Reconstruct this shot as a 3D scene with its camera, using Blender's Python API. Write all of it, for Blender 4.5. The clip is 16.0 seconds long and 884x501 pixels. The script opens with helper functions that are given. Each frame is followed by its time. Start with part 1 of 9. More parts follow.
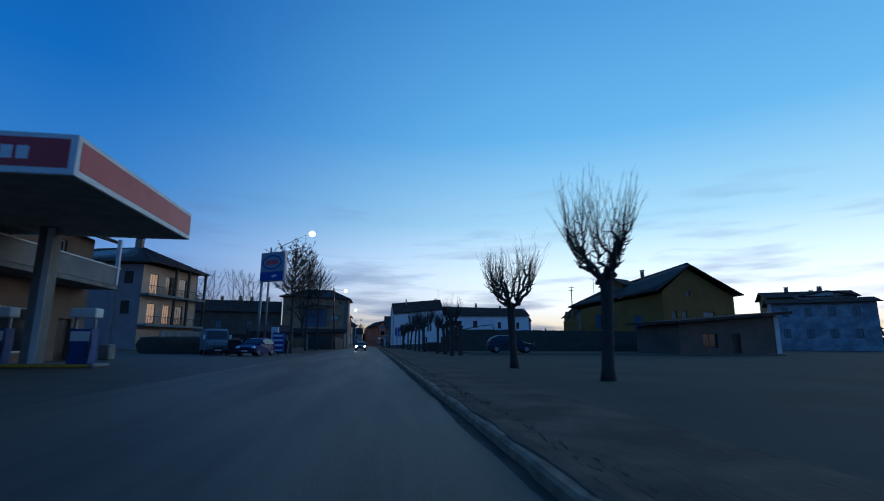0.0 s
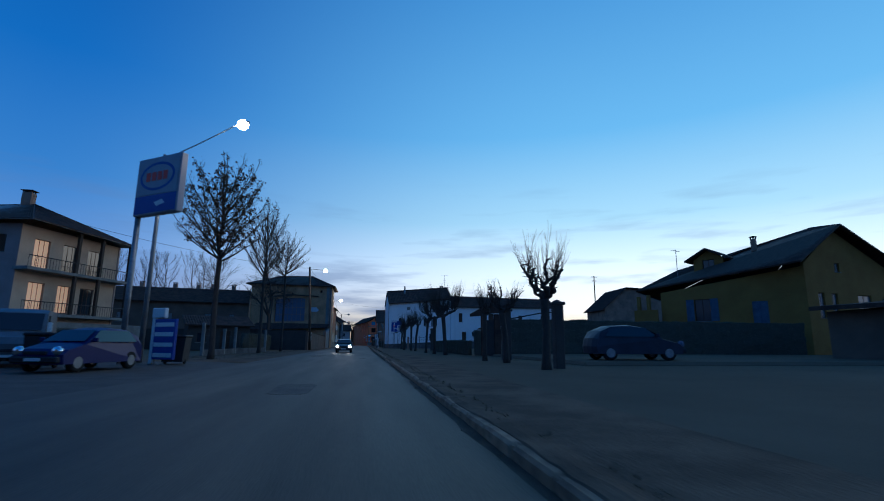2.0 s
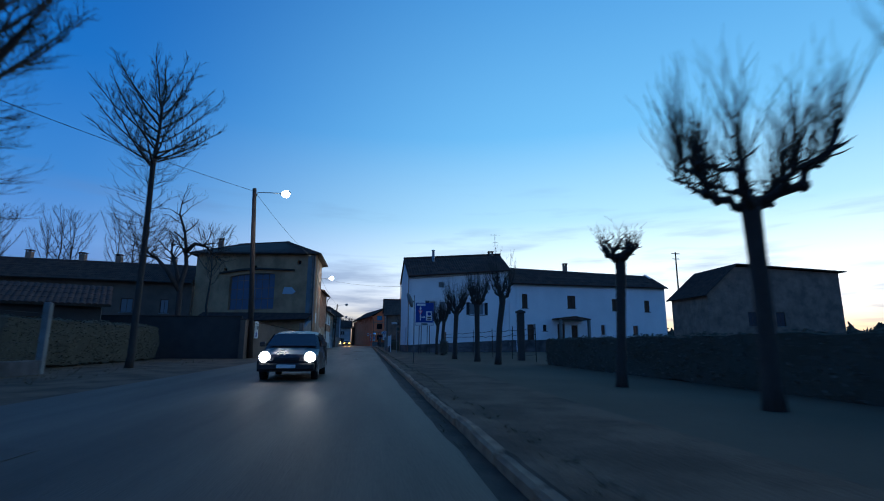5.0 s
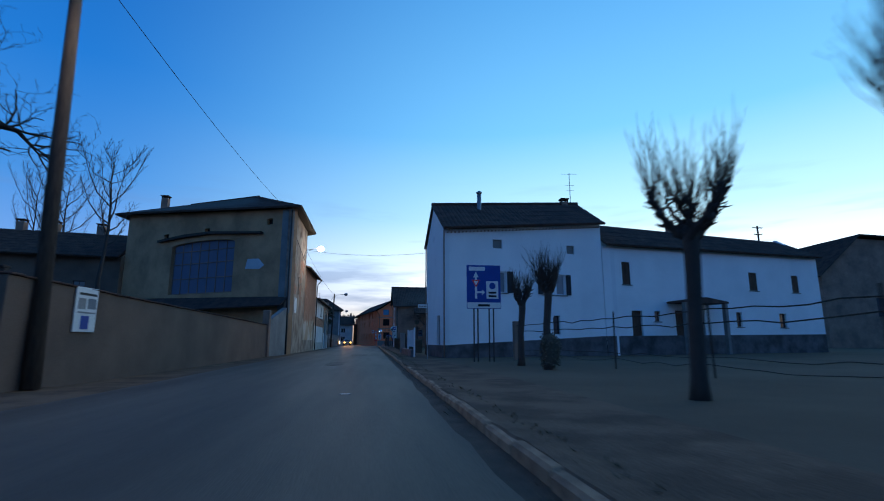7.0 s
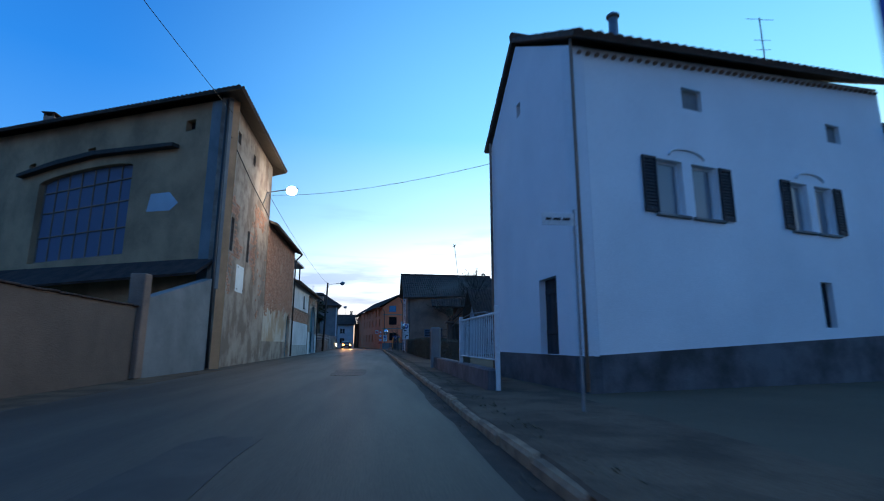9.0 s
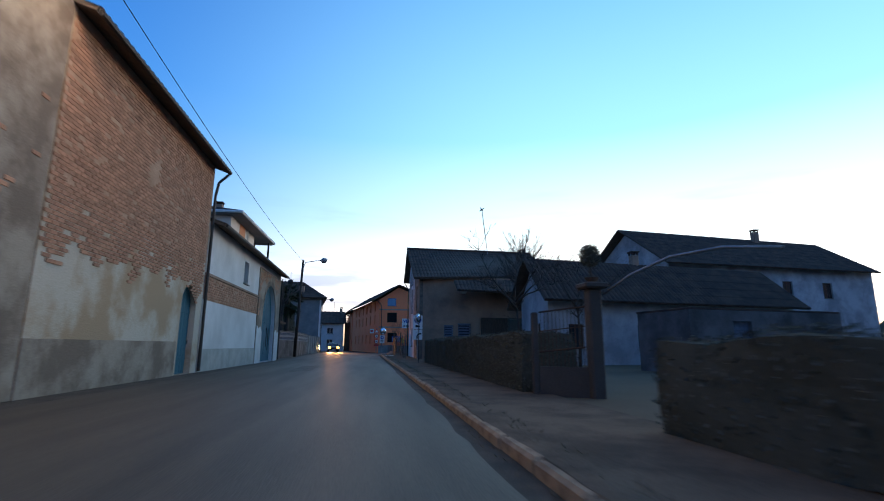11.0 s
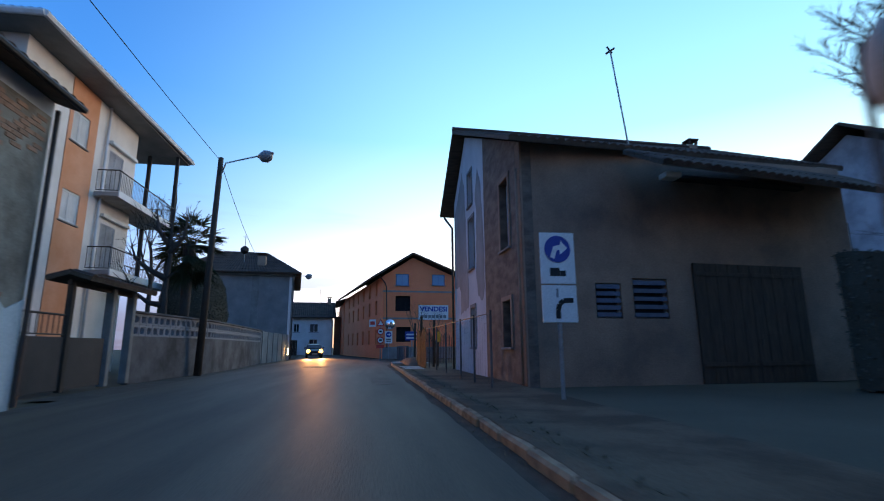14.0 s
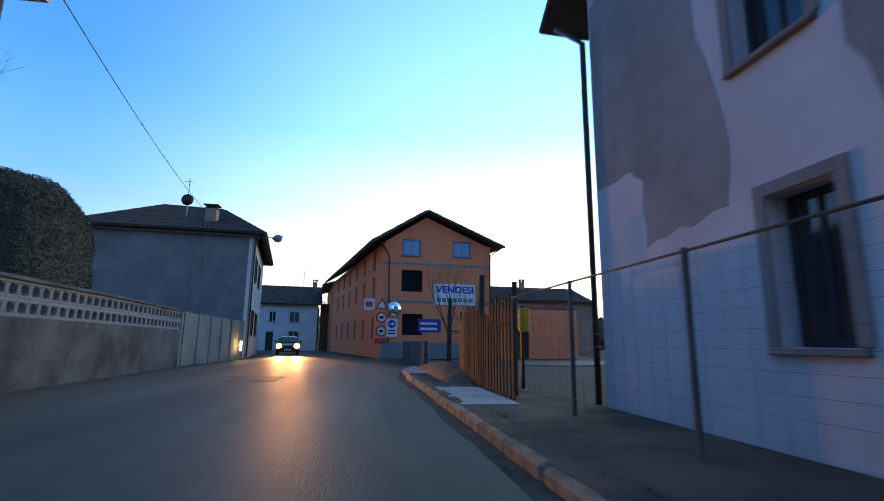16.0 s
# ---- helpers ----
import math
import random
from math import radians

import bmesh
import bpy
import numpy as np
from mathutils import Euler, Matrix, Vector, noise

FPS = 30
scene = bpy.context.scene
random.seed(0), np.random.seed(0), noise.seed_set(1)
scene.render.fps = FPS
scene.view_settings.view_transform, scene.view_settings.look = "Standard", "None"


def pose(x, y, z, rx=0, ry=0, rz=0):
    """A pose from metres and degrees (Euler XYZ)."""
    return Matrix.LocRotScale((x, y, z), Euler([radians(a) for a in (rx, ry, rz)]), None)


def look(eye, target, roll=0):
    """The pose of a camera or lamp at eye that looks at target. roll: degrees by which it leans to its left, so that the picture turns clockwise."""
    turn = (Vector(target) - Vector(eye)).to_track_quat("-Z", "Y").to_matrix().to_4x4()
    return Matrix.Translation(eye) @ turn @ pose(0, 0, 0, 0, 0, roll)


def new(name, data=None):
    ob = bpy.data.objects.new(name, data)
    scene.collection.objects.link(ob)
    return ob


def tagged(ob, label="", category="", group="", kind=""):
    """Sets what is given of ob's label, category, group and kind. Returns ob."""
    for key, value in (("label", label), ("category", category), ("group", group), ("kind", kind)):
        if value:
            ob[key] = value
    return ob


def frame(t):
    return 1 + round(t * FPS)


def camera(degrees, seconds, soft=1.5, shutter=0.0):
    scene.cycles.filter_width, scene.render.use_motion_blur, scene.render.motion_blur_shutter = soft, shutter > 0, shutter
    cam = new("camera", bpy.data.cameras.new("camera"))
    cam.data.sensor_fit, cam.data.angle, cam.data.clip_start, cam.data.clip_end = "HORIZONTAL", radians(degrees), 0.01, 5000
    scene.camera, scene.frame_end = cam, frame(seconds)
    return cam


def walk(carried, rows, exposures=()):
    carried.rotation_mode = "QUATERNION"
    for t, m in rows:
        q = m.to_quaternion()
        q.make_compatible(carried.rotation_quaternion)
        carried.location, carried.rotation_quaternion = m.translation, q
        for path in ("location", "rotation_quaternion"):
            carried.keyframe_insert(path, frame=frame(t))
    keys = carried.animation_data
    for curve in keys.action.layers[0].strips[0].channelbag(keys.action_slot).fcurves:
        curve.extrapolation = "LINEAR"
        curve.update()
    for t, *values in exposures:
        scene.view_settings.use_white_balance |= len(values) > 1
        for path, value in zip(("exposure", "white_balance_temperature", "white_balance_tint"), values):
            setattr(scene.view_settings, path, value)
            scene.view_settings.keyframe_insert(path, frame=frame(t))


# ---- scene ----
cam = camera(84.33, 16.0, soft=1.0, shutter=0.3)
PATH = [
    (0, (-0.000, -0.000, 1.006), (1.318, 9.732, 2.893), 0.31),
    (0.5, (-0.015, 5.981, 1.002), (1.303, 15.713, 2.886), 1.21),
    (1, (-0.030, 11.944, 1.002), (1.363, 21.683, 2.793), 1.01),
    (1.5, (-0.051, 17.811, 0.993), (1.426, 27.526, 2.844), 0.23),
    (2, (-0.053, 23.595, 0.988), (1.465, 33.301, 2.852), 0.39),
    (2.5, (0.001, 29.479, 1.000), (1.550, 39.177, 2.881), -0.08),
    (3, (0.076, 35.471, 1.001), (1.598, 45.176, 2.871), -0.06),
    (3.5, (0.157, 41.507, 1.002), (1.622, 51.207, 2.941), -0.06),
    (4, (0.208, 47.489, 1.008), (1.628, 57.216, 2.847), 0.43),
    (6.5, (-0.008, 74.494, 1.004), (1.441, 84.208, 2.881), -0.18),
    (7, (-0.041, 79.546, 0.992), (1.338, 89.281, 2.815), -0.06),
    (7.5, (-0.086, 84.456, 1.000), (1.225, 94.182, 2.924), 0.16),
    (8, (-0.120, 89.097, 1.006), (1.168, 98.836, 2.876), 0.16),
    (8.5, (-0.095, 93.579, 0.994), (1.228, 103.312, 2.870), -0.49),
    (9, (-0.044, 97.983, 0.997), (1.258, 107.720, 2.867), 0.08),
    (11.5, (-0.184, 121.573, 1.002), (1.251, 131.280, 2.930), 0.21),
    (12, (-0.211, 125.947, 0.998), (1.235, 135.657, 2.901), 0.06),
    (12.5, (-0.226, 130.254, 1.003), (1.188, 139.970, 2.900), -0.18),
    (13, (-0.242, 134.463, 0.995), (1.161, 144.190, 2.843), -0.81),
    (13.5, (-0.281, 138.498, 0.982), (1.137, 148.209, 2.898), -0.53),
    (14, (-0.311, 142.503, 1.018), (1.184, 152.199, 2.956), -0.43),
    (14.5, (-0.326, 146.267, 1.001), (1.262, 155.946, 2.947), -0.36),
    (15, (-0.320, 149.821, 0.999), (1.281, 159.516, 2.851), 0.17),
    (15.5, (-0.295, 153.199, 0.993), (1.311, 162.898, 2.825), 0.53),
    (16, (-0.262, 156.291, 1.001), (1.334, 165.985, 2.870), 0.63),
]

EXPOSURES = [(0, -0.15, 5580, 9), (4, 0.01, 5720, 9), (6.5, 0.26, 5950, 10), (9, 0.76, 6250, 10), (11.5, 0.96, 7400, 18), (12.5, 0.92, 7500, 18), (14, 1.17, 7600, 19), (16, 1.46, 7900, 19)]
walk(cam, [(t, look(eye, target, roll)) for t, eye, target, roll in PATH], EXPOSURES)

# ---------------------------------------------------------------- world and light
AFTERGLOW = radians(52)          # bearing of the sunset glow, clockwise from +y


def dusk_world():
    w = bpy.data.worlds.new("dusk")
    scene.world = w
    w.use_nodes = True
    nt = w.node_tree
    nt.nodes.clear()
    N, L = nt.nodes.new, nt.links.new
    out, bg = N("ShaderNodeOutputWorld"), N("ShaderNodeBackground")
    sky = N("ShaderNodeTexSky")
    sky.sky_type, sky.sun_disc = "NISHITA", False
    sky.sun_elevation, sky.sun_rotation = radians(1.5), AFTERGLOW
    sky.air_density, sky.dust_density, sky.ozone_density = 1.0, 0.6, 3.0
    geo = N("ShaderNodeTexCoord")
    sep = N("ShaderNodeSeparateXYZ")
    L(geo.outputs["Generated"], sep.inputs[0])
    # height gradients: away from the glow, and towards it
    away, near = N("ShaderNodeValToRGB"), N("ShaderNodeValToRGB")
    for ramp, stops in ((away, [(0.0, (0.05, 0.10, 0.25)), (0.06, (0.06, 0.135, 0.34)), (0.10, (0.16, 0.31, 0.66)), (0.16, (0.20, 0.42, 0.85)),
                                (0.27, (0.08, 0.32, 0.78)), (0.45, (0.026, 0.215, 0.67)), (0.72, (0.015, 0.125, 0.47)), (1.0, (0.035, 0.13, 0.40))]),
                        (near, [(0.0, (1.3, 0.85, 0.4)), (0.03, (1.6, 1.25, 0.78)), (0.07, (1.75, 1.66, 1.48)), (0.13, (1.5, 1.62, 1.6)),
                                (0.24, (0.72, 1.12, 1.28)), (0.40, (0.28, 0.74, 1.15)), (0.7, (0.09, 0.38, 0.84)), (1.0, (0.07, 0.19, 0.46))])):
        els = ramp.color_ramp.elements
        while len(els) < len(stops):
            els.new(0.5)
        for e, (p, c) in zip(els, stops):
            e.position, e.color = p, (*c, 1)
        L(sep.outputs["Z"], ramp.inputs[0])
    # bearing to the glow
    dot = N("ShaderNodeVectorMath")
    dot.operation = "DOT_PRODUCT"
    flat = N("ShaderNodeVectorMath")
    flat.operation = "MULTIPLY"
    flat.inputs[1].default_value = (1, 1, 0)
    norm = N("ShaderNodeVectorMath")
    norm.operation = "NORMALIZE"
    L(geo.outputs["Generated"], flat.inputs[0])
    L(flat.outputs[0], norm.inputs[0])
    L(norm.outputs[0], dot.inputs[0])
    dot.inputs[1].default_value = (math.sin(AFTERGLOW), math.cos(AFTERGLOW), 0)
    side = N("ShaderNodeMapRange")
    side.interpolation_type = "SMOOTHSTEP"
    side.inputs["From Min"].default_value, side.inputs["From Max"].default_value = 0.08, 1.0
    L(dot.outputs["Value"], side.inputs["Value"])
    mix = N("ShaderNodeMix")
    mix.data_type = "RGBA"
    L(side.outputs[0], mix.inputs["Factor"])
    L(away.outputs[0], mix.inputs["A"])
    L(near.outputs[0], mix.inputs["B"])
    # thin streaks of cloud low over the horizon
    stretch = N("ShaderNodeMapping")
    stretch.inputs["Scale"].default_value = (2.2, 2.2, 17)
    L(geo.outputs["Generated"], stretch.inputs[0])
    noise_tex = N("ShaderNodeTexNoise")
    noise_tex.inputs["Scale"].default_value, noise_tex.inputs["Detail"].default_value = 2.0, 5
    L(stretch.outputs[0], noise_tex.inputs["Vector"])
    streak = N("ShaderNodeMapRange")
    streak.inputs["From Min"].default_value, streak.inputs["From Max"].default_value = 0.52, 0.70
    L(noise_tex.outputs["Fac"], streak.inputs["Value"])
    band = N("ShaderNodeValToRGB")
    els = band.color_ramp.elements
    els.new(0.1), els.new(0.2)
    for e, (p, v) in zip(els, ((0.0, 0.9), (0.06, 0.75), (0.17, 0.4), (0.34, 0.0))):
        e.position, e.color = p, (v, v, v, 1)
    L(sep.outputs["Z"], band.inputs[0])
    cover = N("ShaderNodeMath")
    cover.operation = "MULTIPLY"
    L(streak.outputs[0], cover.inputs[0])
    L(band.outputs[0], cover.inputs[1])
    clouded = N("ShaderNodeMix")
    clouded.data_type = "RGBA"
    L(cover.outputs[0], clouded.inputs["Factor"])
    L(mix.outputs["Result"], clouded.inputs["A"])
    clouded.inputs["B"].default_value = (0.2, 0.3, 0.52, 1)
    # a share of the physical sky
    share = N("ShaderNodeVectorMath")
    share.operation = "SCALE"
    share.inputs["Scale"].default_value = 0.012
    L(sky.outputs[0], share.inputs[0])
    add = N("ShaderNodeVectorMath")
    add.operation = "ADD"
    L(clouded.outputs["Result"], add.inputs[0])
    L(share.outputs[0], add.inputs[1])
    L(add.outputs[0], bg.inputs["Color"])
    bg.inputs["Strength"].default_value = 0.72
    L(bg.outputs[0], out.inputs[0])


dusk_world()
# the last light from beyond the horizon: very weak, very wide
sun = new("sun", bpy.data.lights.new("sun", "SUN"))
sun.data.energy, sun.data.angle, sun.data.color = 0.2, radians(25), (1.0, 0.78, 0.55)
sun.matrix_world = look((0, 0, 60), (-60 * math.sin(AFTERGLOW), -60 * math.cos(AFTERGLOW), 48))


# ---------------------------------------------------------------- materials
def mat(name, colour, rough=0.85, second=None, scale=1.5, contrast=0.5, grain=40, bump=0.25, metal=0.0, stretch=(1, 1, 1), pieces=0.0, spec=0.3):
    """Two colours mixed by broad stains, a fine grain, relief, and a shade of its own for each piece."""
    m = bpy.data.materials.new(name)
    m.use_nodes = True
    nt = m.node_tree
    N, L = nt.nodes.new, nt.links.new
    bsdf = nt.nodes["Principled BSDF"]
    bsdf.inputs["Metallic"].default_value = metal
    bsdf.inputs["Specular IOR Level"].default_value = spec
    second = second or tuple(c * 0.62 for c in colour)
    co = N("ShaderNodeTexCoord")
    mp = N("ShaderNodeMapping")
    mp.inputs["Scale"].default_value = stretch
    L(co.outputs["Object"], mp.inputs[0])
    big, fine = N("ShaderNodeTexNoise"), N("ShaderNodeTexNoise")
    big.inputs["Scale"].default_value, big.inputs["Detail"].default_value = scale, 6
    big.inputs["Roughness"].default_value = 0.62
    fine.inputs["Scale"].default_value, fine.inputs["Detail"].default_value = grain, 3
    L(mp.outputs[0], big.inputs["Vector"])
    L(mp.outputs[0], fine.inputs["Vector"])
    rng = N("ShaderNodeMapRange")
    rng.inputs["From Min"].default_value, rng.inputs["From Max"].default_value = 0.5 - 0.3 * (1.05 - contrast), 0.5 + 0.3 * (1.05 - contrast)
    L(big.outputs["Fac"], rng.inputs["Value"])
    mx = N("ShaderNodeMix")
    mx.data_type = "RGBA"
    mx.inputs["A"].default_value, mx.inputs["B"].default_value = (*colour, 1), (*second, 1)
    L(rng.outputs[0], mx.inputs["Factor"])
    gr = N("ShaderNodeMapRange")
    gr.inputs["To Min"].default_value, gr.inputs["To Max"].default_value = 0.72, 1.28
    L(fine.outputs["Fac"], gr.inputs["Value"])
    sc = N("ShaderNodeVectorMath")
    sc.operation = "SCALE"
    L(mx.outputs["Result"], sc.inputs[0])
    L(gr.outputs[0], sc.inputs["Scale"])
    last = sc.outputs[0]
    if pieces:
        info, isl = N("ShaderNodeObjectInfo"), N("ShaderNodeNewGeometry")
        ad = N("ShaderNodeMath")
        ad.operation = "ADD"
        L(info.outputs["Random"], ad.inputs[0])
        L(isl.outputs["Random Per Island"], ad.inputs[1])
        pr = N("ShaderNodeMapRange")
        pr.inputs["From Max"].default_value = 2
        pr.inputs["To Min"].default_value, pr.inputs["To Max"].default_value = 1 - pieces, 1 + pieces
        L(ad.outputs[0], pr.inputs["Value"])
        s2 = N("ShaderNodeVectorMath")
        s2.operation = "SCALE"
        L(last, s2.inputs[0])
        L(pr.outputs[0], s2.inputs["Scale"])
        last = s2.outputs[0]
    L(last, bsdf.inputs["Base Color"])
    rr = N("ShaderNodeMapRange")
    rr.inputs["To Min"].default_value, rr.inputs["To Max"].default_value = max(rough - 0.12, 0.02), min(rough + 0.12, 1)
    L(big.outputs["Fac"], rr.inputs["Value"])
    L(rr.outputs[0], bsdf.inputs["Roughness"])
    if bump:
        bp = N("ShaderNodeBump")
        bp.inputs["Strength"].default_value, bp.inputs["Distance"].default_value = bump, 0.02
        L(fine.outputs["Fac"], bp.inputs["Height"])
        L(bp.outputs[0], bsdf.inputs["Normal"])
    return m


def glow(name, colour, strength):
    m = bpy.data.materials.new(name)
    m.use_nodes = True
    b = m.node_tree.nodes["Principled BSDF"]
    b.inputs["Base Color"].default_value = (*colour, 1)
    b.inputs["Emission Color"].default_value, b.inputs["Emission Strength"].default_value = (*colour, 1), strength
    return m


def glassy(name, colour, rough=0.06, spec=0.6):
    m = bpy.data.materials.new(name)
    m.use_nodes = True
    b = m.node_tree.nodes["Principled BSDF"]
    b.inputs["Base Color"].default_value, b.inputs["Roughness"].default_value = (*colour, 1), rough
    b.inputs["Specular IOR Level"].default_value = spec
    return m


ASPHALT = mat("asphalt", (0.122, 0.083, 0.054), 0.62, (0.072, 0.051, 0.036), 0.7, 0.6, 55, 0.25, stretch=(1, 0.1, 1), spec=0.22)
PATCH = mat("asphalt_patch", (0.095, 0.07, 0.05), 0.72, (0.064, 0.049, 0.038), 1.2, 0.5, 90, 0.35)
VERGE = mat("verge_earth", (0.17, 0.11, 0.072), 0.95, (0.095, 0.065, 0.045), 0.8, 0.75, 25, 0.8, spec=0.1)
GRASS = mat("winter_grass", (0.13, 0.1, 0.07), 0.95, (0.17, 0.128, 0.088), 0.25, 0.5, 30, 0.6, spec=0.02)
BLADE = mat("grass_blade", (0.125, 0.098, 0.066), 0.95, (0.15, 0.115, 0.076), 0.5, 0.5, 20, 0.0, pieces=0.3, spec=0.02)
GUTTER = mat("gutter_dirt", (0.09, 0.062, 0.042), 0.95, (0.05, 0.037, 0.028), 2, 0.6, 60, 0.5)
KERB = mat("kerb_concrete", (0.4, 0.25, 0.15), 0.92, (0.24, 0.15, 0.095), 3, 0.8, 60, 0.6, pieces=0.25)
CONCRETE = mat("concrete", (0.24, 0.235, 0.22), 0.9, (0.15, 0.145, 0.135), 1.2, 0.5, 50, 0.4)
GREYWALL = mat("grey_render", (0.25, 0.24, 0.23), 0.92, (0.17, 0.165, 0.16), 0.8, 0.5, 45, 0.4)
BLUEWHITE = mat("pale_plaster", (0.82, 0.82, 0.82), 0.9, (0.68, 0.69, 0.7), 0.35, 0.3, 70, 0.06)
WHITEWALL = mat("white_plaster", (0.76, 0.71, 0.67), 0.92, (0.58, 0.53, 0.49), 0.6, 0.4, 30, 0.3)
TAN = mat("tan_render", (0.185, 0.12, 0.086), 0.93, (0.13, 0.088, 0.066), 0.5, 0.55, 35, 0.45)
ROSE = mat("rose_grey_render", (0.36, 0.27, 0.25), 0.93, (0.27, 0.205, 0.19), 0.4, 0.5, 35, 0.35)
# render with the station lamp's warm light put into its colour
LAMPBEIGE = mat("lamplit_beige_render", (0.6, 0.43, 0.3), 0.92, (0.48, 0.34, 0.24), 0.5, 0.45, 35, 0.3)
OCHRE = mat("ochre_flaking_plaster", (0.56, 0.46, 0.36), 0.93, (0.43, 0.28, 0.17), 0.6, 0.8, 30, 0.5)
BRICKWALL = mat("bare_brick_bed", (0.52, 0.31, 0.2), 0.95, (0.38, 0.21, 0.13), 1.2, 0.6, 30, 0.6)
BRICK = mat("brick", (0.55, 0.27, 0.165), 0.93, (0.4, 0.19, 0.115), 3, 0.5, 60, 0.5, pieces=0.35)
BROWNWALL = mat("brown_render", (0.38, 0.23, 0.158), 0.95, (0.2, 0.13, 0.097), 0.6, 0.5, 30, 0.45)
DARKBRICK = mat("old_dark_brick", (0.2, 0.145, 0.112), 0.96, (0.115, 0.082, 0.066), 1.6, 0.7, 22, 0.6, stretch=(1, 1, 2.2))
PIERPLASTER = mat("worn_pier_plaster", (0.38, 0.29, 0.22), 0.95, (0.21, 0.145, 0.105), 0.8, 0.75, 30, 0.5)
BARNWALL = mat("barn_plaster", (0.56, 0.3, 0.155), 0.95, (0.35, 0.19, 0.1), 0.45, 0.6, 30, 0.45)
PATCHED = mat("old_white_plaster", (0.56, 0.56, 0.58), 0.92, (0.44, 0.44, 0.46), 0.5, 0.5, 60, 0.15)
REPAIR = mat("grey_repair_plaster", (0.3, 0.285, 0.28), 0.95, (0.22, 0.21, 0.205), 0.8, 0.6, 50, 0.3)
REED = mat("brown_reed", (0.045, 0.029, 0.02), 0.9, (0.028, 0.019, 0.014), 5, 0.5, 40, 0.2, stretch=(4, 4, 0.5), pieces=0.35)
YELLOW = mat("yellow_render", (0.32, 0.165, 0.042), 0.92, (0.25, 0.125, 0.033), 0.6, 0.4, 30, 0.3)
ORANGE = mat("orange_render", (0.98, 0.27, 0.12), 0.92, (0.92, 0.22, 0.095), 0.5, 0.4, 30, 0.25)
PEACH = mat("peach_render", (0.68, 0.33, 0.2), 0.92, (0.58, 0.23, 0.11), 0.6, 0.4, 30, 0.25)
GREYBAND = mat("grey_string_course", (0.3, 0.27, 0.25), 0.9, None, 1, 0.4, 40, 0.3)
ROOF = mat("roof_tile", (0.105, 0.062, 0.046), 0.92, (0.06, 0.04, 0.034), 1.4, 0.6, 30, 0.5, pieces=0.3, spec=0.1)
STAINED = mat("stained_wall_concrete", (0.13, 0.125, 0.13), 0.93, (0.055, 0.052, 0.052), 0.9, 0.6, 40, 0.4)
# sign white greyed in the colour, for a face backlit by the sky
SIGNSHADE = mat("backlit_sign_white", (0.3, 0.31, 0.36), 0.5, (0.25, 0.26, 0.3), 2, 0.3, 30, 0.0)
DARKPIER = mat("dark_pier_render", (0.085, 0.068, 0.058), 0.93, (0.065, 0.053, 0.047), 1.2, 0.5, 40, 0.4)
EAVE = mat("eave_boards", (0.12, 0.085, 0.06), 0.9, (0.07, 0.05, 0.038), 2, 0.5, 30, 0.4, stretch=(1, 6, 1))
WHITE_EAVE = mat("painted_soffit", (0.42, 0.39, 0.36), 0.85, None, 2, 0.3, 30, 0.15)
TIMBER = mat("dark_timber", (0.08, 0.055, 0.04), 0.85, (0.045, 0.033, 0.026), 3, 0.5, 40, 0.4, stretch=(6, 6, 0.6))
BROWNWOOD = mat("brown_shutter_wood", (0.1, 0.05, 0.03), 0.7, (0.06, 0.032, 0.02), 3, 0.4, 40, 0.3, stretch=(4, 4, 0.5))
DARKWOOD = mat("dark_shutter_wood", (0.035, 0.035, 0.04), 0.7, (0.022, 0.022, 0.026), 3, 0.4, 40, 0.3)
TEAL = mat("teal_painted_boards", (0.035, 0.16, 0.2), 0.7, (0.025, 0.1, 0.13), 1.6, 0.5, 30, 0.35, stretch=(5, 5, 0.4), pieces=0.12)
WHITEPAINT = mat("white_paint", (0.7, 0.7, 0.7), 0.6, (0.55, 0.55, 0.54), 2, 0.3, 30, 0.1)
BLUEFRAME = mat("blue_window_paint", (0.08, 0.22, 0.4), 0.6, None, 2, 0.3, 30, 0.1)
METAL = mat("galvanised_metal", (0.3, 0.31, 0.32), 0.5, (0.2, 0.2, 0.21), 4, 0.4, 50, 0.1, metal=0.6)
DARKMETAL = mat("dark_metal", (0.04, 0.04, 0.043), 0.55, (0.07, 0.05, 0.04), 4, 0.4, 50, 0.15, metal=0.4)
RUST = mat("rusty_sheet", (0.12, 0.06, 0.035), 0.85, (0.07, 0.04, 0.028), 2, 0.5, 40, 0.3)
BARK = mat("bark", (0.07, 0.055, 0.046), 0.95, (0.052, 0.042, 0.036), 5, 0.5, 30, 0.7, stretch=(3, 3, 0.7))
TWIG = mat("twigs", (0.075, 0.055, 0.042), 0.95, (0.05, 0.038, 0.03), 5, 0.4, 30, 0.0)
DRYLEAF = mat("dry_leaf", (0.09, 0.05, 0.025), 0.9, (0.06, 0.035, 0.02), 5, 0.4, 30, 0.0, pieces=0.3)
HEDGECORE = mat("hedge_inside", (0.095, 0.09, 0.072), 0.95, (0.075, 0.072, 0.056), 4, 0.4, 30, 0.0, spec=0.0)
HEDGE = mat("hedge_leaf", (0.105, 0.103, 0.08), 0.9, (0.12, 0.115, 0.09), 4, 0.4, 30, 0.0, pieces=0.3, spec=0.1)
PALM = mat("palm_leaf", (0.03, 0.045, 0.018), 0.8, (0.05, 0.05, 0.025), 4, 0.4, 30, 0.0, pieces=0.3)
SIGNBLUE = mat("sign_blue", (0.02, 0.06, 0.3), 0.5, (0.02, 0.05, 0.25), 3, 0.3, 30, 0.0)
SIGNWHITE = mat("sign_white", (0.72, 0.72, 0.7), 0.5, (0.62, 0.62, 0.6), 3, 0.3, 30, 0.0)
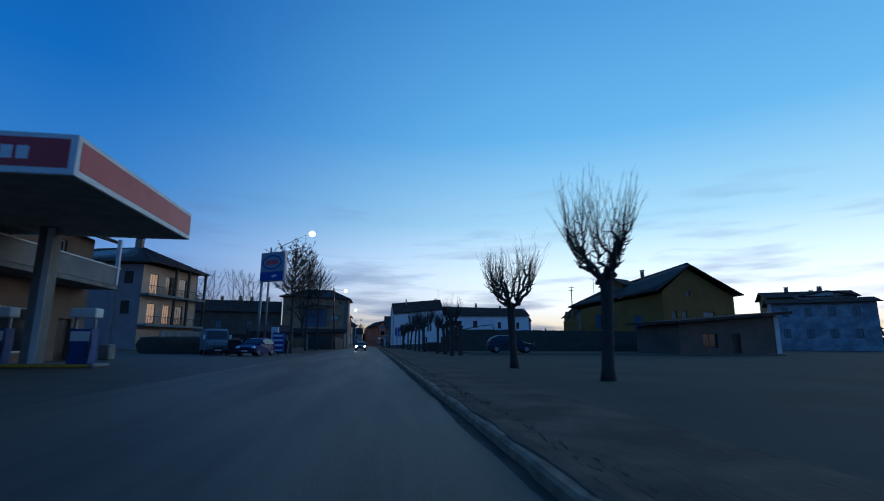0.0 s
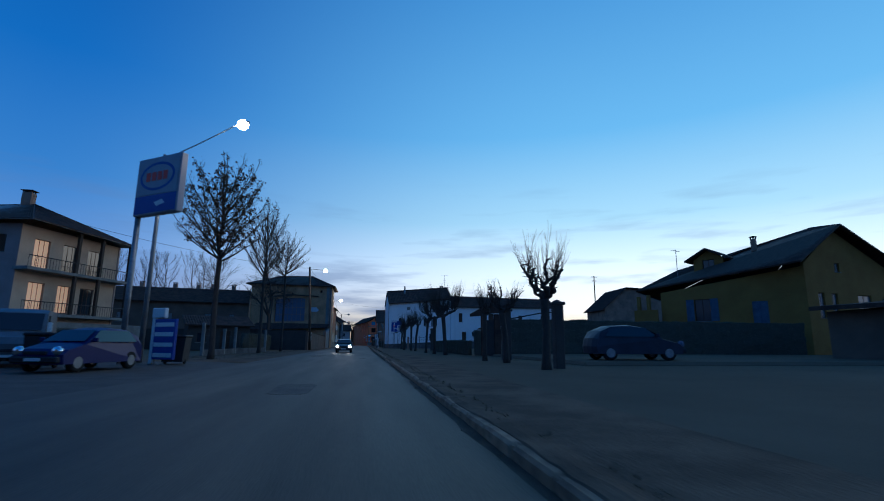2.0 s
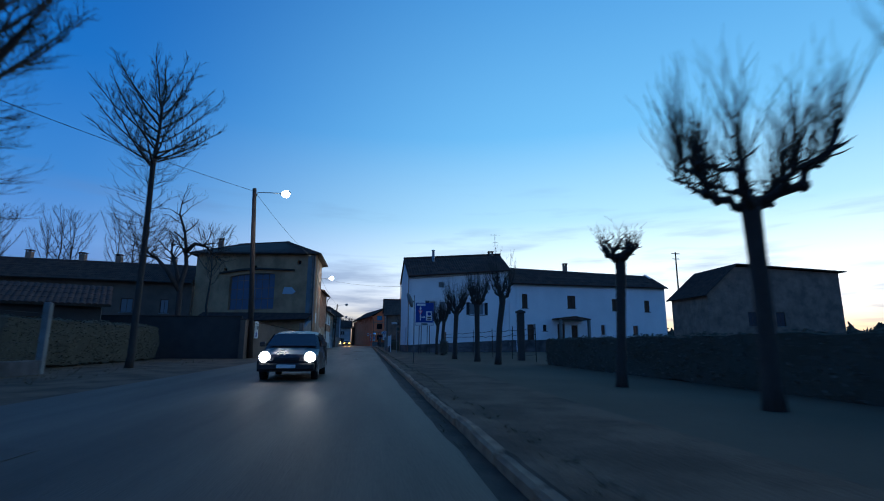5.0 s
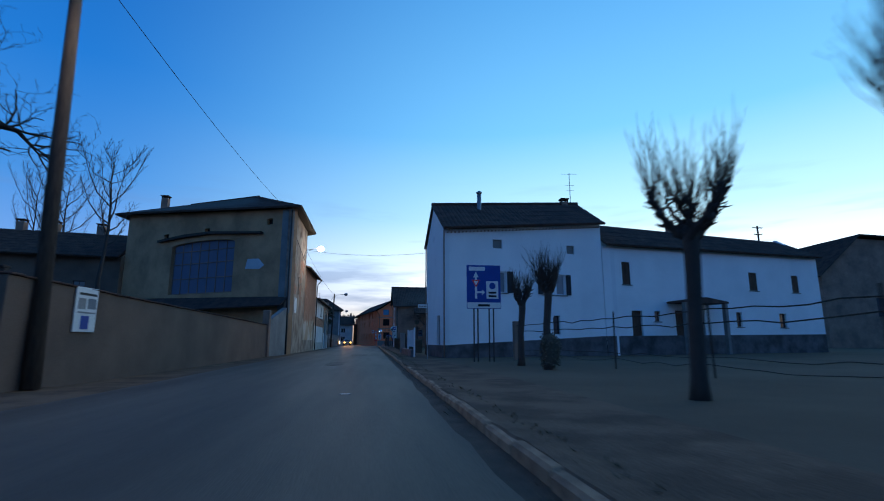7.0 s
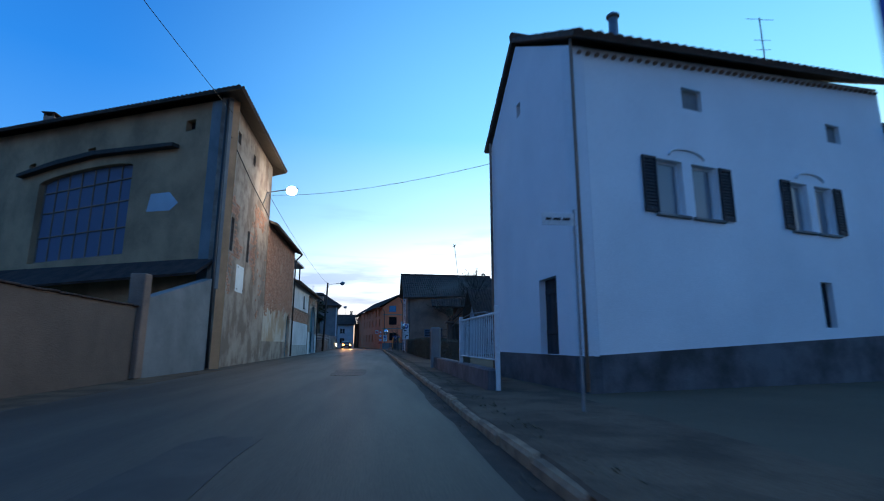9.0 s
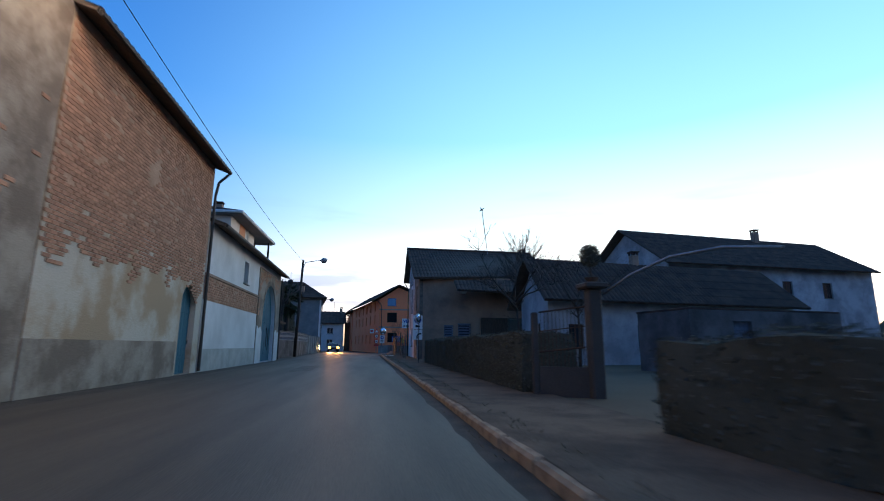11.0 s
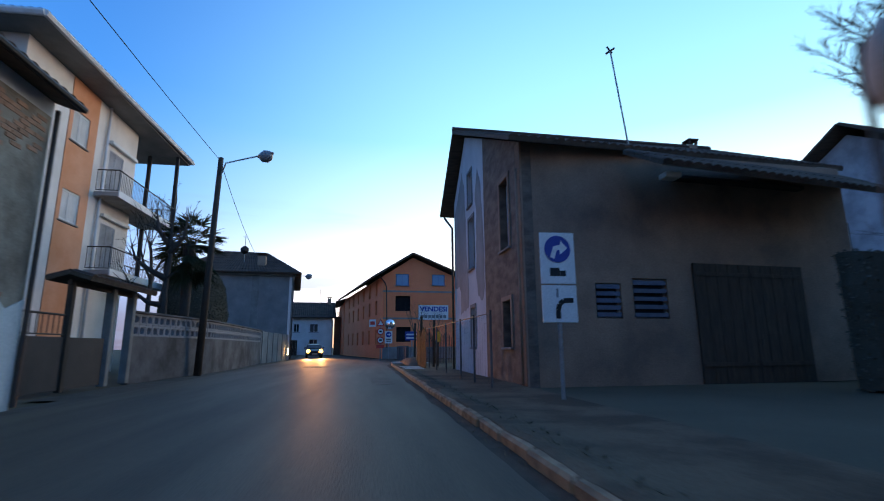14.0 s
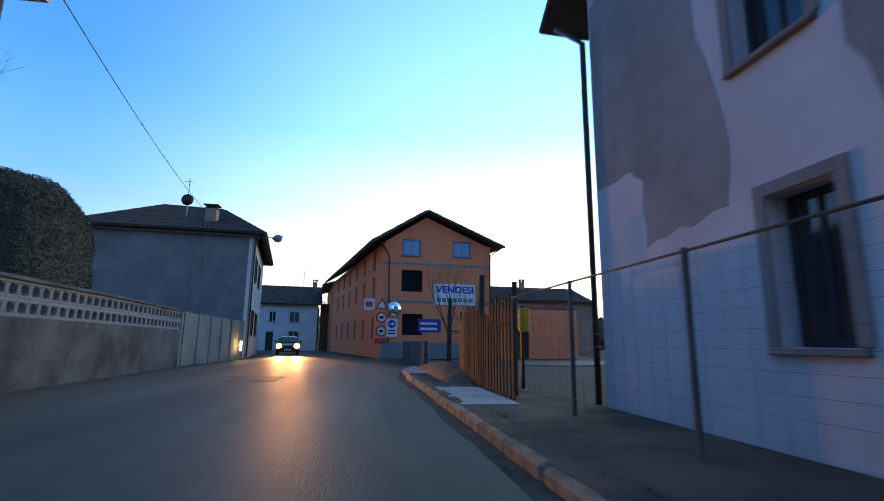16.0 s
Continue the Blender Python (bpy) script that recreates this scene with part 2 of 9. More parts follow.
SIGNRED = mat("sign_red", (0.75, 0.06, 0.04), 0.5, (0.66, 0.05, 0.04), 3, 0.3, 30, 0.0)
SIGNBLACK = mat("sign_black", (0.015, 0.015, 0.016), 0.5, None, 3, 0.3, 30, 0.0)
SIGNYELLOW = mat("sign_yellow", (0.75, 0.42, 0.04), 0.5, None, 3, 0.3, 30, 0.0)
CANOPYRED = mat("canopy_red", (0.5, 0.05, 0.06), 0.45, (0.42, 0.05, 0.055), 1, 0.3, 30, 0.0)
PUMPBLUE = mat("pump_blue", (0.03, 0.08, 0.25), 0.45, None, 2, 0.3, 30, 0.0)
CARBLUE = mat("car_blue_paint", (0.006, 0.014, 0.1), 0.42, (0.006, 0.013, 0.085), 2, 0.3, 200, 0.0, spec=0.3)
CARGREY = mat("car_grey_paint", (0.03, 0.036, 0.06), 0.45, None, 2, 0.3, 200, 0.0, spec=0.25)
CARDARK = mat("car_dark_paint", (0.02, 0.02, 0.025), 0.28, None, 2, 0.3, 200, 0.0, spec=0.6)
CARWHITE = mat("van_white_paint", (0.17, 0.175, 0.19), 0.4, None, 2, 0.3, 200, 0.0, spec=0.5)
RUBBER = mat("tyre_rubber", (0.015, 0.015, 0.015), 0.9, None, 5, 0.3, 60, 0.2)
PLASTIC = mat("dark_plastic", (0.03, 0.03, 0.032), 0.6, None, 4, 0.3, 60, 0.1)
PANE = glassy("window_glass", (0.02, 0.025, 0.03))
LACE = glassy("curtained_glass", (0.2, 0.21, 0.22), 0.15, 0.5)
# near-black that stands in for the shade inside rooms
ROOMSHADE = mat("room_shade_black", (0.012, 0.012, 0.013), 0.95, None, 2, 0.3, 30, 0.0)
CONVEX = mat("silvered_mirror", (0.85, 0.86, 0.88), 0.12, (0.8, 0.81, 0.83), 3, 0.2, 30, 0.0, metal=1.0)
MIRROR = glassy("convex_mirror", (0.8, 0.82, 0.85), 0.05, 0.8)
MIRROR.node_tree.nodes["Principled BSDF"].inputs["Metallic"].default_value = 1.0
# the reflected sky is put into this glass as a blue base colour
SKYPANE = glassy("sky_reflection_pane", (0.1, 0.27, 0.42), 0.2, 0.5)
# emission that stands in for a warm reflection by the wall
GLINTGLOW = glow("warm_glint_glow", (1.0, 0.7, 0.3), 14)
GATEBLUE = mat("blue_grey_sheet", (0.1, 0.14, 0.2), 0.6, (0.07, 0.09, 0.13), 2, 0.4, 40, 0.15)
DUSTGLASS = glassy("dusty_screen", (0.15, 0.155, 0.21), 0.8, 0.15)
PALESLAB = mat("pale_slab", (0.5, 0.46, 0.4), 0.9, (0.36, 0.33, 0.29), 1.5, 0.5, 40, 0.3)
# stained white, darkened in the colour to stand in for shade
SHADEWHITE = mat("shaded_white_plaster", (0.4, 0.4, 0.42), 0.92, (0.24, 0.24, 0.25), 0.5, 0.7, 30, 0.3)
LATTICE = mat("whitewashed_block", (0.29, 0.28, 0.29), 0.9, (0.19, 0.185, 0.19), 2, 0.4, 40, 0.3, pieces=0.12)
LAMPGLOW = glow("lamp_glow", (1.0, 0.94, 0.82), 60)
HEADGLOW = glow("headlamp_glow", (1.0, 0.93, 0.8), 12)
WARMHEAD = glow("warm_headlamp_glow", (1.0, 0.45, 0.08), 6)
WARMROOM = glow("lit_room", (1.0, 0.55, 0.3), 0.28)


# ---------------------------------------------------------------- shapes
class Shape:
    """A mesh in the making, in world metres."""

    def __init__(self):
        self.v, self.f = [], []

    def face(self, *pts):
        n = len(self.v)
        self.v += [tuple(p) for p in pts]
        self.f.append(tuple(range(n, n + len(pts))))
        return self

    def box(self, x0, x1, y0, y1, z0, z1, c=0.0):
        """A box, with its edges chamfered by c."""
        c = min(c, abs(x1 - x0) * 0.45, abs(y1 - y0) * 0.45, abs(z1 - z0) * 0.45)
        n = len(self.v)
        if c <= 0:
            self.v += [(x, y, z) for z in (z0, z1) for y in (y0, y1) for x in (x0, x1)]
            self.f += [tuple(n + i for i in q) for q in ((0, 2, 3, 1), (4, 5, 7, 6), (0, 1, 5, 4), (2, 6, 7, 3), (0, 4, 6, 2), (1, 3, 7, 5))]
            return self
        ids = {}
        for sx in (0, 1):
            for sy in (0, 1):
                for sz in (0, 1):
                    x, y, z = (x0, x1)[sx], (y0, y1)[sy], (z0, z1)[sz]
                    ix, iy, iz = x + c * (1 - 2 * sx), y + c * (1 - 2 * sy), z + c * (1 - 2 * sz)
                    for k, p in enumerate(((x, iy, iz), (ix, y, iz), (ix, iy, z))):
                        ids[sx, sy, sz, k] = len(self.v)
                        self.v.append(p)
        g = lambda *a: ids[a]
        self.f += [(g(0, 0, 0, 0), g(0, 0, 1, 0), g(0, 1, 1, 0), g(0, 1, 0, 0)), (g(1, 0, 0, 0), g(1, 1, 0, 0), g(1, 1, 1, 0), g(1, 0, 1, 0)),
                   (g(0, 0, 0, 1), g(1, 0, 0, 1), g(1, 0, 1, 1), g(0, 0, 1, 1)), (g(0, 1, 0, 1), g(0, 1, 1, 1), g(1, 1, 1, 1), g(1, 1, 0, 1)),
                   (g(0, 0, 0, 2), g(0, 1, 0, 2), g(1, 1, 0, 2), g(1, 0, 0, 2)), (g(0, 0, 1, 2), g(1, 0, 1, 2), g(1, 1, 1, 2), g(0, 1, 1, 2))]
        for a in (0, 1):
            for b in (0, 1):
                self.f.append((g(0, a, b, 1), g(1, a, b, 1), g(1, a, b, 2), g(0, a, b, 2)))
                self.f.append((g(a, 0, b, 0), g(a, 1, b, 0), g(a, 1, b, 2), g(a, 0, b, 2)))
                self.f.append((g(a, b, 0, 0), g(a, b, 1, 0), g(a, b, 1, 1), g(a, b, 0, 1)))
                for d in (0, 1):
                    self.f.append((g(a, b, d, 0), g(a, b, d, 1), g(a, b, d, 2)))
        return self

    def tube(self, pts, radii, n=6, cap=True):
        pts = [Vector(p) for p in pts]
        if isinstance(radii, (int, float)):
            radii = [radii] * len(pts)
        start = len(self.v)
        d = (pts[1] - pts[0]).normalized()
        ref = Vector((0, 0, 1)) if abs(d.z) < 0.9 else Vector((1, 0, 0))
        a = d.cross(ref).normalized()
        for i, p in enumerate(pts):
            d = (pts[min(i + 1, len(pts) - 1)] - pts[max(i - 1, 0)]).normalized()
            a = (a - d * a.dot(d)).normalized()
            b = d.cross(a)
            for k in range(n):
                t = 2 * math.pi * k / n
                self.v.append(tuple(p + (a * math.cos(t) + b * math.sin(t)) * radii[i]))
        for i in range(len(pts) - 1):
            for k in range(n):
                q = start + i * n
                self.f.append((q + k, q + (k + 1) % n, q + n + (k + 1) % n, q + n + k))
        if cap:
            self.f.append(tuple(start + k for k in reversed(range(n))))
            e = start + (len(pts) - 1) * n
            self.f.append(tuple(e + k for k in range(n)))
        return self

    def lathe(self, centre, profile, n=16, axis="z"):
        """Rings (radius, height) turned about an axis through centre."""
        start = len(self.v)
        for r, h in profile:
            for k in range(n):
                t = 2 * math.pi * k / n
                a, b = r * math.cos(t), r * math.sin(t)
                p = {"z": (a, b, h), "y": (a, h, b), "x": (h, a, b)}[axis]
                self.v.append((centre[0] + p[0], centre[1] + p[1], centre[2] + p[2]))
        for i in range(len(profile) - 1):
            for k in range(n):
                q = start + i * n
                self.f.append((q + k, q + (k + 1) % n, q + n + (k + 1) % n, q + n + k))
        self.f.append(tuple(start + k for k in range(n)))
        e = start + (len(profile) - 1) * n
        self.f.append(tuple(e + k for k in range(n)))
        return self

    def prism(self, outline, d0, d1, plane="xz"):
        """An outline pushed through from d0 to d1; plane names the outline's axes."""
        put = {"xz": lambda a, b, d: (a, d, b), "yz": lambda a, b, d: (d, a, b), "xy": lambda a, b, d: (a, b, d)}[plane]
        n, k = len(self.v), len(outline)
        self.v += [put(a, b, d0) for a, b in outline] + [put(a, b, d1) for a, b in outline]
        self.f.append(tuple(n + i for i in range(k)))
        self.f.append(tuple(n + k + i for i in reversed(range(k))))
        for i in range(k):
            j = (i + 1) % k
            self.f.append((n + i, n + k + i, n + k + j, n + j))
        return self

    def moved(self, m):
        self.v = [tuple(m @ Vector(p)) for p in self.v]
        return self

    def join(self, other):
        n = len(self.v)
        self.v += other.v
        self.f += [tuple(n + i for i in q) for q in other.f]
        return self


BASE = {}


def thing(name, x, y, z=0.0, label="", category="", group="", kind=""):
    """An empty at the base of a thing; its parts are given in world metres."""
    ob = new(name)
    ob.location = (x, y, z)
    BASE[ob.name] = Vector((x, y, z))
    return tagged(ob, label, category, group, kind)


def mesh_of(name, shape, material, origin, smooth=False):
    me = bpy.data.meshes.new(name)
    me.from_pydata([tuple(Vector(p) - origin) for p in shape.v], [], shape.f)
    bm = bmesh.new()
    bm.from_mesh(me)
    bmesh.ops.recalc_face_normals(bm, faces=bm.faces)
    bm.to_mesh(me)
    bm.free()
    me.materials.append(material)
    if smooth:
        me.polygons.foreach_set("use_smooth", [True] * len(me.polygons))
    me.update()
    return me


def part(name, shape, material, parent, label="", smooth=False):
    origin = BASE[parent.name]
    ob = new(name, mesh_of(name, shape, material, origin, smooth))
    ob.parent = parent
    BASE[ob.name] = origin
    if label:
        ob["label"] = label
    return ob


def solid(name, shape, material, label="", category="", group="", kind="", smooth=False):
    """A thing, or a piece of the setting, that is one mesh."""
    n = len(shape.v)
    lo = Vector((sum(p[0] for p in shape.v) / n, sum(p[1] for p in shape.v) / n, min(p[2] for p in shape.v)))
    ob = new(name, mesh_of(name, shape, material, lo, smooth))
    ob.location = lo
    BASE[ob.name] = lo
    return tagged(ob, label, category, group, kind)


def side(a, b):
    """The frame of a wall from a to b: u along it, v inwards (to the left), z up."""
    a, b = Vector((*a, 0)), Vector((*b, 0))
    u = (b - a).normalized()
    v = Vector((-u.y, u.x, 0))
    m = Matrix((u, v, (0, 0, 1))).transposed().to_4x4()
    m.translation = a
    return m, (b - a).length


def wall(m, length, z0, top, openings=(), t=0.3, v0=0.0):
    """A wall with openings through it. top: a height, or (u, z) along it. Openings: (u0, u1, z0, z1) or with the rise of an arch."""
    s = Shape()
    if isinstance(top, (int, float)):
        top = [(0, top), (length, top)]

    def height(u):
        for (a, za), (b, zb) in zip(top, top[1:]):
            if a <= u <= b:
                return za + (zb - za) * (u - a) / max(b - a, 1e-9)
        return top[-1][1]

    holes = [(o[0], o[1], o[2], o[3], o[4] if len(o) > 4 else 0) for o in openings]
    cuts = sorted({0, length, *(p for p, _ in top), *(o[0] for o in holes), *(o[1] for o in holes)})
    cuts = [c for c in cuts if 0 <= c <= length]
    for a, b in zip(cuts, cuts[1:]):
        if b - a < 1e-6:
            continue
        low = z0
        spans = []
        for o in sorted((o for o in holes if o[0] <= a + 1e-6 and o[1] >= b - 1e-6), key=lambda o: o[2]):
            spans.append((low, low, o[2], o[2]))
            low = o[3] + o[4]
        spans.append((low, low, height(a), height(b)))
        for la, lb, ha, hb in spans:
            if max(ha - la, hb - lb) < 1e-6:
                continue
            for v in (v0, v0 + t):
                s.face((a, v, la), (b, v, lb), (b, v, hb), (a, v, ha))
    for a, b, c, d, rise in holes:
        v1 = v0 + t
        s.face((a, v0, c), (b, v0, c), (b, v1, c), (a, v1, c))
        s.face((a, v0, c), (a, v1, c), (a, v1, d), (a, v0, d))
        s.face((b, v0, c), (b, v1, c), (b, v1, d), (b, v0, d))
        if not rise:
            s.face((a, v0, d), (b, v0, d), (b, v1, d), (a, v1, d))
        else:
            arc = [((a + b) / 2 - (b - a) / 2 * math.cos(math.pi * i / 14), d + rise * math.sin(math.pi * i / 14)) for i in range(15)]
            for (ua, za), (ub, zb) in zip(arc, arc[1:]):
                s.face((ua, v0, za), (ub, v0, zb), (ub, v1, zb), (ua, v1, za))
                for v in (v0, v1):
                    s.face((ua, v, za), (ub, v, zb), (ub, v, d + rise), (ua, v, d + rise))
    for (a, za), (b, zb) in zip(top, top[1:]):
        s.face((a, v0, za), (b, v0, zb), (b, v0 + t, zb), (a, v0 + t, za))
    for u, z in ((0.005, top[0][1]), (length - 0.005, top[-1][1])):
        s.face((u, v0, z0), (u, v0 + t, z0), (u, v0 + t, z), (u, v0, z))
    return s.moved(m)


def enclose(parent, points, tops, material):
    """Plain walls from point to point, to close a house round its other sides. tops: a height, or (share, z) along each."""
    for a, b, top in zip(points, points[1:], tops):
        m, l = side(a[:2], b[:2])
        part("wall", wall(m, l, 0, top if isinstance(top, (int, float)) else [(f * l, z) for f, z in top]), material, parent)


def slope(p0, p1, q1, q0, thick=0.09, rib=0.27, lift=0.06, rows=0.42):
    """One slope of a tiled roof: eave from p0 to p1, ridge from q0 to q1; half-round ribs run down it, stepped row by row."""
    p0, p1, q1, q0 = (Vector(p) for p in (p0, p1, q1, q0))
    s = Shape()
    nrm = (p1 - p0).cross(q0 - p0).normalized()
    if nrm.z < 0:
        nrm = -nrm
    n = max(2, int((p1 - p0).length / rib))
    k = max(1, min(10, int((q0 - p0).length / rows / 2)))
    offs = (0.0, 0.72, 1.0, 0.72)
    base = len(s.v)
    per = n * 4 + 1
    for j in range(k):
        for e in (0, 1):
            w = (j + e) / k
            up = lift * (0.5 if e else 1.1)
            for i in range(per):
                u = i / (per - 1)
                pt = (p0.lerp(p1, u)).lerp(q0.lerp(q1, u), w) + nrm * (thick + offs[i % 4] * lift * 0.9 + up * 0.45)
                s.v.append(tuple(pt))
        q = base + j * 2 * per
        for i in range(per - 1):
            s.f.append((q + i, q + i + 1, q + per + i + 1, q + per + i))
            if j:
                s.f.append((q - per + i, q - per + i + 1, q + i + 1, q + i))
    # the tiles' ends along the eave, and the deck below
    q = base
    low = len(s.v)
    for i in range(per):
        u = i / (per - 1)
        s.v.append(tuple(p0.lerp(p1, u) + nrm * thick * 0.3))
    for i in range(per - 1):
        s.f.append((low + i, low + i + 1, q + i + 1, q + i))
    return s


def deck(p0, p1, q1, q0, thick=0.09):
    """The boards under a roof slope, with the verge closed."""
    s = Shape()
    pts = [Vector(p) for p in (p0, p1, q1, q0)]
    nrm = (pts[1] - pts[0]).cross(pts[3] - pts[0]).normalized()
    if nrm.z < 0:
        nrm = -nrm
    top = [p + nrm * (thick + 0.015) for p in pts]
    s.v += [tuple(p) for p in pts + top]
    s.f += [(0, 1, 2, 3), (4, 5, 6, 7), (0, 1, 5, 4), (1, 2, 6, 5), (2, 3, 7, 6), (3, 0, 4, 7)]
    return s


def roof(parent, slopes, material=None, under=None):
    """Slopes as (p0, p1, q1, q0): one part for each, with its boards."""
    first = None
    for sl in slopes:
        ob = part("roof", slope(*sl), material or ROOF, parent)
        part("eave_boarding", deck(*sl), under or EAVE, ob)
        first = first or ob
    return first


def ridge_cap(parent, a, b, r=0.13):
    part("ridge_capping", Shape().tube([a, b], r, 8), ROOF, parent)


def chimney(parent, x, y, z0, z1, w=0.5, d=0.5, material=None):
    c = part("chimney", Shape().box(x - w / 2, x + w / 2, y - d / 2, y + d / 2, z0, z1, 0.02), material or BROWNWALL, parent)
    s = Shape()
    for sx in (-1, 1):
        for sy in (-1, 1):
            s.box(x + sx * w * 0.4 - 0.05, x + sx * w * 0.4 + 0.05, y + sy * d * 0.4 - 0.05, y + sy * d * 0.4 + 0.05, z1, z1 + 0.18)
    s.box(x - w * 0.65, x + w * 0.65, y - d * 0.65, y + d * 0.65, z1 + 0.18, z1 + 0.26, 0.02)
    part("chimney_cap", s, ROOF, c)
    return c


def window(parent, m, u0, u1, z0, z1, depth=0.14, frame=None, glass=None, shutters="", shutter_mat=None, sill=True, bars=1, surround=None):
    """A window in an opening of a wall with frame m: frame, panes, sill and shutters ('open', 'closed', 'half')."""
    frame, glass = frame or BROWNWOOD, glass or PANE
    s = Shape()
    w = 0.07
    for a, b, c, d in ((u0, u0 + w, z0, z1), (u1 - w, u1, z0, z1), (u0 + w, u1 - w, z0, z0 + w), (u0 + w, u1 - w, z1 - w, z1)):
        s.box(a, b, depth, depth + 0.06, c, d, 0.008)
    inner = u1 - u0 - 2 * w
    win = part("window", s.moved(m), frame, parent)
    for i in range(1, bars + 1):
        u = u0 + w + inner * i / (bars + 1)
        part("glazing_bar", Shape().box(u - 0.03, u + 0.03, depth + 0.004, depth + 0.056, z0 + w, z1 - w, 0.008).moved(m), frame, win)
    for i in range(bars + 1):
        a, b = u0 + w + inner * i / (bars + 1), u0 + w + inner * (i + 1) / (bars + 1)
        part("pane", Shape().box(a + 0.02, b - 0.02, depth + 0.024, depth + 0.036, z0 + w, z1 - w).moved(m), glass, win)
    if sill:
        part("sill", Shape().box(u0 - 0.1, u1 + 0.1, -0.08, depth, z0 - 0.07, z0 - 0.004, 0.012).moved(m), CONCRETE, win)
    if surround:
        q = Shape()
        g = 0.13
        for a, b, c, d in ((u0 - g, u0 - 0.003, z0, z1 + g), (u1 + 0.003, u1 + g, z0, z1 + g), (u0, u1, z1 + 0.003, z1 + g)):
            q.box(a, b, -0.03, 0.06, c, d, 0.006)
        part("surround", q.moved(m), surround, win)
    if shutters:
        half = (u1 - u0) / 2
        leaves = {"open": ((u0 - half - 0.03, u0 - 0.03), (u1 + 0.03, u1 + half + 0.03)), "closed": ((u0, u0 + half - 0.004), (u0 + half + 0.004, u1)),
                  "left": ((u0 - half - 0.03, u0 - 0.03),), "right": ((u1 + 0.03, u1 + half + 0.03),)}[shutters]
        v = -0.06 if shutters != "closed" else 0.03
        for a, b in leaves:
            q = Shape()
            q.box(a, a + 0.06, v, v + 0.045, z0, z1, 0.006).box(b - 0.06, b, v, v + 0.045, z0, z1, 0.006)
            q.box(a + 0.06, b - 0.06, v, v + 0.045, z0, z0 + 0.08, 0.006).box(a + 0.06, b - 0.06, v, v + 0.045, z1 - 0.08, z1, 0.006)
            k = max(4, int((z1 - z0 - 0.16) / 0.075))
            step = (z1 - z0 - 0.16) / k
            n = len(q.v)
            for i in range(k):
                z = z0 + 0.08 + step * i
                q.v += [(u, w, zz) for w, zz in ((v + 0.004, z), (v + 0.034, z + step * 0.92)) for u in (a + 0.055, b - 0.055)]
            q.f += [(n + 2 * j, n + 2 * j + 1, n + 2 * j + 3, n + 2 * j + 2) for j in range(2 * k - 1)]
            part("shutter", q.moved(m), shutter_mat or DARKWOOD, win)
    return win


def doorway(parent, m, u0, u1, z0, z1, depth=0.16, material=None, planks=4, rise=0.0, leaves=1):
    """A boarded door, plain or arched, set back in its opening."""
    d = None
    for leaf in range(leaves):
        a0, a1 = u0 + (u1 - u0) * leaf / leaves, u0 + (u1 - u0) * (leaf + 1) / leaves
        for i in range(planks):
            a, b = a0 + (a1 - a0) * i / planks + 0.008, a0 + (a1 - a0) * (i + 1) / planks - 0.008
            if rise:
                r, mid = (u1 - u0) / 2, (u0 + u1) / 2
                hi = [z1 + rise * math.sqrt(max(0, 1 - ((q - mid) / r) ** 2)) for q in (a, (a + b) / 2, b)]
                out = [(a, z0), (b, z0), (b, hi[2]), ((a + b) / 2, hi[1]), (a, hi[0])]
            else:
                out = [(a, z0), (b, z0), (b, z1), (a, z1)]
            s = Shape().prism(out, depth, depth + 0.05).moved(m)
            if d is None:
                d = part("door", s, material or BROWNWOOD, parent)
            else:
                part("board", s, material or BROWNWOOD, d)
        for z in (z0 + 0.45, z1 - 0.35):
            part("ledge", Shape().box(a0 + 0.04, a1 - 0.04, depth - 0.025, depth - 0.002, z, z + 0.11, 0.006).moved(m), material or BROWNWOOD, d)
    part("handle", Shape().tube([(mid_u(u0, u1, leaves), depth - 0.06, z0 + 1.0), (mid_u(u0, u1, leaves), depth - 0.06, z0 + 1.16)], 0.014, 6).moved(m), DARKMETAL, d)
    return d


def mid_u(u0, u1, leaves):
    return (u0 + u1) / 2 + 0.09 if leaves > 1 else u1 - 0.12


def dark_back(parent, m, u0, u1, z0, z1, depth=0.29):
    # a thin added sheet, its black standing in for the shade behind the opening
    part("unlit_room", Shape().box(u0 - 0.1, u1 + 0.1, depth, depth + 0.02, z0 - 0.1, z1 + 0.1).moved(m), ROOMSHADE, parent)


def drainpipe(parent, pts, r=0.05, material=None):
    return part("drainpipe", Shape().tube(pts, r, 8), material or DARKMETAL, parent, smooth=True)


def railing(parent, a, b, z0, z1, gap=0.13, material=None, name="railing"):
    """Top and bottom rails with bars between two points."""
    a, b = Vector(a), Vector(b)
    s = Shape()
    s.tube([(a.x, a.y, z1), (b.x, b.y, z1)], 0.028, 6).tube([(a.x, a.y, z0 + 0.08), (b.x, b.y, z0 + 0.08)], 0.018, 6)
    r = part(name, s, material or DARKMETAL, parent)
    n = max(2, int((b - a).length / gap))
    for i in range(n + 1):
        p = a.lerp(b, i / n)
        part("bar", Shape().tube([(p.x, p.y, z0 + 0.08), (p.x, p.y, z1)], 0.012, 4), material or DARKMETAL, r)
    return r


# ---------------------------------------------------------------- ground and road
def sheet(name, outline, z, material, label, category, kind="structure"):
    s = Shape()
    s.face(*[(x, y, z) for x, y in outline])
    return solid(name, s, material, label, category, kind=kind)


sheet("ground", [(-900, -400), (900, -400), (900, 1500), (-900, 1500)], -0.05, GRASS, "dark winter fields and gardens round the village", "ground")
edge_rnd = random.Random(6)


def along(y, stops):
    return float(np.interp(y, [a for a, b in stops], [b for a, b in stops]))


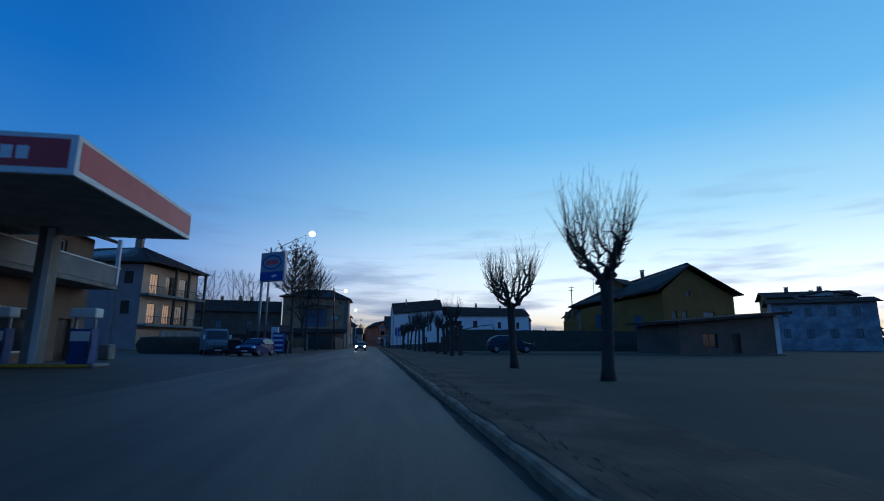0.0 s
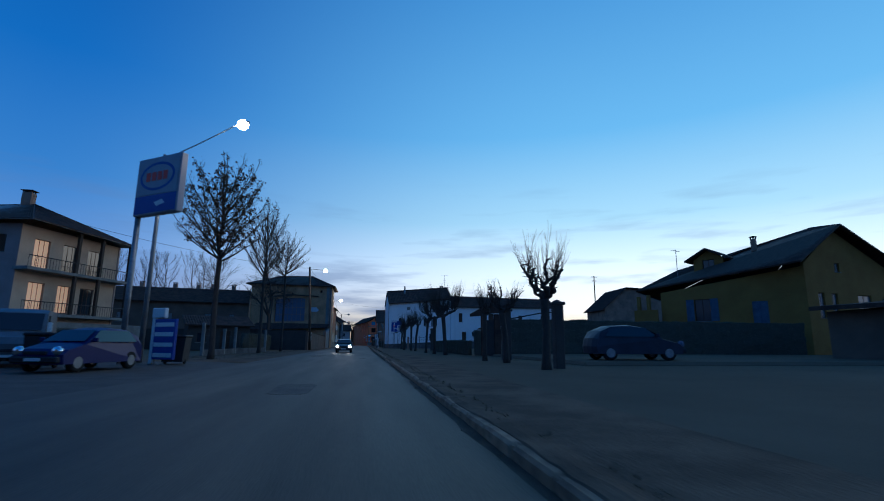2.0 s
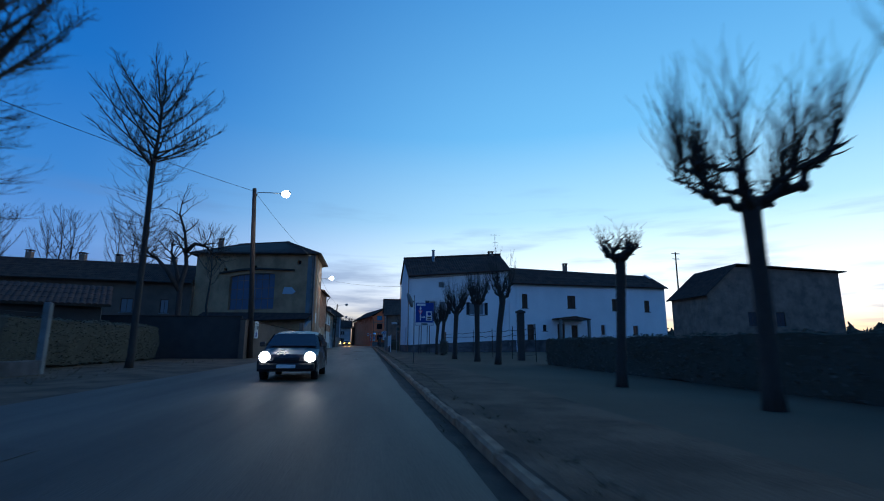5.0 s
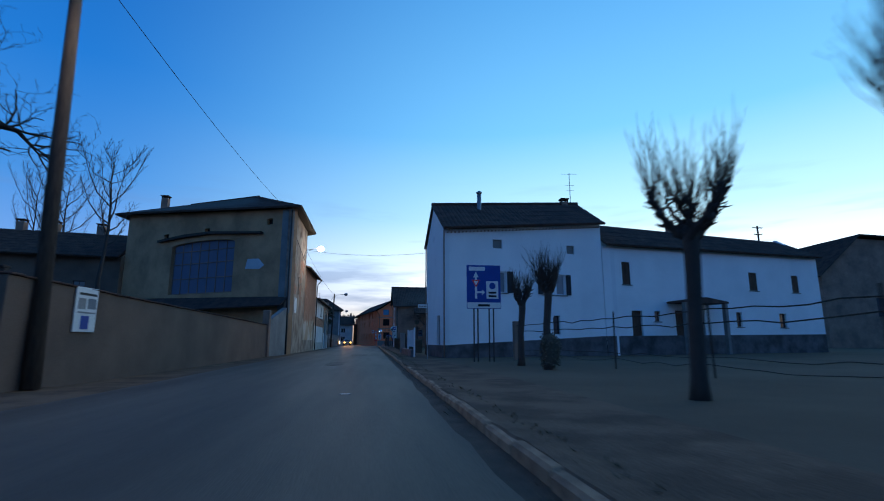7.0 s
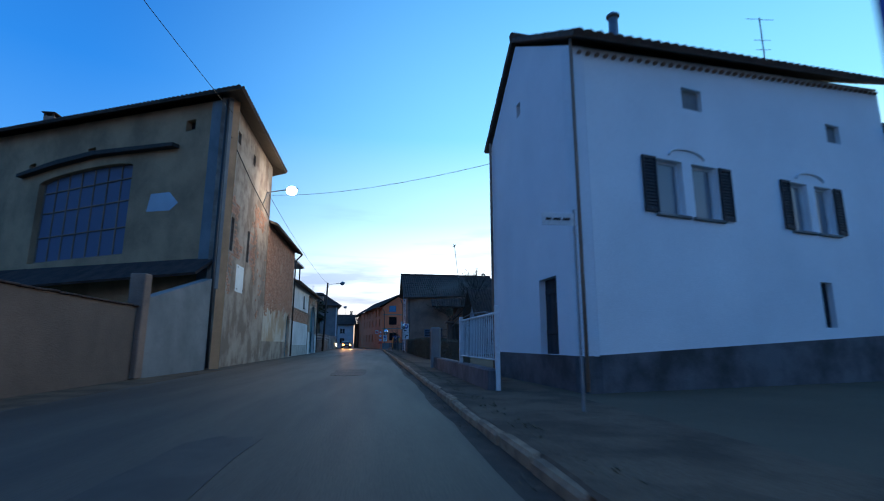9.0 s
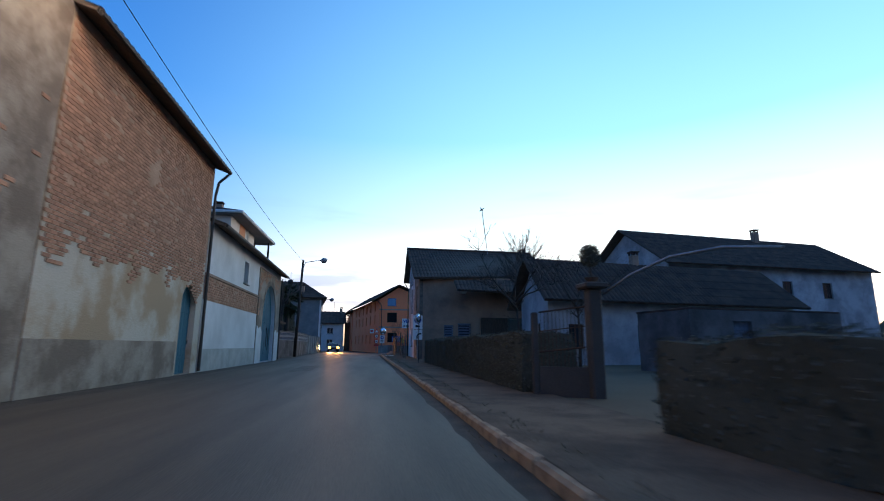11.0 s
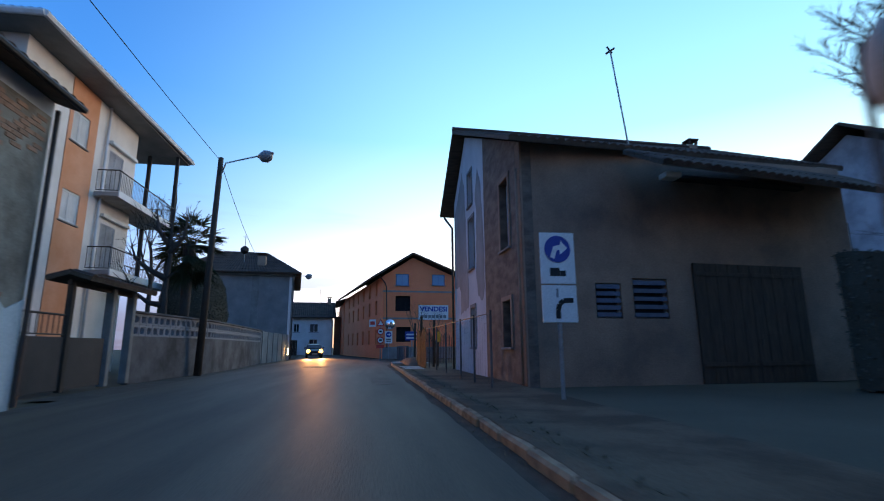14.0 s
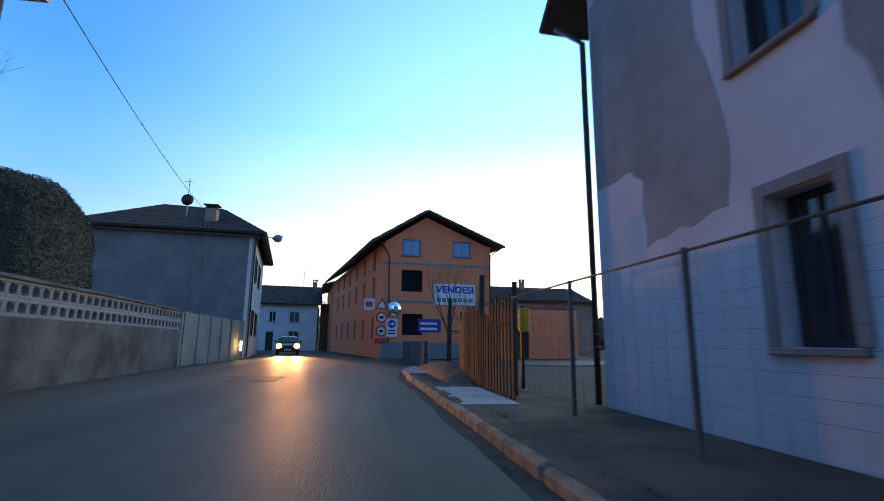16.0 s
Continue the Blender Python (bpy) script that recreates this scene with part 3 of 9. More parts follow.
def kerb_x(y):
    """The road-side face of the kerb."""
    return along(y, [(50, 1.26), (84, 1.2), (140, 1.17), (154, 1.12), (172, 1.1)])


road_edge = [(along(y, [(50, 1.13), (75, 0.93), (150, 0.93), (165, 0.9)]) + 0.07 * noise.noise(Vector((0, y * 0.55, 3.3))) + edge_rnd.uniform(-0.025, 0.025), y) for y in np.arange(-60, 171.5, 0.6)]
sheet("road", [(-5.6, -60)] + road_edge + [(0.97, 172), (1.6, 176), (4, 179.5), (60, 181), (60, 187), (3, 186.6), (0.2, 189), (-4.6, 214), (-6.4, 240), (-10.5, 240),
               (-9.3, 214), (-6.5, 187.5), (-6.5, 172), (-5.9, 150), (-5.7, 118), (-5.3, 90), (-5.6, 60)], 0.0, ASPHALT, "worn grey asphalt village road", "road")


def road_repair(x, y, w, d, seed):
    """A patch of newer asphalt with an uneven outline."""
    rnd = random.Random(seed)
    n = 18
    out = []
    for i in range(n):
        a = 6.28319 * i / n
        c, q = math.cos(a), math.sin(a)
        k = 1 / max(abs(c), abs(q)) * rnd.uniform(0.84, 1.0)
        out.append((x + c * k * w / 2, y + q * k * d / 2))
    solid("road_repair", Shape().prism(out, 0.001, 0.005, "xy"), PATCH, "dark repaired patch in the road surface", "patch", kind="structure")


for k, (x, y, w, d) in enumerate(((-1.5, 34.8, 0.9, 2.6), (-0.1, 55.3, 0.5, 0.8), (-3.4, 62.0, 1.1, 5.0), (-1.6, 102.2, 0.8, 3.5), (-0.9, 115.8, 1.2, 4.0), (-2.9, 140.0, 0.9, 6.0), (0.2, 158.0, 0.7, 3.0), (-3.0, 170.5, 1.4, 2.2))):
    road_repair(x, y, w, d, 60 + k)
vc = thing("valve_cover", -0.52, 89.3, 0, "small round metal cover set in the road", "valve cover", kind="structure")
part("ring", Shape().lathe((-0.52, 89.3, 0), [(0.13, 0.001), (0.13, 0.006), (0.105, 0.007)], 24), DARKMETAL, vc)
part("lid", Shape().lathe((-0.52, 89.3, 0), [(0.1, 0.002), (0.1, 0.009), (0.03, 0.009)], 24), METAL, vc)
sheet("forecourt", [(-40, -30), (-5.6, -30), (-5.6, 48.5), (-8, 50.5), (-40, 52)], -0.012, PATCH, "dark asphalt forecourt of the petrol station", "forecourt")
sheet("left_verge", [(-5.6, 50), (-8, 50.5), (-12, 51), (-12, 92), (-7.0, 92), (-6.8, 118), (-5.7, 118), (-5.3, 90), (-5.6, 60)], -0.016, VERGE, "bare earth verge beside the road", "verge")
sheet("left_footway", [(-5.7, 118), (-6.5, 118), (-6.5, 154), (-7.2, 154), (-7.4, 187), (-6.5, 187), (-6.5, 172), (-5.9, 150)], -0.008, PATCH, "dusty asphalt strip along the house walls", "footway")
sheet("gutter", [(0.7, -60), (1.3, -60), (1.3, 172), (0.7, 172)], -0.006, GUTTER, "dirt-filled gutter beside the kerb", "gutter")
pavement = solid("pavement", Shape().prism([(kerb_x(y) + 0.13, y) for y in np.arange(-60, 171.1, 3)] + [(3.4, 171), (3.4, -60)], -0.05, 0.1, "xy"), VERGE, "earthy unlit footpath behind the kerb", "pavement", kind="structure")
grass_strip = solid("grass_strip", Shape().box(3.4, 60, -60, 106, -0.05, 0.085, 0.02), GRASS, "rough winter grass with bare earth", "grass", kind="structure")
island = Shape().prism([(1.23, 171), (3.4, 171), (3.4, 173), (2.6, 176), (1.8, 175.5), (1.2, 173)], -0.05, 0.13, "xy")
solid("crossing_slab", Shape().prism([(1.27, 163.6), (2.15, 163.6), (2.2, 166.4), (1.29, 166.6)], 0.1, 0.125, "xy"), PALESLAB, "pale concrete slab laid in the footpath", "slab", kind="structure")
solid("kerb_island", island, CONCRETE, "pale concrete end of the footway at the bend", "pavement", kind="structure")

kerb = solid("kerb", Shape().box(1.26, 1.4, -60, -5, -0.05, 0.12, 0.02), KERB, "worn concrete kerb stones along the road", "kerb", kind="structure")
stone_mesh = mesh_of("kerb_stone", Shape().box(-0.07, 0.07, -0.485, 0.485, -0.05, 0.12, 0.03), KERB, Vector((0, 0, 0)))
for i in range(176):
    st = new("kerb_stone", stone_mesh)
    st.parent = kerb
    y = -4.5 + i
    low = -0.07 if 49 < y < 54 or 97 < y < 101 else 0.0
    st.location = Vector((kerb_x(y) + 0.07 + random.uniform(-0.015, 0.015), y, random.uniform(-0.02, 0.008) + low)) - kerb.location
    st.rotation_euler = (random.uniform(-0.012, 0.012), random.uniform(-0.06, 0.06), random.uniform(-0.012, 0.012))
# earth and litter washed over the back of the kerb
rnd = random.Random(17)
spill = Shape()
last = None
for y in np.arange(-5, 170.5, 0.22):
    k = noise.noise(Vector((0, y * 0.8, 7.7))) * 0.05 + noise.noise(Vector((0, y * 3.1, 1.2))) * 0.03
    row = [(kerb_x(y) + 0.07 + k, y, 0.095), (kerb_x(y) + 0.1 + k, y, 0.122 + k * 0.2), (kerb_x(y) + 0.24 + k, y, 0.124 + rnd.uniform(-0.006, 0.01)), (kerb_x(y) + 0.46 + 2 * k, y, 0.097)]
    if last:
        for q in range(3):
            spill.face(last[q], last[q + 1], row[q + 1], row[q])
    last = row
part("earth_spill", spill, VERGE, pavement, "earth washed over the back of the kerb")


def tufts(name, n, x0, x1, y0, y1, z, h=0.2, label=""):
    rnd = random.Random(n)
    s = Shape()
    for _ in range(n):
        x, y, a = rnd.uniform(x0, x1), rnd.uniform(y0, y1), rnd.uniform(0, 6.3)
        if x1 < 2:
            x += kerb_x(y) - 1.34
        for k in range(3):
            a += 2.1
            w, t, q = 0.01, rnd.uniform(0.4, 1) * h, rnd.uniform(0.05, 0.12)
            s.face((x - w * math.sin(a), y + w * math.cos(a), z), (x + w * math.sin(a), y - w * math.cos(a), z), (x + q * math.cos(a), y + q * math.sin(a), z + t))
    solid(name, s, BLADE, label, "grass", kind="stuff")


tufts("grass", 500, -11.5, -7.5, 53, 90, -0.02, 0.12, "straggly dry grass before the garden fences")
tufts("grass", 1500, 1.55, 1.9, 0, 170, 0.1, 0.06, "dry grass and litter along the back of the kerb")
tufts("grass", 500, 1.15, 1.33, 0, 170, -0.01, 0.05, "weeds in the dirt of the gutter")


# ---------------------------------------------------------------- the white house and its wing
def white_house():
    A = Vector((4.0, 107.2))
    ang = radians(14)
    d = Vector((math.cos(ang), math.sin(ang)))
    B = A + d * 11.4
    sd = Vector((math.cos(radians(93.5)), math.sin(radians(93.5))))
    D = A + sd * 5.9
    C = B + sd * 5.9
    h = thing("white_house", A.x, A.y, 0, "tall white plastered house with dark shutters and a tiled roof", "house")
    mf, lf = side(A, B)
    ml, ll = side(D, A)
    mr, lr = side(B, C)
    mb, lb = side(C, D)
    z0, ze, zr = 0.75, 7.42, 9.55
    wins = [(2.2, 3.0), (3.3, 4.1), (6.7, 7.4), (7.7, 8.4)]
    low = [(7.4, 7.85, 1.4, 2.55)]
    vents = [(3.2, 3.85, 6.55, 7.1), (8.6, 9.2, 6.55, 7.1)]
    ops = [(a, b, 3.85, 5.15) for a, b in wins] + low + vents
    up = 1.3                                           # the eave and ridge rise towards the wing
    part("wall", wall(mf, lf, z0, [(0, ze), (lf, ze + up)], ops), BLUEWHITE, h)
    part("plinth", wall(mf, lf, 0, [(0, z0 + 0.003), (lf, z0 + 0.55)], (), 0.36, -0.03), STAINED, h)
    part("wall", wall(ml, ll, z0, [(0, ze), (2.55, zr), (ll, ze)], [(3.7, 4.7, 0.76, 2.5), (2.5, 2.8, 7.3, 7.7)]), BLUEWHITE, h)
    part("plinth", wall(ml, ll, 0, z0 + 0.003, (), 0.36, -0.03), STAINED, h)
    part("wall", wall(mr, lr, z0, [(0, ze + up), (lr - 2.55, zr + up), (lr, ze + up)]), BLUEWHITE, h)
    part("wall", wall(mb, lb, 0, [(0, ze + up), (lb, ze)]), BLUEWHITE, h)
    for i, (a, b) in enumerate(wins):
        window(h, mf, a, b, 3.85, 5.15, frame=WHITEPAINT, glass=LACE, shutters=("left", "right")[i % 2], shutter_mat=DARKWOOD, bars=0, surround=None)
    window(h, mf, *low[0], frame=DARKWOOD, bars=0, sill=False)
    for v in vents:
        part("vent_panel", Shape().box(v[0] - 0.05, v[1] + 0.05, 0.12, 0.15, v[2] - 0.05, v[3] + 0.05).moved(mf), GREYWALL, h, "grey boarded attic vent")
    for a, b in ((2.0, 4.3), (6.5, 8.6)):
        c, hw = (a + b) / 2, 0.55
        arc = [mf @ Vector((c + hw * math.cos(math.pi * i / 10), -0.03, 5.27 + 0.2 * math.sin(math.pi * i / 10))) for i in range(11)]
        part("window_hood", Shape().tube(arc, 0.03, 5), BLUEWHITE, h, "raised white moulding over the paired windows")
    dark_back(h, ml, 2.5, 2.8, 7.3, 7.7, 0.2)
    doorway(h, ml, 3.7, 4.7, 0.76, 2.5, material=DARKWOOD)
    fl, fr, bl, br = A - d * 0.12 - sd * 0.4, B + d * 0.2 - sd * 0.4, D - d * 0.12 + sd * 0.35, B + sd * 6.25 + d * 0.2
    eave = ze - 0.05
    rl, rr = A + sd * 3.35 - d * 0.12, B + sd * 3.35 + d * 0.2
    slopes = [((*fl, eave), (*fr, eave + up), (*rr, zr + up + 0.12), (*rl, zr + 0.12)), ((*bl, eave), (*br, eave + up), (*rr, zr + up + 0.12), (*rl, zr + 0.12))]
    r = roof(h, slopes)
    ridge_cap(h, (*rl, zr + 0.3), (*rr, zr + up + 0.3))
    corbel = mesh_of("corbel", Shape().box(-0.04, 0.04, -0.1, 0.0, -0.07, 0.0, 0.01), BROWNWALL, Vector((0, 0, 0)))
    for i in range(46):
        o = new("corbel", corbel)
        o.parent = h
        o.matrix_local = Matrix.Translation(mf @ Vector((0.2 + i * 0.245, 0, ze - 0.14 + up * (0.2 + i * 0.245) / lf)) - BASE[h.name]) @ mf.to_3x3().to_4x4()
    # chimney pot near the gable and a stack at the far end of the ridge
    p = A + sd * 2.5 + d * 3.1
    flue = part("flue", Shape().tube([(p.x, p.y, 8.2), (p.x, p.y, 10.7)], 0.14, 10), METAL, r, smooth=True)
    part("flue_cap", Shape().lathe((p.x, p.y, 10.7), [(0.2, 0.05), (0.2, 0.1), (0.05, 0.22)], 10), METAL, flue)
    p = A + sd * 3.35 + d * 10.4
    chimney(r, p.x, p.y, 10.2, 11.15, 0.5, 0.45)
    drainpipe(h, [(A.x - 0.02, A.y - 0.1, 7.5), (A.x - 0.02, A.y - 0.1, 0.1)], 0.038, BROWNWALL)
    drainpipe(h, [(D.x - 0.08, D.y - 0.2, 7.5), (D.x - 0.08, D.y - 0.2, 0.1)], 0.04, BROWNWALL)
    q = A + sd * 3.35 + d * 11.0
    ant = part("aerial", Shape().tube([(q.x, q.y, 10.6), (q.x, q.y, 13.5)], 0.025, 5), METAL, r)
    for z, w in ((13.4, 0.6), (12.5, 0.35), (12.1, 0.3)):
        part("aerial_arm", Shape().tube([(q.x - w, q.y, z), (q.x + w, q.y, z + 0.05)], 0.012, 4), METAL, ant)
    # the lower wing
    E = B + d * 22.5
    w = thing("long_wing", B.x, B.y, 0, "long low white wing with a tiled roof beside the tall house", "house")
    mw, lw = side(B + d * 0.05, E)
    ze, zr, lift = 7.3, 9.55, 0.5
    wins = [(1.6, 2.3, 4.75, 6.3), (7.6, 8.7, 4.9, 6.35)]
    lows = [(2.2, 3.1, 0.9, 3.0), (4.2, 4.7, 2.3, 3.0), (6.1, 7.1, 0.9, 3.1), (8.0, 8.9, 0.9, 3.0), (12.2, 12.8, 2.0, 3.1), (17, 17.8, 2.0, 3.1), (14, 14.9, 4.8, 6.2), (19, 19.8, 4.8, 6.2)]
    part("wall", wall(mw, lw, 0.75, [(0, ze), (lw, ze + lift)], wins + lows), BLUEWHITE, w)
    part("plinth", wall(mw, lw, 0, [(0, 1.3), (lw, 1.5)], (), 0.34, -0.02), STAINED, w)
    me, le = side(E, E + sd * 7)
    part("wall", wall(me, le, 0, [(0, ze + lift), (3.5, zr + lift), (7, ze + lift)]), BLUEWHITE, w)
    for o in wins + [lows[1], lows[4], lows[5]]:
        window(w, mw, *o, frame=BROWNWOOD, shutters="closed" if o in wins else "", shutter_mat=BROWNWOOD, bars=1 if o[1] - o[0] > 0.6 else 0)
    for o in lows[6:]:
        window(w, mw, *o, frame=BROWNWOOD, shutters="closed", shutter_mat=BROWNWOOD)
    for o in (lows[0], lows[2], lows[3]):
        doorway(w, mw, *o, material=BROWNWOOD)
    f0, f1, b0, b1 = B + d * 0.25 - sd * 0.4, E + d * 0.3 - sd * 0.4, B + d * 0.25 + sd * 7.3, E + d * 0.3 + sd * 7.3
    r0, r1 = B + d * 0.25 + sd * 3.5, E + d * 0.3 + sd * 3.5
    roof(w, [((*f0, ze - 0.05), (*f1, ze - 0.05 + lift), (*r1, zr + lift - 0.3), (*r0, zr)), ((*b0, ze - 0.05), (*b1, ze - 0.05 + lift), (*r1, zr + lift - 0.3), (*r0, zr))])
    enclose(w, [E + sd * 7, B + sd * 7 + d * 0.7, B + d * 0.7], [[(0, ze + lift), (1, ze)], [(0, ze), (0.5, zr), (1, ze)]], BLUEWHITE)
    cw = A + d * 20.8 + sd * 3.5
    chimney(w, cw.x, cw.y, zr - 0.2, zr + 0.9, 0.45, 0.45)
    # porch over the wing's door
    po = part("porch_roof", Shape().prism([(5.4, 3.55), (9.6, 3.55), (9.6, 3.68), (7.5, 3.95), (5.4, 3.68)], -1.5, 0.0).moved(mw), ROOF, w)
    for u in (5.6, 9.4):
        part("porch_post", Shape().box(u - 0.14, u + 0.14, -1.45, -1.17, 0, 3.55, 0.015).moved(mw), CONCRETE, po)


white_house()


# ---------------------------------------------------------------- the barn and the walls along the left side
def brick_field(u0, u1, z0, z1, rnd, keep, size=(0.26, 0.075)):
    """Courses of bricks standing a little proud of a wall, where keep(u, z) allows."""
    z, row = z0, 0
    while z < z1:
        u = u0 - (0.13 if row % 2 else 0)
        while u < u1:
            if u > u0 - 0.01 and keep(u, z, rnd):
                yield u, z
            u += size[0] + 0.015
        z += size[1] + 0.02
        row += 1


def barn():
    A, B = Vector((-23.2, 128.5)), Vector((-6.4, 118.4))      # the face that looks down the road
    C = Vector((-6.43, 127.0))
    D = Vector((-19.0, 136.5))
    h = thing("barn", B.x, B.y, 0, "tall old plastered barn with a bricked loft opening", "barn")
    mf, lf = side(A, B)
    ms, ls = side(B, C)
    mb, lb = side(C, D)
    mk, lk = side(D, A)
    ze = 11.35
    big = (6.2, 13.6, 4.95, 9.2, 0.35)
    vents = [(5.0, 5.6, 9.9, 10.5), (16.9, 17.5, 10.3, 10.8), (10.0, 10.6, 10.1, 10.6)]
    part("wall", wall(mf, lf, 0, [(0, ze + 1.45), (lf, ze)], [big] + vents, 0.45), BARNWALL, h)
    slits = [(1.3, 1.72, 4.95, 6.45), (4.1, 4.52, 4.9, 6.45)]
    tops = [(1.3, 1.75, 9.9, 10.45), (4.1, 4.55, 9.9, 10.45)]
    part("wall", wall(ms, ls, 0, ze, slits + tops, 0.4), PIERPLASTER, h)
    part("wall", wall(mb, lb, 0, ze), BARNWALL, h)
    part("wall", wall(mk, lk, 0, [(0, ze), (lk, ze + 1.45)]), BARNWALL, h)
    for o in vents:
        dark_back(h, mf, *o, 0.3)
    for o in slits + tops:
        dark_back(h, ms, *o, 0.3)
    part("corner_pier", Shape().box(lf - 1.05, lf + 0.02, -0.12, 0.1, 3.1, ze, 0.03).moved(mf), GREYWALL, h)
    part("lintel", Shape().prism([(4.6, 9.75), (8, 9.95), (11, 10.0), (16.6, 9.55), (16.6, 9.72), (11, 10.22), (8, 10.2), (4.6, 9.93)], -0.35, 0.02).moved(mf), TIMBER, h)
    # the loft opening: a glazed and boarded screen
    scr = part("loft_screen", Shape().box(6.25, 13.55, 0.3, 0.36, 4.95, 9.55).moved(mf), DUSTGLASS, h, "dusty blue-grey glazed screen")
    for i in range(8):
        u = 6.3 + i * 7.2 / 7
        part("mullion", Shape().box(u - 0.03, u + 0.03, 0.24, 0.3, 4.95, 9.5, 0.008).moved(mf), BROWNWALL, scr)
    for z in (5.0, 6.3, 7.6, 8.7):
        part("transom", Shape().box(6.25, 13.55, 0.235, 0.295, z, z + 0.06, 0.008).moved(mf), BROWNWALL, scr)
    part("plaster_patch", Shape().prism([(14.9, 6.8), (16.4, 6.7), (16.9, 7.0), (16.3, 7.55), (15.1, 7.6)], -0.008, 0.0).moved(mf), PATCHED, h, "pale plaster patch")
    part("lean_to_roof", deck((*mf_pt(mf, 2.0, -2.2), 3.3), (*mf_pt(mf, lf - 0.1, -0.9), 3.6), (*mf_pt(mf, lf - 0.1, 0), 4.3), (*mf_pt(mf, 2.0, 0), 4.7)), ROOF, h)
    # hipped roof
    a, b, c, dd = Vector((-24.4, 128.3)), Vector((-5.75, 117.3)), Vector((-5.75, 127.6)), Vector((-19.2, 137.6))
    r0, r1 = Vector((-18.5, 130.6)), Vector((-10.6, 124.6))
    zr = 13.9
    zl = ze + 1.4                                      # the old roof stands higher at the yard end
    r = roof(h, [((*a, zl), (*b, ze - 0.1), (*r1, zr), (*r0, zr + 0.6)), ((*b, ze - 0.1), (*c, ze - 0.1), (*r1, zr), (*r1, zr)),
                 ((*c, ze - 0.1), (*dd, ze - 0.1), (*r0, zr + 0.6), (*r1, zr)), ((*dd, ze - 0.1), (*a, zl), (*r0, zr + 0.6), (*r0, zr + 0.6))])
    ridge_cap(h, (*r0, zr + 0.72), (*r1, zr + 0.12))
    chimney(r, -20.6, 129.6, 13.2, 14.9, 0.6, 0.6)
    drainpipe(h, [(B.x - 0.1, B.y - 0.22, ze - 0.2), (B.x - 0.1, B.y - 0.2, 4.0), (B.x - 0.05, B.y - 0.14, 0.05)], 0.06)
    # plaque, cable and street lamp on the road side
    part("wire_clip", Shape().tube([ms @ Vector((0.05, -0.06, 9.6)), ms @ Vector((4.2, -0.05, 8.8)), ms @ Vector((8.3, -0.05, 8.2))], 0.02, 5), DARKMETAL, h)
    # bare bricks where the plaster has come off
    rnd = random.Random(5)
    shapes = [mesh_of("brick", Shape().box(0, w, -0.016, 0.012, 0, 0.085, 0.008), BRICK, Vector((0, 0, 0))) for w in (0.25, 0.24, 0.22)]
    bare = lambda u, z, r: noise.noise(Vector((u * 0.55, 2.3, z * 0.45))) + 0.5 * noise.noise(Vector((u * 2.1, 4.4, z * 1.7))) > 0.17 + 0.02 * u and r.random() > 0.12
    clear = [q for q in slits + tops] + [(2.0, 3.4, 2.9, 4.7)]
    count = 0
    for u, z in brick_field(0.1, ls - 0.3, 1.7, 10.6, rnd, bare, (0.26, 0.095)):
        if count >= 290 or any(a - 0.3 < u < b + 0.05 and c - 0.1 < z < e for a, b, c, e in clear):
            continue
        o = new("brick", shapes[count % 3])
        o.parent = h
        o.matrix_local = Matrix.Translation(ms @ Vector((u, rnd.uniform(-0.004, 0.004), z)) - BASE[h.name]) @ ms.to_3x3().to_4x4()
        count += 1
    return h


def mf_pt(m, u, v):
    p = m @ Vector((u, v, 0))
    return (p.x, p.y)


barn()


def wall_plaque():
    p = thing("wall_plaque", -6.45, 121.7, 3.3, "white metal notice panel fixed to the barn wall", "plaque")
    part("panel", Shape().box(-6.5, -6.455, 121.0, 122.3, 3.3, 4.55, 0.01), SIGNWHITE, p)
    for i in range(4):
        part("bolt", Shape().box(-6.4, -6.425, 121.1 + (i % 2) * 1.05, 121.15 + (i % 2) * 1.05, 3.4 + (i // 2) * 1.0, 3.45 + (i // 2) * 1.0), DARKMETAL, p)
    for o in p.children:
        o.location.x += 0.05


wall_plaque()


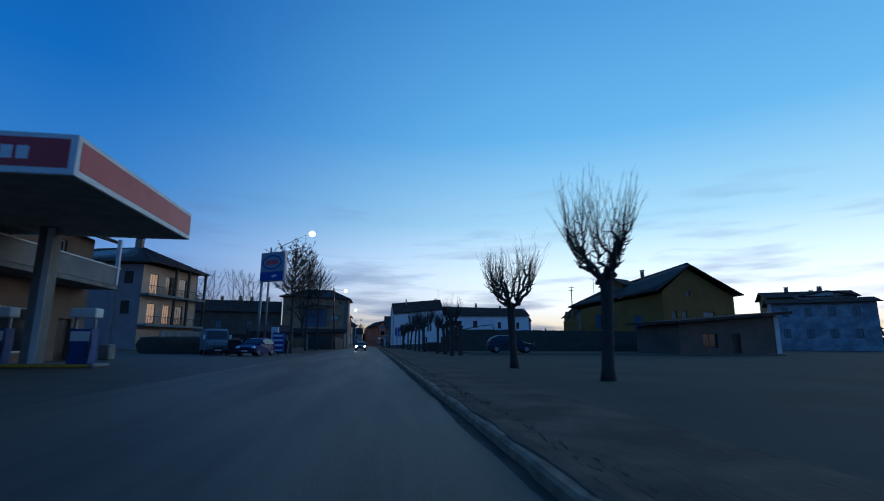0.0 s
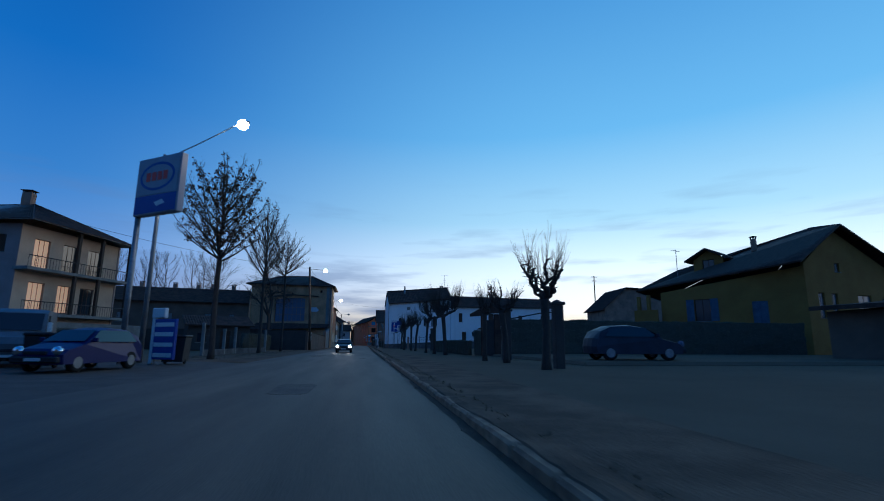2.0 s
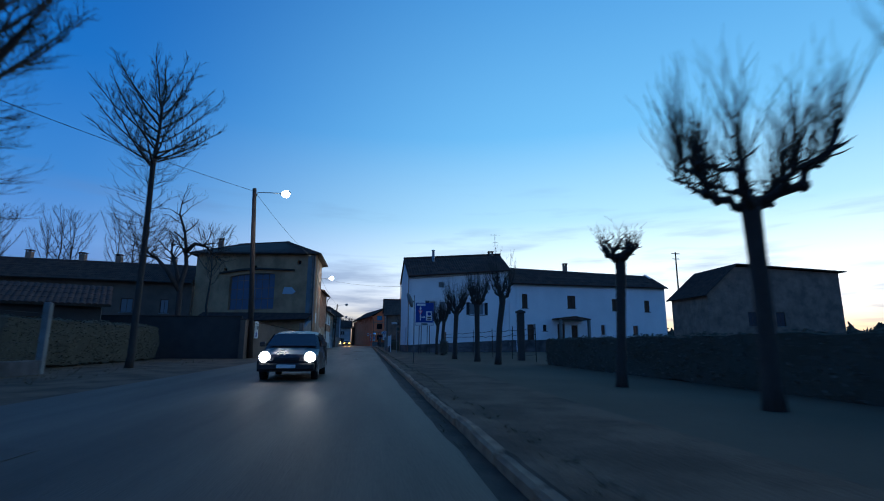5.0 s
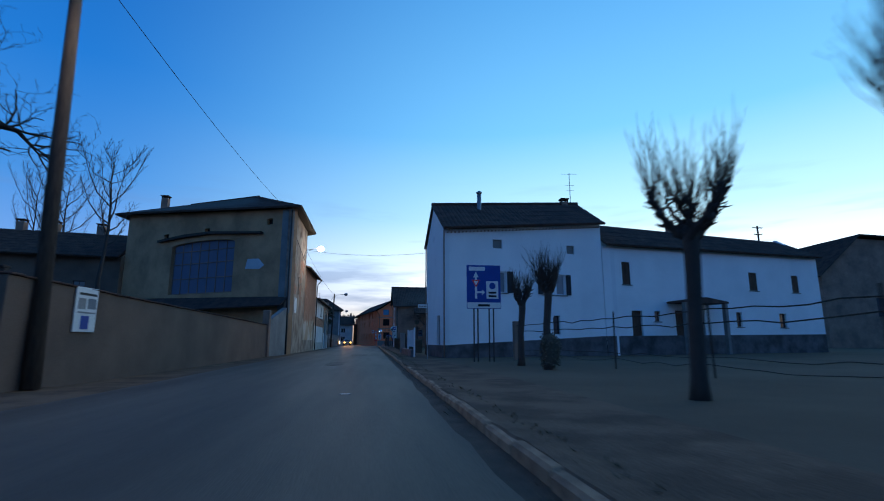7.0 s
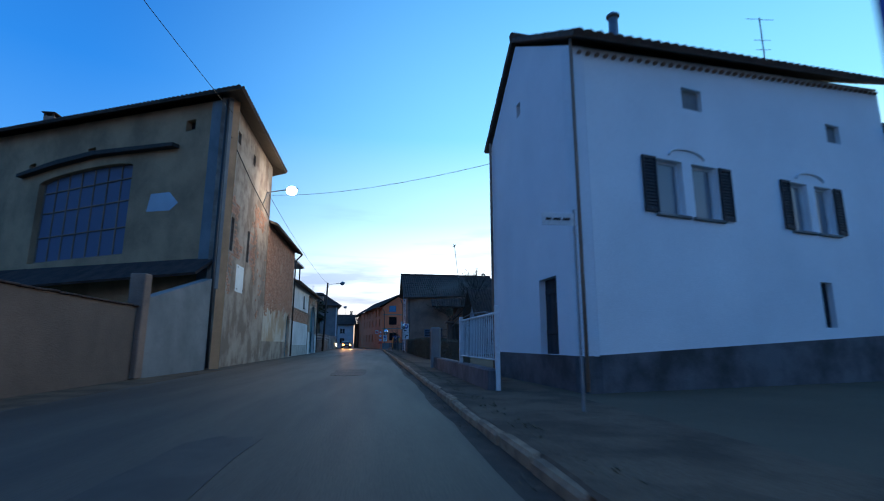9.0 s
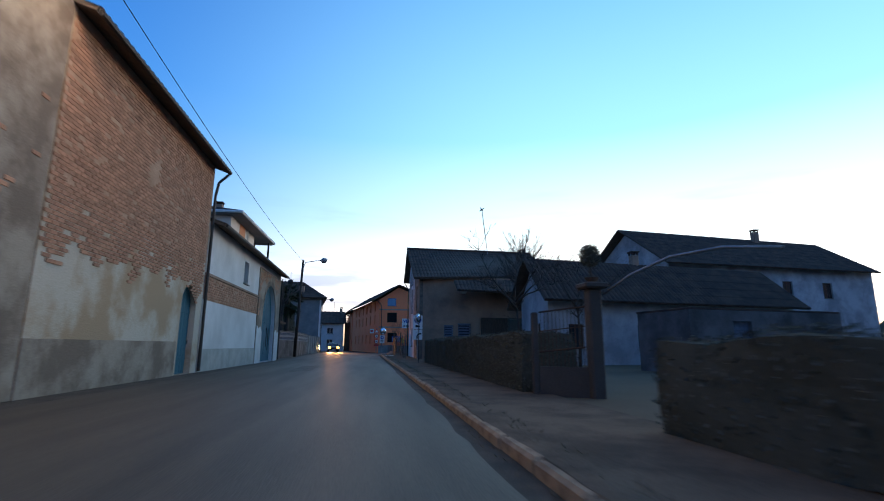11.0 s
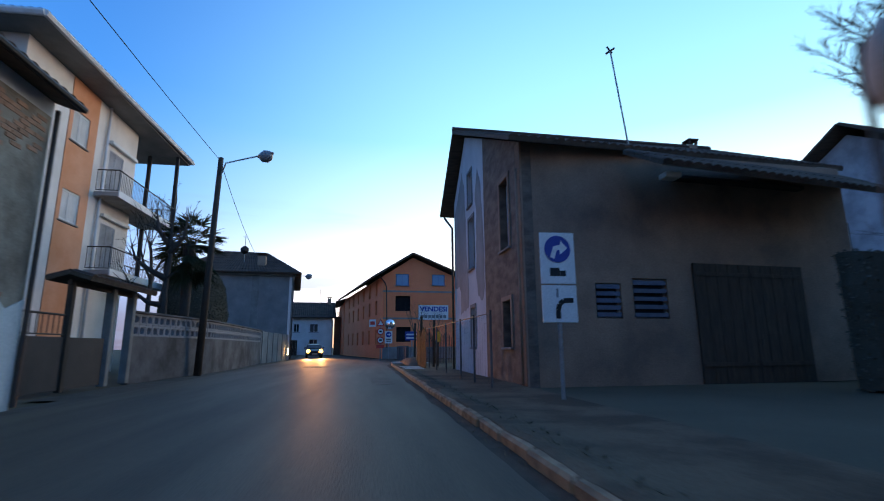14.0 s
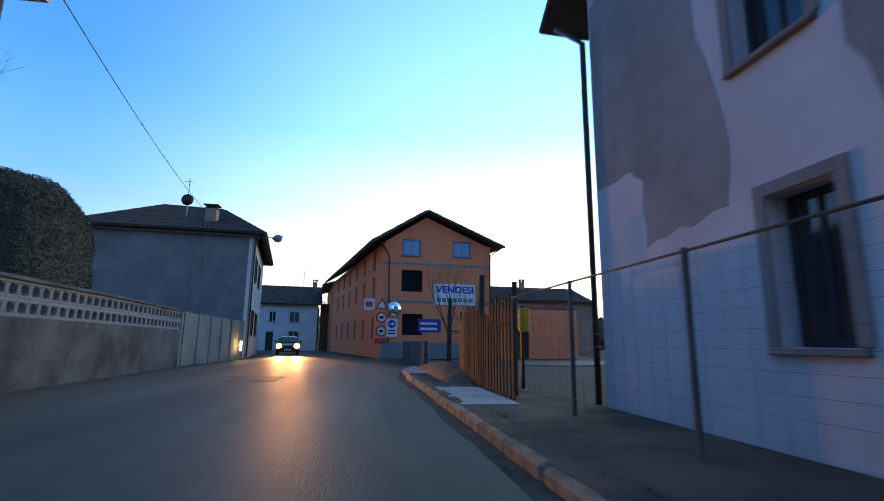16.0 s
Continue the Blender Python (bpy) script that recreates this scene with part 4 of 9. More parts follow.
def ochre_house():
    h = thing("ochre_house", -6.43, 127, 0, "old house of bare brick with flaking ochre plaster", "house")
    A, B = Vector((-6.43, 127.05)), Vector((-6.43, 136.5))
    m, l = side(A, B)
    ze = 7.95
    door = (7.45, 8.85, 0.0, 2.45, 0.62)
    part("wall", wall(m, l, 0, ze, [door], 0.45), OCHRE, h)
    doorway(h, m, 7.45, 8.85, 0.02, 2.45, 0.2, TEAL, 6, 0.62)
    k, lk = side(B, Vector((-13.5, 136.5)))
    part("wall", wall(k, lk, 0, [(0, ze), (7.07, 10.4)]), OCHRE, h)
    k, lk = side(Vector((-13.5, 127.05)), A)
    part("wall", wall(k, lk, 0, [(0, 10.4), (7.07, ze)]), OCHRE, h)
    roof(h, [((-5.98, 126.9, ze - 0.15), (-5.98, 136.85, ze - 0.15), (-13.5, 136.85, 10.5), (-13.5, 126.9, 10.5))])
    enclose(h, [(-13.5, 136.5), (-13.5, 127.05)], [10.4], OCHRE)
    gut = part("gutter_pipe", Shape().tube([(-5.93, 127, ze - 0.12), (-5.93, 136.85, ze - 0.12)], 0.07, 8), DARKMETAL, h)
    part("downpipe", Shape().tube([(-5.93, 136.8, ze - 0.15), (-6.3, 136.7, ze - 0.6), (-6.35, 136.6, ze - 1.2), (-6.35, 136.6, 0.05)], 0.055, 8), DARKMETAL, gut)
    part("damp_course", Shape().box(0, 7.3, -0.016, 0.0, 0, 1.1).moved(m), PIERPLASTER, h, "worn cement band at the foot")
    part("brick_bed", Shape().box(0.0, l - 0.003, -0.007, 0.0, 4.05, ze - 0.01).moved(m), BRICKWALL, h, "bare brick bed of the upper wall")
    # bricks laid bare on the upper wall
    rnd = random.Random(11)
    field = noise
    count, rest = 0, Shape()

    def keep(u, z, r):
        edge = 3.0 + 1.0 * field.noise(Vector((u * 0.5, 3.1, z * 0.4))) + 0.8 * field.noise(Vector((u * 1.7, 9.1, z * 1.3)))
        return z > edge and field.noise(Vector((u * 0.6, 7.7, z * 0.5))) > -0.5 and r.random() > 0.05

    meshes = [mesh_of("brick", Shape().box(0, w, -0.022, 0.012, 0, 0.075, 0.008), BRICK, Vector((0, 0, 0))) for w in (0.25, 0.24, 0.22)]
    for u, z in brick_field(0.0, l - 0.25, 2.0, ze - 0.25, rnd, keep):
        if count < 300 and u > 3.5 and z < 6.2 and rnd.random() < 0.5:
            b = new("brick", meshes[count % 3])
            b.parent = h
            p = m @ Vector((u, rnd.uniform(-0.006, 0.006), z))
            b.matrix_local = Matrix.Translation(p - BASE[h.name]) @ m.to_3x3().to_4x4()
            count += 1
        else:
            rest.join(Shape().box(u, u + 0.25, -0.02 + rnd.uniform(-0.006, 0.004), 0.012, z, z + 0.075).moved(m))
    tagged(part("brickwork", rest, BRICK, h), kind="stuff")


ochre_house()


def store_house():
    h = thing("gate_house", -6.43, 136.5, 0, "white plastered farm store with a brick band and arched gate", "house")
    A, B = Vector((-6.43, 136.55)), Vector((-6.43, 152.35))
    m, l = side(A, B)
    ze = 5.75
    gate = (10.45, 14.35, 0.0, 2.7, 1.95)
    win = (5.75, 6.6, 4.05, 5.15)
    part("wall", wall(m, l, 0, ze, [gate, win], 0.45), WHITEWALL, h)
    enclose(h, [(-12.5, 152.35), (-12.5, 136.55)], [7.7], WHITEWALL)
    k, lk = side(B, Vector((-12.5, 152.35)))
    part("wall", wall(k, lk, 0, [(0, ze), (6.07, 7.7)]), WHITEWALL, h)
    window(h, m, *win, frame=BROWNWOOD, bars=0, depth=0.2)
    doorway(h, m, 10.45, 14.35, 0.04, 2.7, 0.22, TEAL, 7, 1.95, 2)
    for u0, u1 in ((10.75, 11.35), (13.0, 13.75)):
        part("iron_strap", Shape().tube([m @ Vector((u0, 0.2, 2.1)), m @ Vector((u0 + 0.15, 0.2, 1.95)), m @ Vector((u0 + 0.15, 0.2, 0.9))], 0.022, 5), DARKMETAL, h)
        part("iron_strap", Shape().tube([m @ Vector((u1, 0.2, 2.05)), m @ Vector((u1 - 0.1, 0.2, 1.9)), m @ Vector((u1 - 0.1, 0.2, 0.7))], 0.022, 5), DARKMETAL, h)
    roof(h, [((-5.95, 136.75, ze - 0.15), (-5.95, 152.4, ze - 0.15), (-12.5, 152.4, 7.8), (-12.5, 136.75, 7.8))])
    part("gutter_pipe", Shape().tube([(-5.9, 136.9, ze - 0.1), (-5.9, 152.4, ze - 0.1)], 0.06, 8), DARKMETAL, h)
    part("damp_course", Shape().box(0, 9.1, -0.02, 0.0, 0, 0.85).moved(m), PALESLAB, h, "stained damp cement band")
    part("string_course", Shape().box(0, 9.1, -0.07, 0.0, 3.62, 3.74, 0.015).moved(m), BROWNWALL, h)
    part("brick_bed", Shape().box(0, 9.1, -0.012, 0.0, 2.7, 3.62).moved(m), BRICKWALL, h)
    part("gate_surround", wall(m @ Matrix.Translation((9.1, 0, 0)), 6.6, 0, ze - 0.35, [(1.35, 5.25, 0, 2.7, 1.95)], 0.04, -0.045), PIERPLASTER, h, "worn plaster surround of the gate with bricks showing")
    rnd = random.Random(3)
    meshes = [mesh_of("brick", Shape().box(0, w, -0.03, -0.004, 0, 0.075, 0.008), BRICK, Vector((0, 0, 0))) for w in (0.25, 0.24, 0.2)]
    count, rest = 0, Shape()
    spots = list(brick_field(0.0, 8.85, 2.72, 3.52, rnd, lambda u, z, r: r.random() > 0.08))
    for u, z in spots:
        if count < 290:
            b = new("brick", meshes[count % 3])
            b.parent = h
            p = m @ Vector((u, rnd.uniform(-0.006, 0.006), z))
            b.matrix_local = Matrix.Translation(p - BASE[h.name]) @ m.to_3x3().to_4x4()
            count += 1
    # arch bricks round the gate
    for i in range(34):
        a = math.pi * (i + 0.5) / 34
        u, z = 12.4 - 2.12 * math.cos(a), 2.7 + 2.12 * math.sin(a)
        s = Shape().box(-0.16, 0.16, -0.065, -0.04, -0.045, 0.045, 0.006).moved(m @ Matrix.Translation((u, 0, z)) @ Matrix.Rotation(-(math.pi - a), 4, "Y"))
        part("arch_brick", s, PIERPLASTER, h)
    for u0, u1, top in ((9.1, 10.42, (1.75, 2.05, 1.9, 2.1)), (14.38, 15.7, (1.9, 1.7, 2.0, 1.8))):
        n = len(top) - 1
        part("gate_pier_foot", Shape().prism([(u0, 0), (u1, 0)] + [(u1 + (u0 - u1) * i / n, top[i]) for i in range(n + 1)], -0.075, -0.045).moved(m), WHITEWALL, h, "white plastered foot of the gate pier")
    for u, z in brick_field(9.12, 15.4, 1.9, ze - 0.5, rnd, lambda u, z, r: noise.noise(Vector((u * 0.7, 2.3, z * 0.7))) > 0.08 and r.random() > 0.2):
        mid = u + 0.12
        if abs(mid - 12.4) < 2.4 and (z < 2.7 or math.hypot(mid - 12.4, z - 2.7) < 2.38):
            continue
        rest.join(Shape().box(u, u + 0.25, -0.06 + rnd.uniform(-0.006, 0.006), -0.045, z, z + 0.075).moved(m))
    tagged(part("brickwork", rest, BRICK, h), kind="stuff")
    part("downpipe", Shape().tube([m @ Vector((15.72, -0.13, ze - 0.2)), m @ Vector((15.72, -0.13, 0.05))], 0.045, 8), DARKMETAL, h)


store_house()


def garden_wall():
    A, B = Vector((-7.3, 90.4)), Vector((-6.85, 113.2))
    w = thing("garden_wall", A.x, A.y, 0, "rough tan rendered garden wall with a tiled coping", "wall", kind="structure")
    m, l = side(A, B)
    part("wall_body", wall(m, l, -0.05, [(0, 2.32), (9, 2.2), (l, 2.02)], (), 0.3), TAN, w)
    rnd = random.Random(2)
    tile = mesh_of("coping_tile", Shape().box(-0.19, 0.19, -0.06, 0.36, 0, 0.05, 0.015), ROOF, Vector((0, 0, 0)))
    n = int(l / 0.4)
    for i in range(n):
        u = 0.2 + i * 0.4
        z = 2.32 - 0.12 * min(u, 9) / 9 - (0.18 * (u - 9) / (l - 9) if u > 9 else 0)
        o = new("coping_tile", tile)
        o.parent = w
        o.matrix_local = Matrix.Translation(m @ Vector((u, 0, z + rnd.uniform(-0.01, 0.01))) - BASE[w.name]) @ m.to_3x3().to_4x4() @ Matrix.Rotation(rnd.uniform(-0.05, 0.05), 4, "X")
    # the dark boarded return at the near end, with its post
    r0, lr = side((-30, 92.2), (-7.62, 90.75))
    part("return_wall", wall(r0, lr, -0.05, 2.5, (), 0.12), DARKPIER, w, "dark boarded return of the wall")
    part("return_coping", Shape().box(0, lr, -0.05, 0.17, 2.5, 2.56, 0.01).moved(r0), TIMBER, w)
    part("end_post", Shape().box(-7.56, -7.4, 90.5, 90.66, -0.05, 1.4, 0.02), CONCRETE, w)
    # the higher end beside the barn
    k, lk = side(B, Vector((-6.5, 118.2)))
    part("raised_end", wall(k, lk, -0.05, [(0, 2.2), (lk, 3.5)], (), 0.34), GREYWALL, w, "patched cement end of the wall")
    part("buttress", Shape().box(-0.1, 0.3, -0.14, 0.3, 0, 3.0, 0.03).moved(k), BROWNWALL, w)


garden_wall()


def notice_board():
    b = thing("notice_board", -7.2, 92.6, 1.2, "white poster board with blue and grey notices on the wall", "notice board")
    A, B = Vector((-7.3, 90.4)), Vector((-6.85, 113.2))
    m, l = side(A, B)
    part("panel", Shape().box(2.2, 3.12, -0.06, -0.02, 1.22, 2.33, 0.01).moved(m), SIGNWHITE, b)
    for u0, u1, z0, z1, q in ((2.3, 3.05, 2.13, 2.19, SIGNBLACK), (2.3, 2.6, 1.78, 2.05, METAL), (2.7, 3.05, 1.8, 2.06, LACE), (2.47, 2.8, 1.29, 1.62, SIGNBLUE), (2.3, 3.05, 1.68, 1.72, METAL)):
        part("notice", Shape().box(u0, u1, -0.068, -0.06, z0, z1).moved(m), q, b)


notice_board()


def farm_house():
    h = thing("farmhouse", -24, 122, 0, "long dark farmhouse with a row of chimneys", "house")
    A, B = Vector((-52, 123)), Vector((-23.4, 128.2))
    m, l = side(A, B)
    wins = [(6, 7.4, 4.6, 6.4), (14, 15.4, 4.6, 6.4), (21, 22.4, 4.6, 6.4), (25.5, 26.5, 4.6, 6.4)]
    part("wall", wall(m, l, 0, 8.6, wins), TAN, h)
    for o in wins:
        window(h, m, *o, frame=BROWNWOOD, glass=LACE)
    f0, f1, r0, r1 = m @ Vector((-0.5, -0.8, 0)), m @ Vector((l, -0.8, 0)), m @ Vector((-0.5 + 4, 5.5, 0)), m @ Vector((l, 5.5, 0))
    b0, b1 = m @ Vector((-0.5, 11.5, 0)), m @ Vector((l, 11.5, 0))
    r = roof(h, [((f0.x, f0.y, 8.5), (f1.x, f1.y, 8.5), (r1.x, r1.y, 11.7), (r0.x, r0.y, 11.7)), ((b0.x, b0.y, 8.5), (b1.x, b1.y, 8.5), (r1.x, r1.y, 11.7), (r0.x, r0.y, 11.7)),
                 ((b0.x, b0.y, 8.5), (f0.x, f0.y, 8.5), (r0.x, r0.y, 11.7), (r0.x, r0.y, 11.7))])
    enclose(h, [m @ Vector((l, 0, 0)), m @ Vector((l, 11, 0)), m @ Vector((0, 11, 0)), m @ Vector((0, 0, 0))], [[(0, 8.6), (0.5, 11.6), (1, 8.6)], 8.6, 8.6], TAN)
    for u in (8.5, 14.5, 18.8, 21.6, 25.6):
        p = m @ Vector((u, 5.5, 0))
        chimney(r, p.x, p.y, 11.4, 12.6, 0.7, 0.7)


farm_house()


# ---------------------------------------------------------------- trees
def branch(s, rnd, p, d, length, r, depth, spread, up, taper=0.62, twigs=None, n=5, shrink=(0.58, 0.8), kids=(2, 3)):
    """A limb that bends, thins and forks; the thinnest ones go into twigs."""
    pts, rad = [p.copy()], [r]
    q, dd = p.copy(), d.copy()
    steps = 3 if depth else 2
    for i in range(steps):
        dd = (dd + Vector((rnd.uniform(-1, 1), rnd.uniform(-1, 1), rnd.uniform(-0.4, 0.8) * up)) * 0.16).normalized()
        q = q + dd * (length / steps)
        pts.append(q.copy())
        rad.append(r * (1 - (1 - taper) * (i + 1) / steps))
    (s if (depth > 1 or twigs is None) else twigs).tube(pts, rad, n if depth > 1 else 3, cap=False)
    if depth <= 0:
        return [q]
    ends = []
    for k in range(rnd.randint(*kids) + (1 if depth == 1 else 0)):
        a = rnd.uniform(0, 6.283)
        side_v = Vector((math.cos(a), math.sin(a), 0))
        nd = (dd + side_v * spread * rnd.uniform(0.6, 1.2) + Vector((0, 0, up * 0.25))).normalized()
        at = pts[-1] if k < 2 else pts[-2].lerp(pts[-1], rnd.random())
        ends += branch(s, rnd, at.copy(), nd, length * rnd.uniform(*shrink), rad[-1] * rnd.uniform(0.62, 0.85), depth - 1, spread, up, taper, twigs, n, shrink, kids)
    return ends


def bare_tree(name, x, y, trunk, height, seed, label, spread=0.55, up=1.0, depth=5, r=0.2, leaves=0, kids=(2, 3), lean=0.0):
    rnd = random.Random(seed)
    t = thing(name, x, y, 0, label, "tree")
    s, tw = Shape(), Shape()
    base = Vector((x, y, -0.05))
    s.tube([base, base + Vector((lean * 0.3, 0, trunk * 0.5)), base + Vector((lean, 0, trunk))], [r * 1.25, r, r * 0.82], 8)
    wood = Shape()
    ends = []
    top = base + Vector((lean, 0, trunk))
    first = (height - trunk) * 0.36
    for k in range(4):
        a = 6.283 * k / 4 + rnd.uniform(-0.4, 0.4)
        d = Vector((math.cos(a) * spread, math.sin(a) * spread, 1.0)).normalized() if k else Vector((0.05, 0, 1))
        ends += branch(wood, rnd, top - Vector((0, 0, rnd.uniform(0, trunk * 0.12))), d, first * rnd.uniform(0.8, 1.1), r * 0.55, depth - 1, spread, up, 0.6, tw, 6, kids=kids)
    part("trunk", s, BARK, t, smooth=True)
    tagged(part("limb_structure", wood, BARK, t), kind="stuff")
    tagged(part("twig_growth", tw, TWIG, t), kind="stuff")
    if leaves:
        lf = Shape()
        for _ in range(leaves):
            e = rnd.choice(ends) + Vector((rnd.gauss(0, 0.22), rnd.gauss(0, 0.22), rnd.gauss(0, 0.22)))
            a, b = rnd.uniform(0, 6.3), rnd.uniform(-0.8, 0.8)
            u = Vector((math.cos(a), math.sin(a), b)) * rnd.uniform(0.05, 0.1)
            v = Vector((-math.sin(a), math.cos(a), -0.6)) * rnd.uniform(0.05, 0.09)
            lf.face(e - u, e + v, e + u, e - v)
        tagged(part("dry_leaves", lf, DRYLEAF, t), kind="stuff")
    return t


def wander(s, tw, rnd, p, d, length, r, depth, droop):
    """A crooked branch that wanders, droops at its end and carries smaller ones."""
    n = max(4, int(length / 0.26))
    pts, dirs = [p.copy()], [d.copy()]
    for i in range(n):
        d = (d + Vector((rnd.uniform(-1, 1), rnd.uniform(-1, 1), rnd.uniform(-1, 1))) * 0.3 + Vector((0, 0, 0.1 - droop * i / n))).normalized()
        p = p + d * (length / n)
        pts.append(p.copy())
        dirs.append(d.copy())
    (s if r > 0.02 else tw).tube(pts, [r * (1 - 0.7 * i / n) for i in range(n + 1)], 6 if r > 0.04 else 3, cap=False)
    if depth:
        for k in range(int(length * 1.9) + 1):
            i = rnd.randint(max(1, n // 4), n)
            a = rnd.uniform(0, 6.283)
            nd = (dirs[i] + Vector((math.cos(a), math.sin(a), rnd.uniform(-0.3, 0.5))) * 0.95).normalized()
            wander(s, tw, rnd, pts[i], nd, length * rnd.uniform(0.35, 0.6), max(0.0085, r * (1 - 0.7 * i / n) * rnd.uniform(0.45, 0.7)), depth - 1, droop)


def gnarled_tree(name, x, y, stems, seed, label, reach=2.4, count=7, droop=0.25, r=0.2, fine=0.035):
    """An old garden tree: crooked stems (runs of points over its foot) set with wandering branches."""
    rnd = random.Random(seed)
    t = thing(name, x, y, 0, label, "tree")
    foot = Vector((x, y, -0.05))
    wood, tw = Shape(), Shape()
    for j, run in enumerate(stems):
        pts = [foot + Vector(q) for q in run]
        rad = [r * (1 if j == 0 else 0.75) * (1 - 0.86 * i / (len(pts) - 1)) for i in range(len(pts))]
        if j == 0:
            rad[0] *= 1.3
        part("stem", Shape().tube(pts, rad, 8), BARK, t, smooth=True)
        for k in range(count):
            i = rnd.randint(max(1, len(pts) // 2), len(pts) - 1)
            p = pts[i - 1].lerp(pts[i], rnd.uniform(0.3, 1))
            a = rnd.uniform(0, 6.283)
            d = (pts[i] - pts[i - 1]).normalized() * 0.5 + Vector((math.cos(a), math.sin(a), rnd.uniform(-0.1, 0.5)))
            wander(wood, tw, rnd, p, d.normalized(), reach * rnd.uniform(0.5, 1), max(fine, rad[i] * 0.6), 3, droop)
        wander(wood, tw, rnd, pts[-1], (pts[-1] - pts[-2]).normalized(), reach * 0.7, rad[-1], 3, droop)
    tagged(part("limb_structure", wood, BARK, t), kind="stuff")
    tagged(part("twig_growth", tw, TWIG, t), kind="stuff")
    return t


def leader_tree(name, x, y, height, start, width, seed, label, limbs=24, r=0.17, steep=1.0, leaves=0, fork=0.0, twig=1.0):
    """A bare tree with a leader to the top, rising limbs all the way up and fine twigs on them."""
    rnd = random.Random(seed)
    t = thing(name, x, y, 0, label, "tree")
    stem = [Vector((x, y, -0.05))]
    for i in range(1, 9):
        stem.append(Vector((x + rnd.uniform(-0.14, 0.14) + fork * i / 8, y + rnd.uniform(-0.14, 0.14), height * 0.97 * i / 8)))
    rad = [r * 1.25 * (1 - i / 8.4) ** 0.9 + 0.012 for i in range(9)]
    part("trunk", Shape().tube(stem, rad, 8), BARK, t, smooth=True)
    wood, tw, ends = Shape(), Shape(), []

    def on_stem(z):
        w = max(0, min(7.999, z / (height * 0.97) * 8))
        i = int(w)
        return stem[i].lerp(stem[i + 1], w - i), rad[i] + (rad[i + 1] - rad[i]) * (w - i)

    for i in range(limbs):
        f = ((i + rnd.random()) / limbs) ** 1.15
        p, rr = on_stem(start + (height - start) * 0.92 * f)
        a = 2.39996 * i + rnd.uniform(-0.4, 0.4)
        out = width / 2 * (0.35 + 1.3 * f) * (1 - f) ** 0.6 * 1.35 * rnd.uniform(0.75, 1.1) + 0.25
        out = min(out, width / 2 * rnd.uniform(0.85, 1.08))
        rise = out * steep * rnd.uniform(0.9, 1.5)
        rise = min(rise, height * 1.02 - p.z)
        h = Vector((math.cos(a), math.sin(a), 0))
        pts = [p]
        for k in (0.3, 0.6, 0.82, 1.0):
            pts.append(p + h * out * (k ** 0.8) + Vector((rnd.uniform(-0.09, 0.09), rnd.uniform(-0.09, 0.09), rise * k ** 1.35 + rnd.uniform(-0.05, 0.05))))
        r0 = min(rr * 0.7, 0.02 + out * 0.022)
        wood.tube(pts, [r0, r0 * 0.75, r0 * 0.55, r0 * 0.35, 0.006], 5, cap=False)
        n = int(7 + out * 5 * twig)
        for j in range(n):
            w = 0.18 + 0.82 * (j + rnd.random()) / n
            q = w * 4
            k = min(3, int(q))
            base = pts[k].lerp(pts[k + 1], q - k)
            b = rnd.uniform(0, 6.283)
            d = ((pts[k + 1] - pts[k]).normalized() + Vector((math.cos(b), math.sin(b), rnd.uniform(0.0, 0.7))) * 0.75).normalized()
            ln = (0.35 + out * 0.32 * (1.15 - w)) * rnd.uniform(0.7, 1.25)
            mid = base + d * ln * 0.5
            tip = base + d * ln + Vector((0, 0, ln * 0.22))
            tw.tube([base, mid, tip], [0.012, 0.008, 0.003], 3, cap=False)
            ends.append(tip)
            for _ in range(3):
                g = base.lerp(tip, rnd.uniform(0.25, 0.9))
                b = rnd.uniform(0, 6.283)
                e = g + (d + Vector((math.cos(b), math.sin(b), 0.5)) * 0.7).normalized() * ln * rnd.uniform(0.3, 0.6)
                tw.tube([g, e], [0.007, 0.003], 3, cap=False)
                ends.append(e)
    tagged(part("limb_structure", wood, BARK, t), kind="stuff")
    tagged(part("twig_growth", tw, TWIG, t), kind="stuff")
    if leaves:
        lf = Shape()
        for _ in range(leaves):
            e = rnd.choice(ends) + Vector((rnd.gauss(0, 0.08), rnd.gauss(0, 0.08), rnd.gauss(0, 0.08)))
            a, b = rnd.uniform(0, 6.3), rnd.uniform(-0.8, 0.8)
            u = Vector((math.cos(a), math.sin(a), b)) * rnd.uniform(0.04, 0.085)
            v = Vector((-math.sin(a), math.cos(a), -0.6)) * rnd.uniform(0.04, 0.075)
            lf.face(e - u, e + v, e + u, e - v)
        tagged(part("dry_foliage", lf, DRYLEAF, t), kind="stuff")
    return t


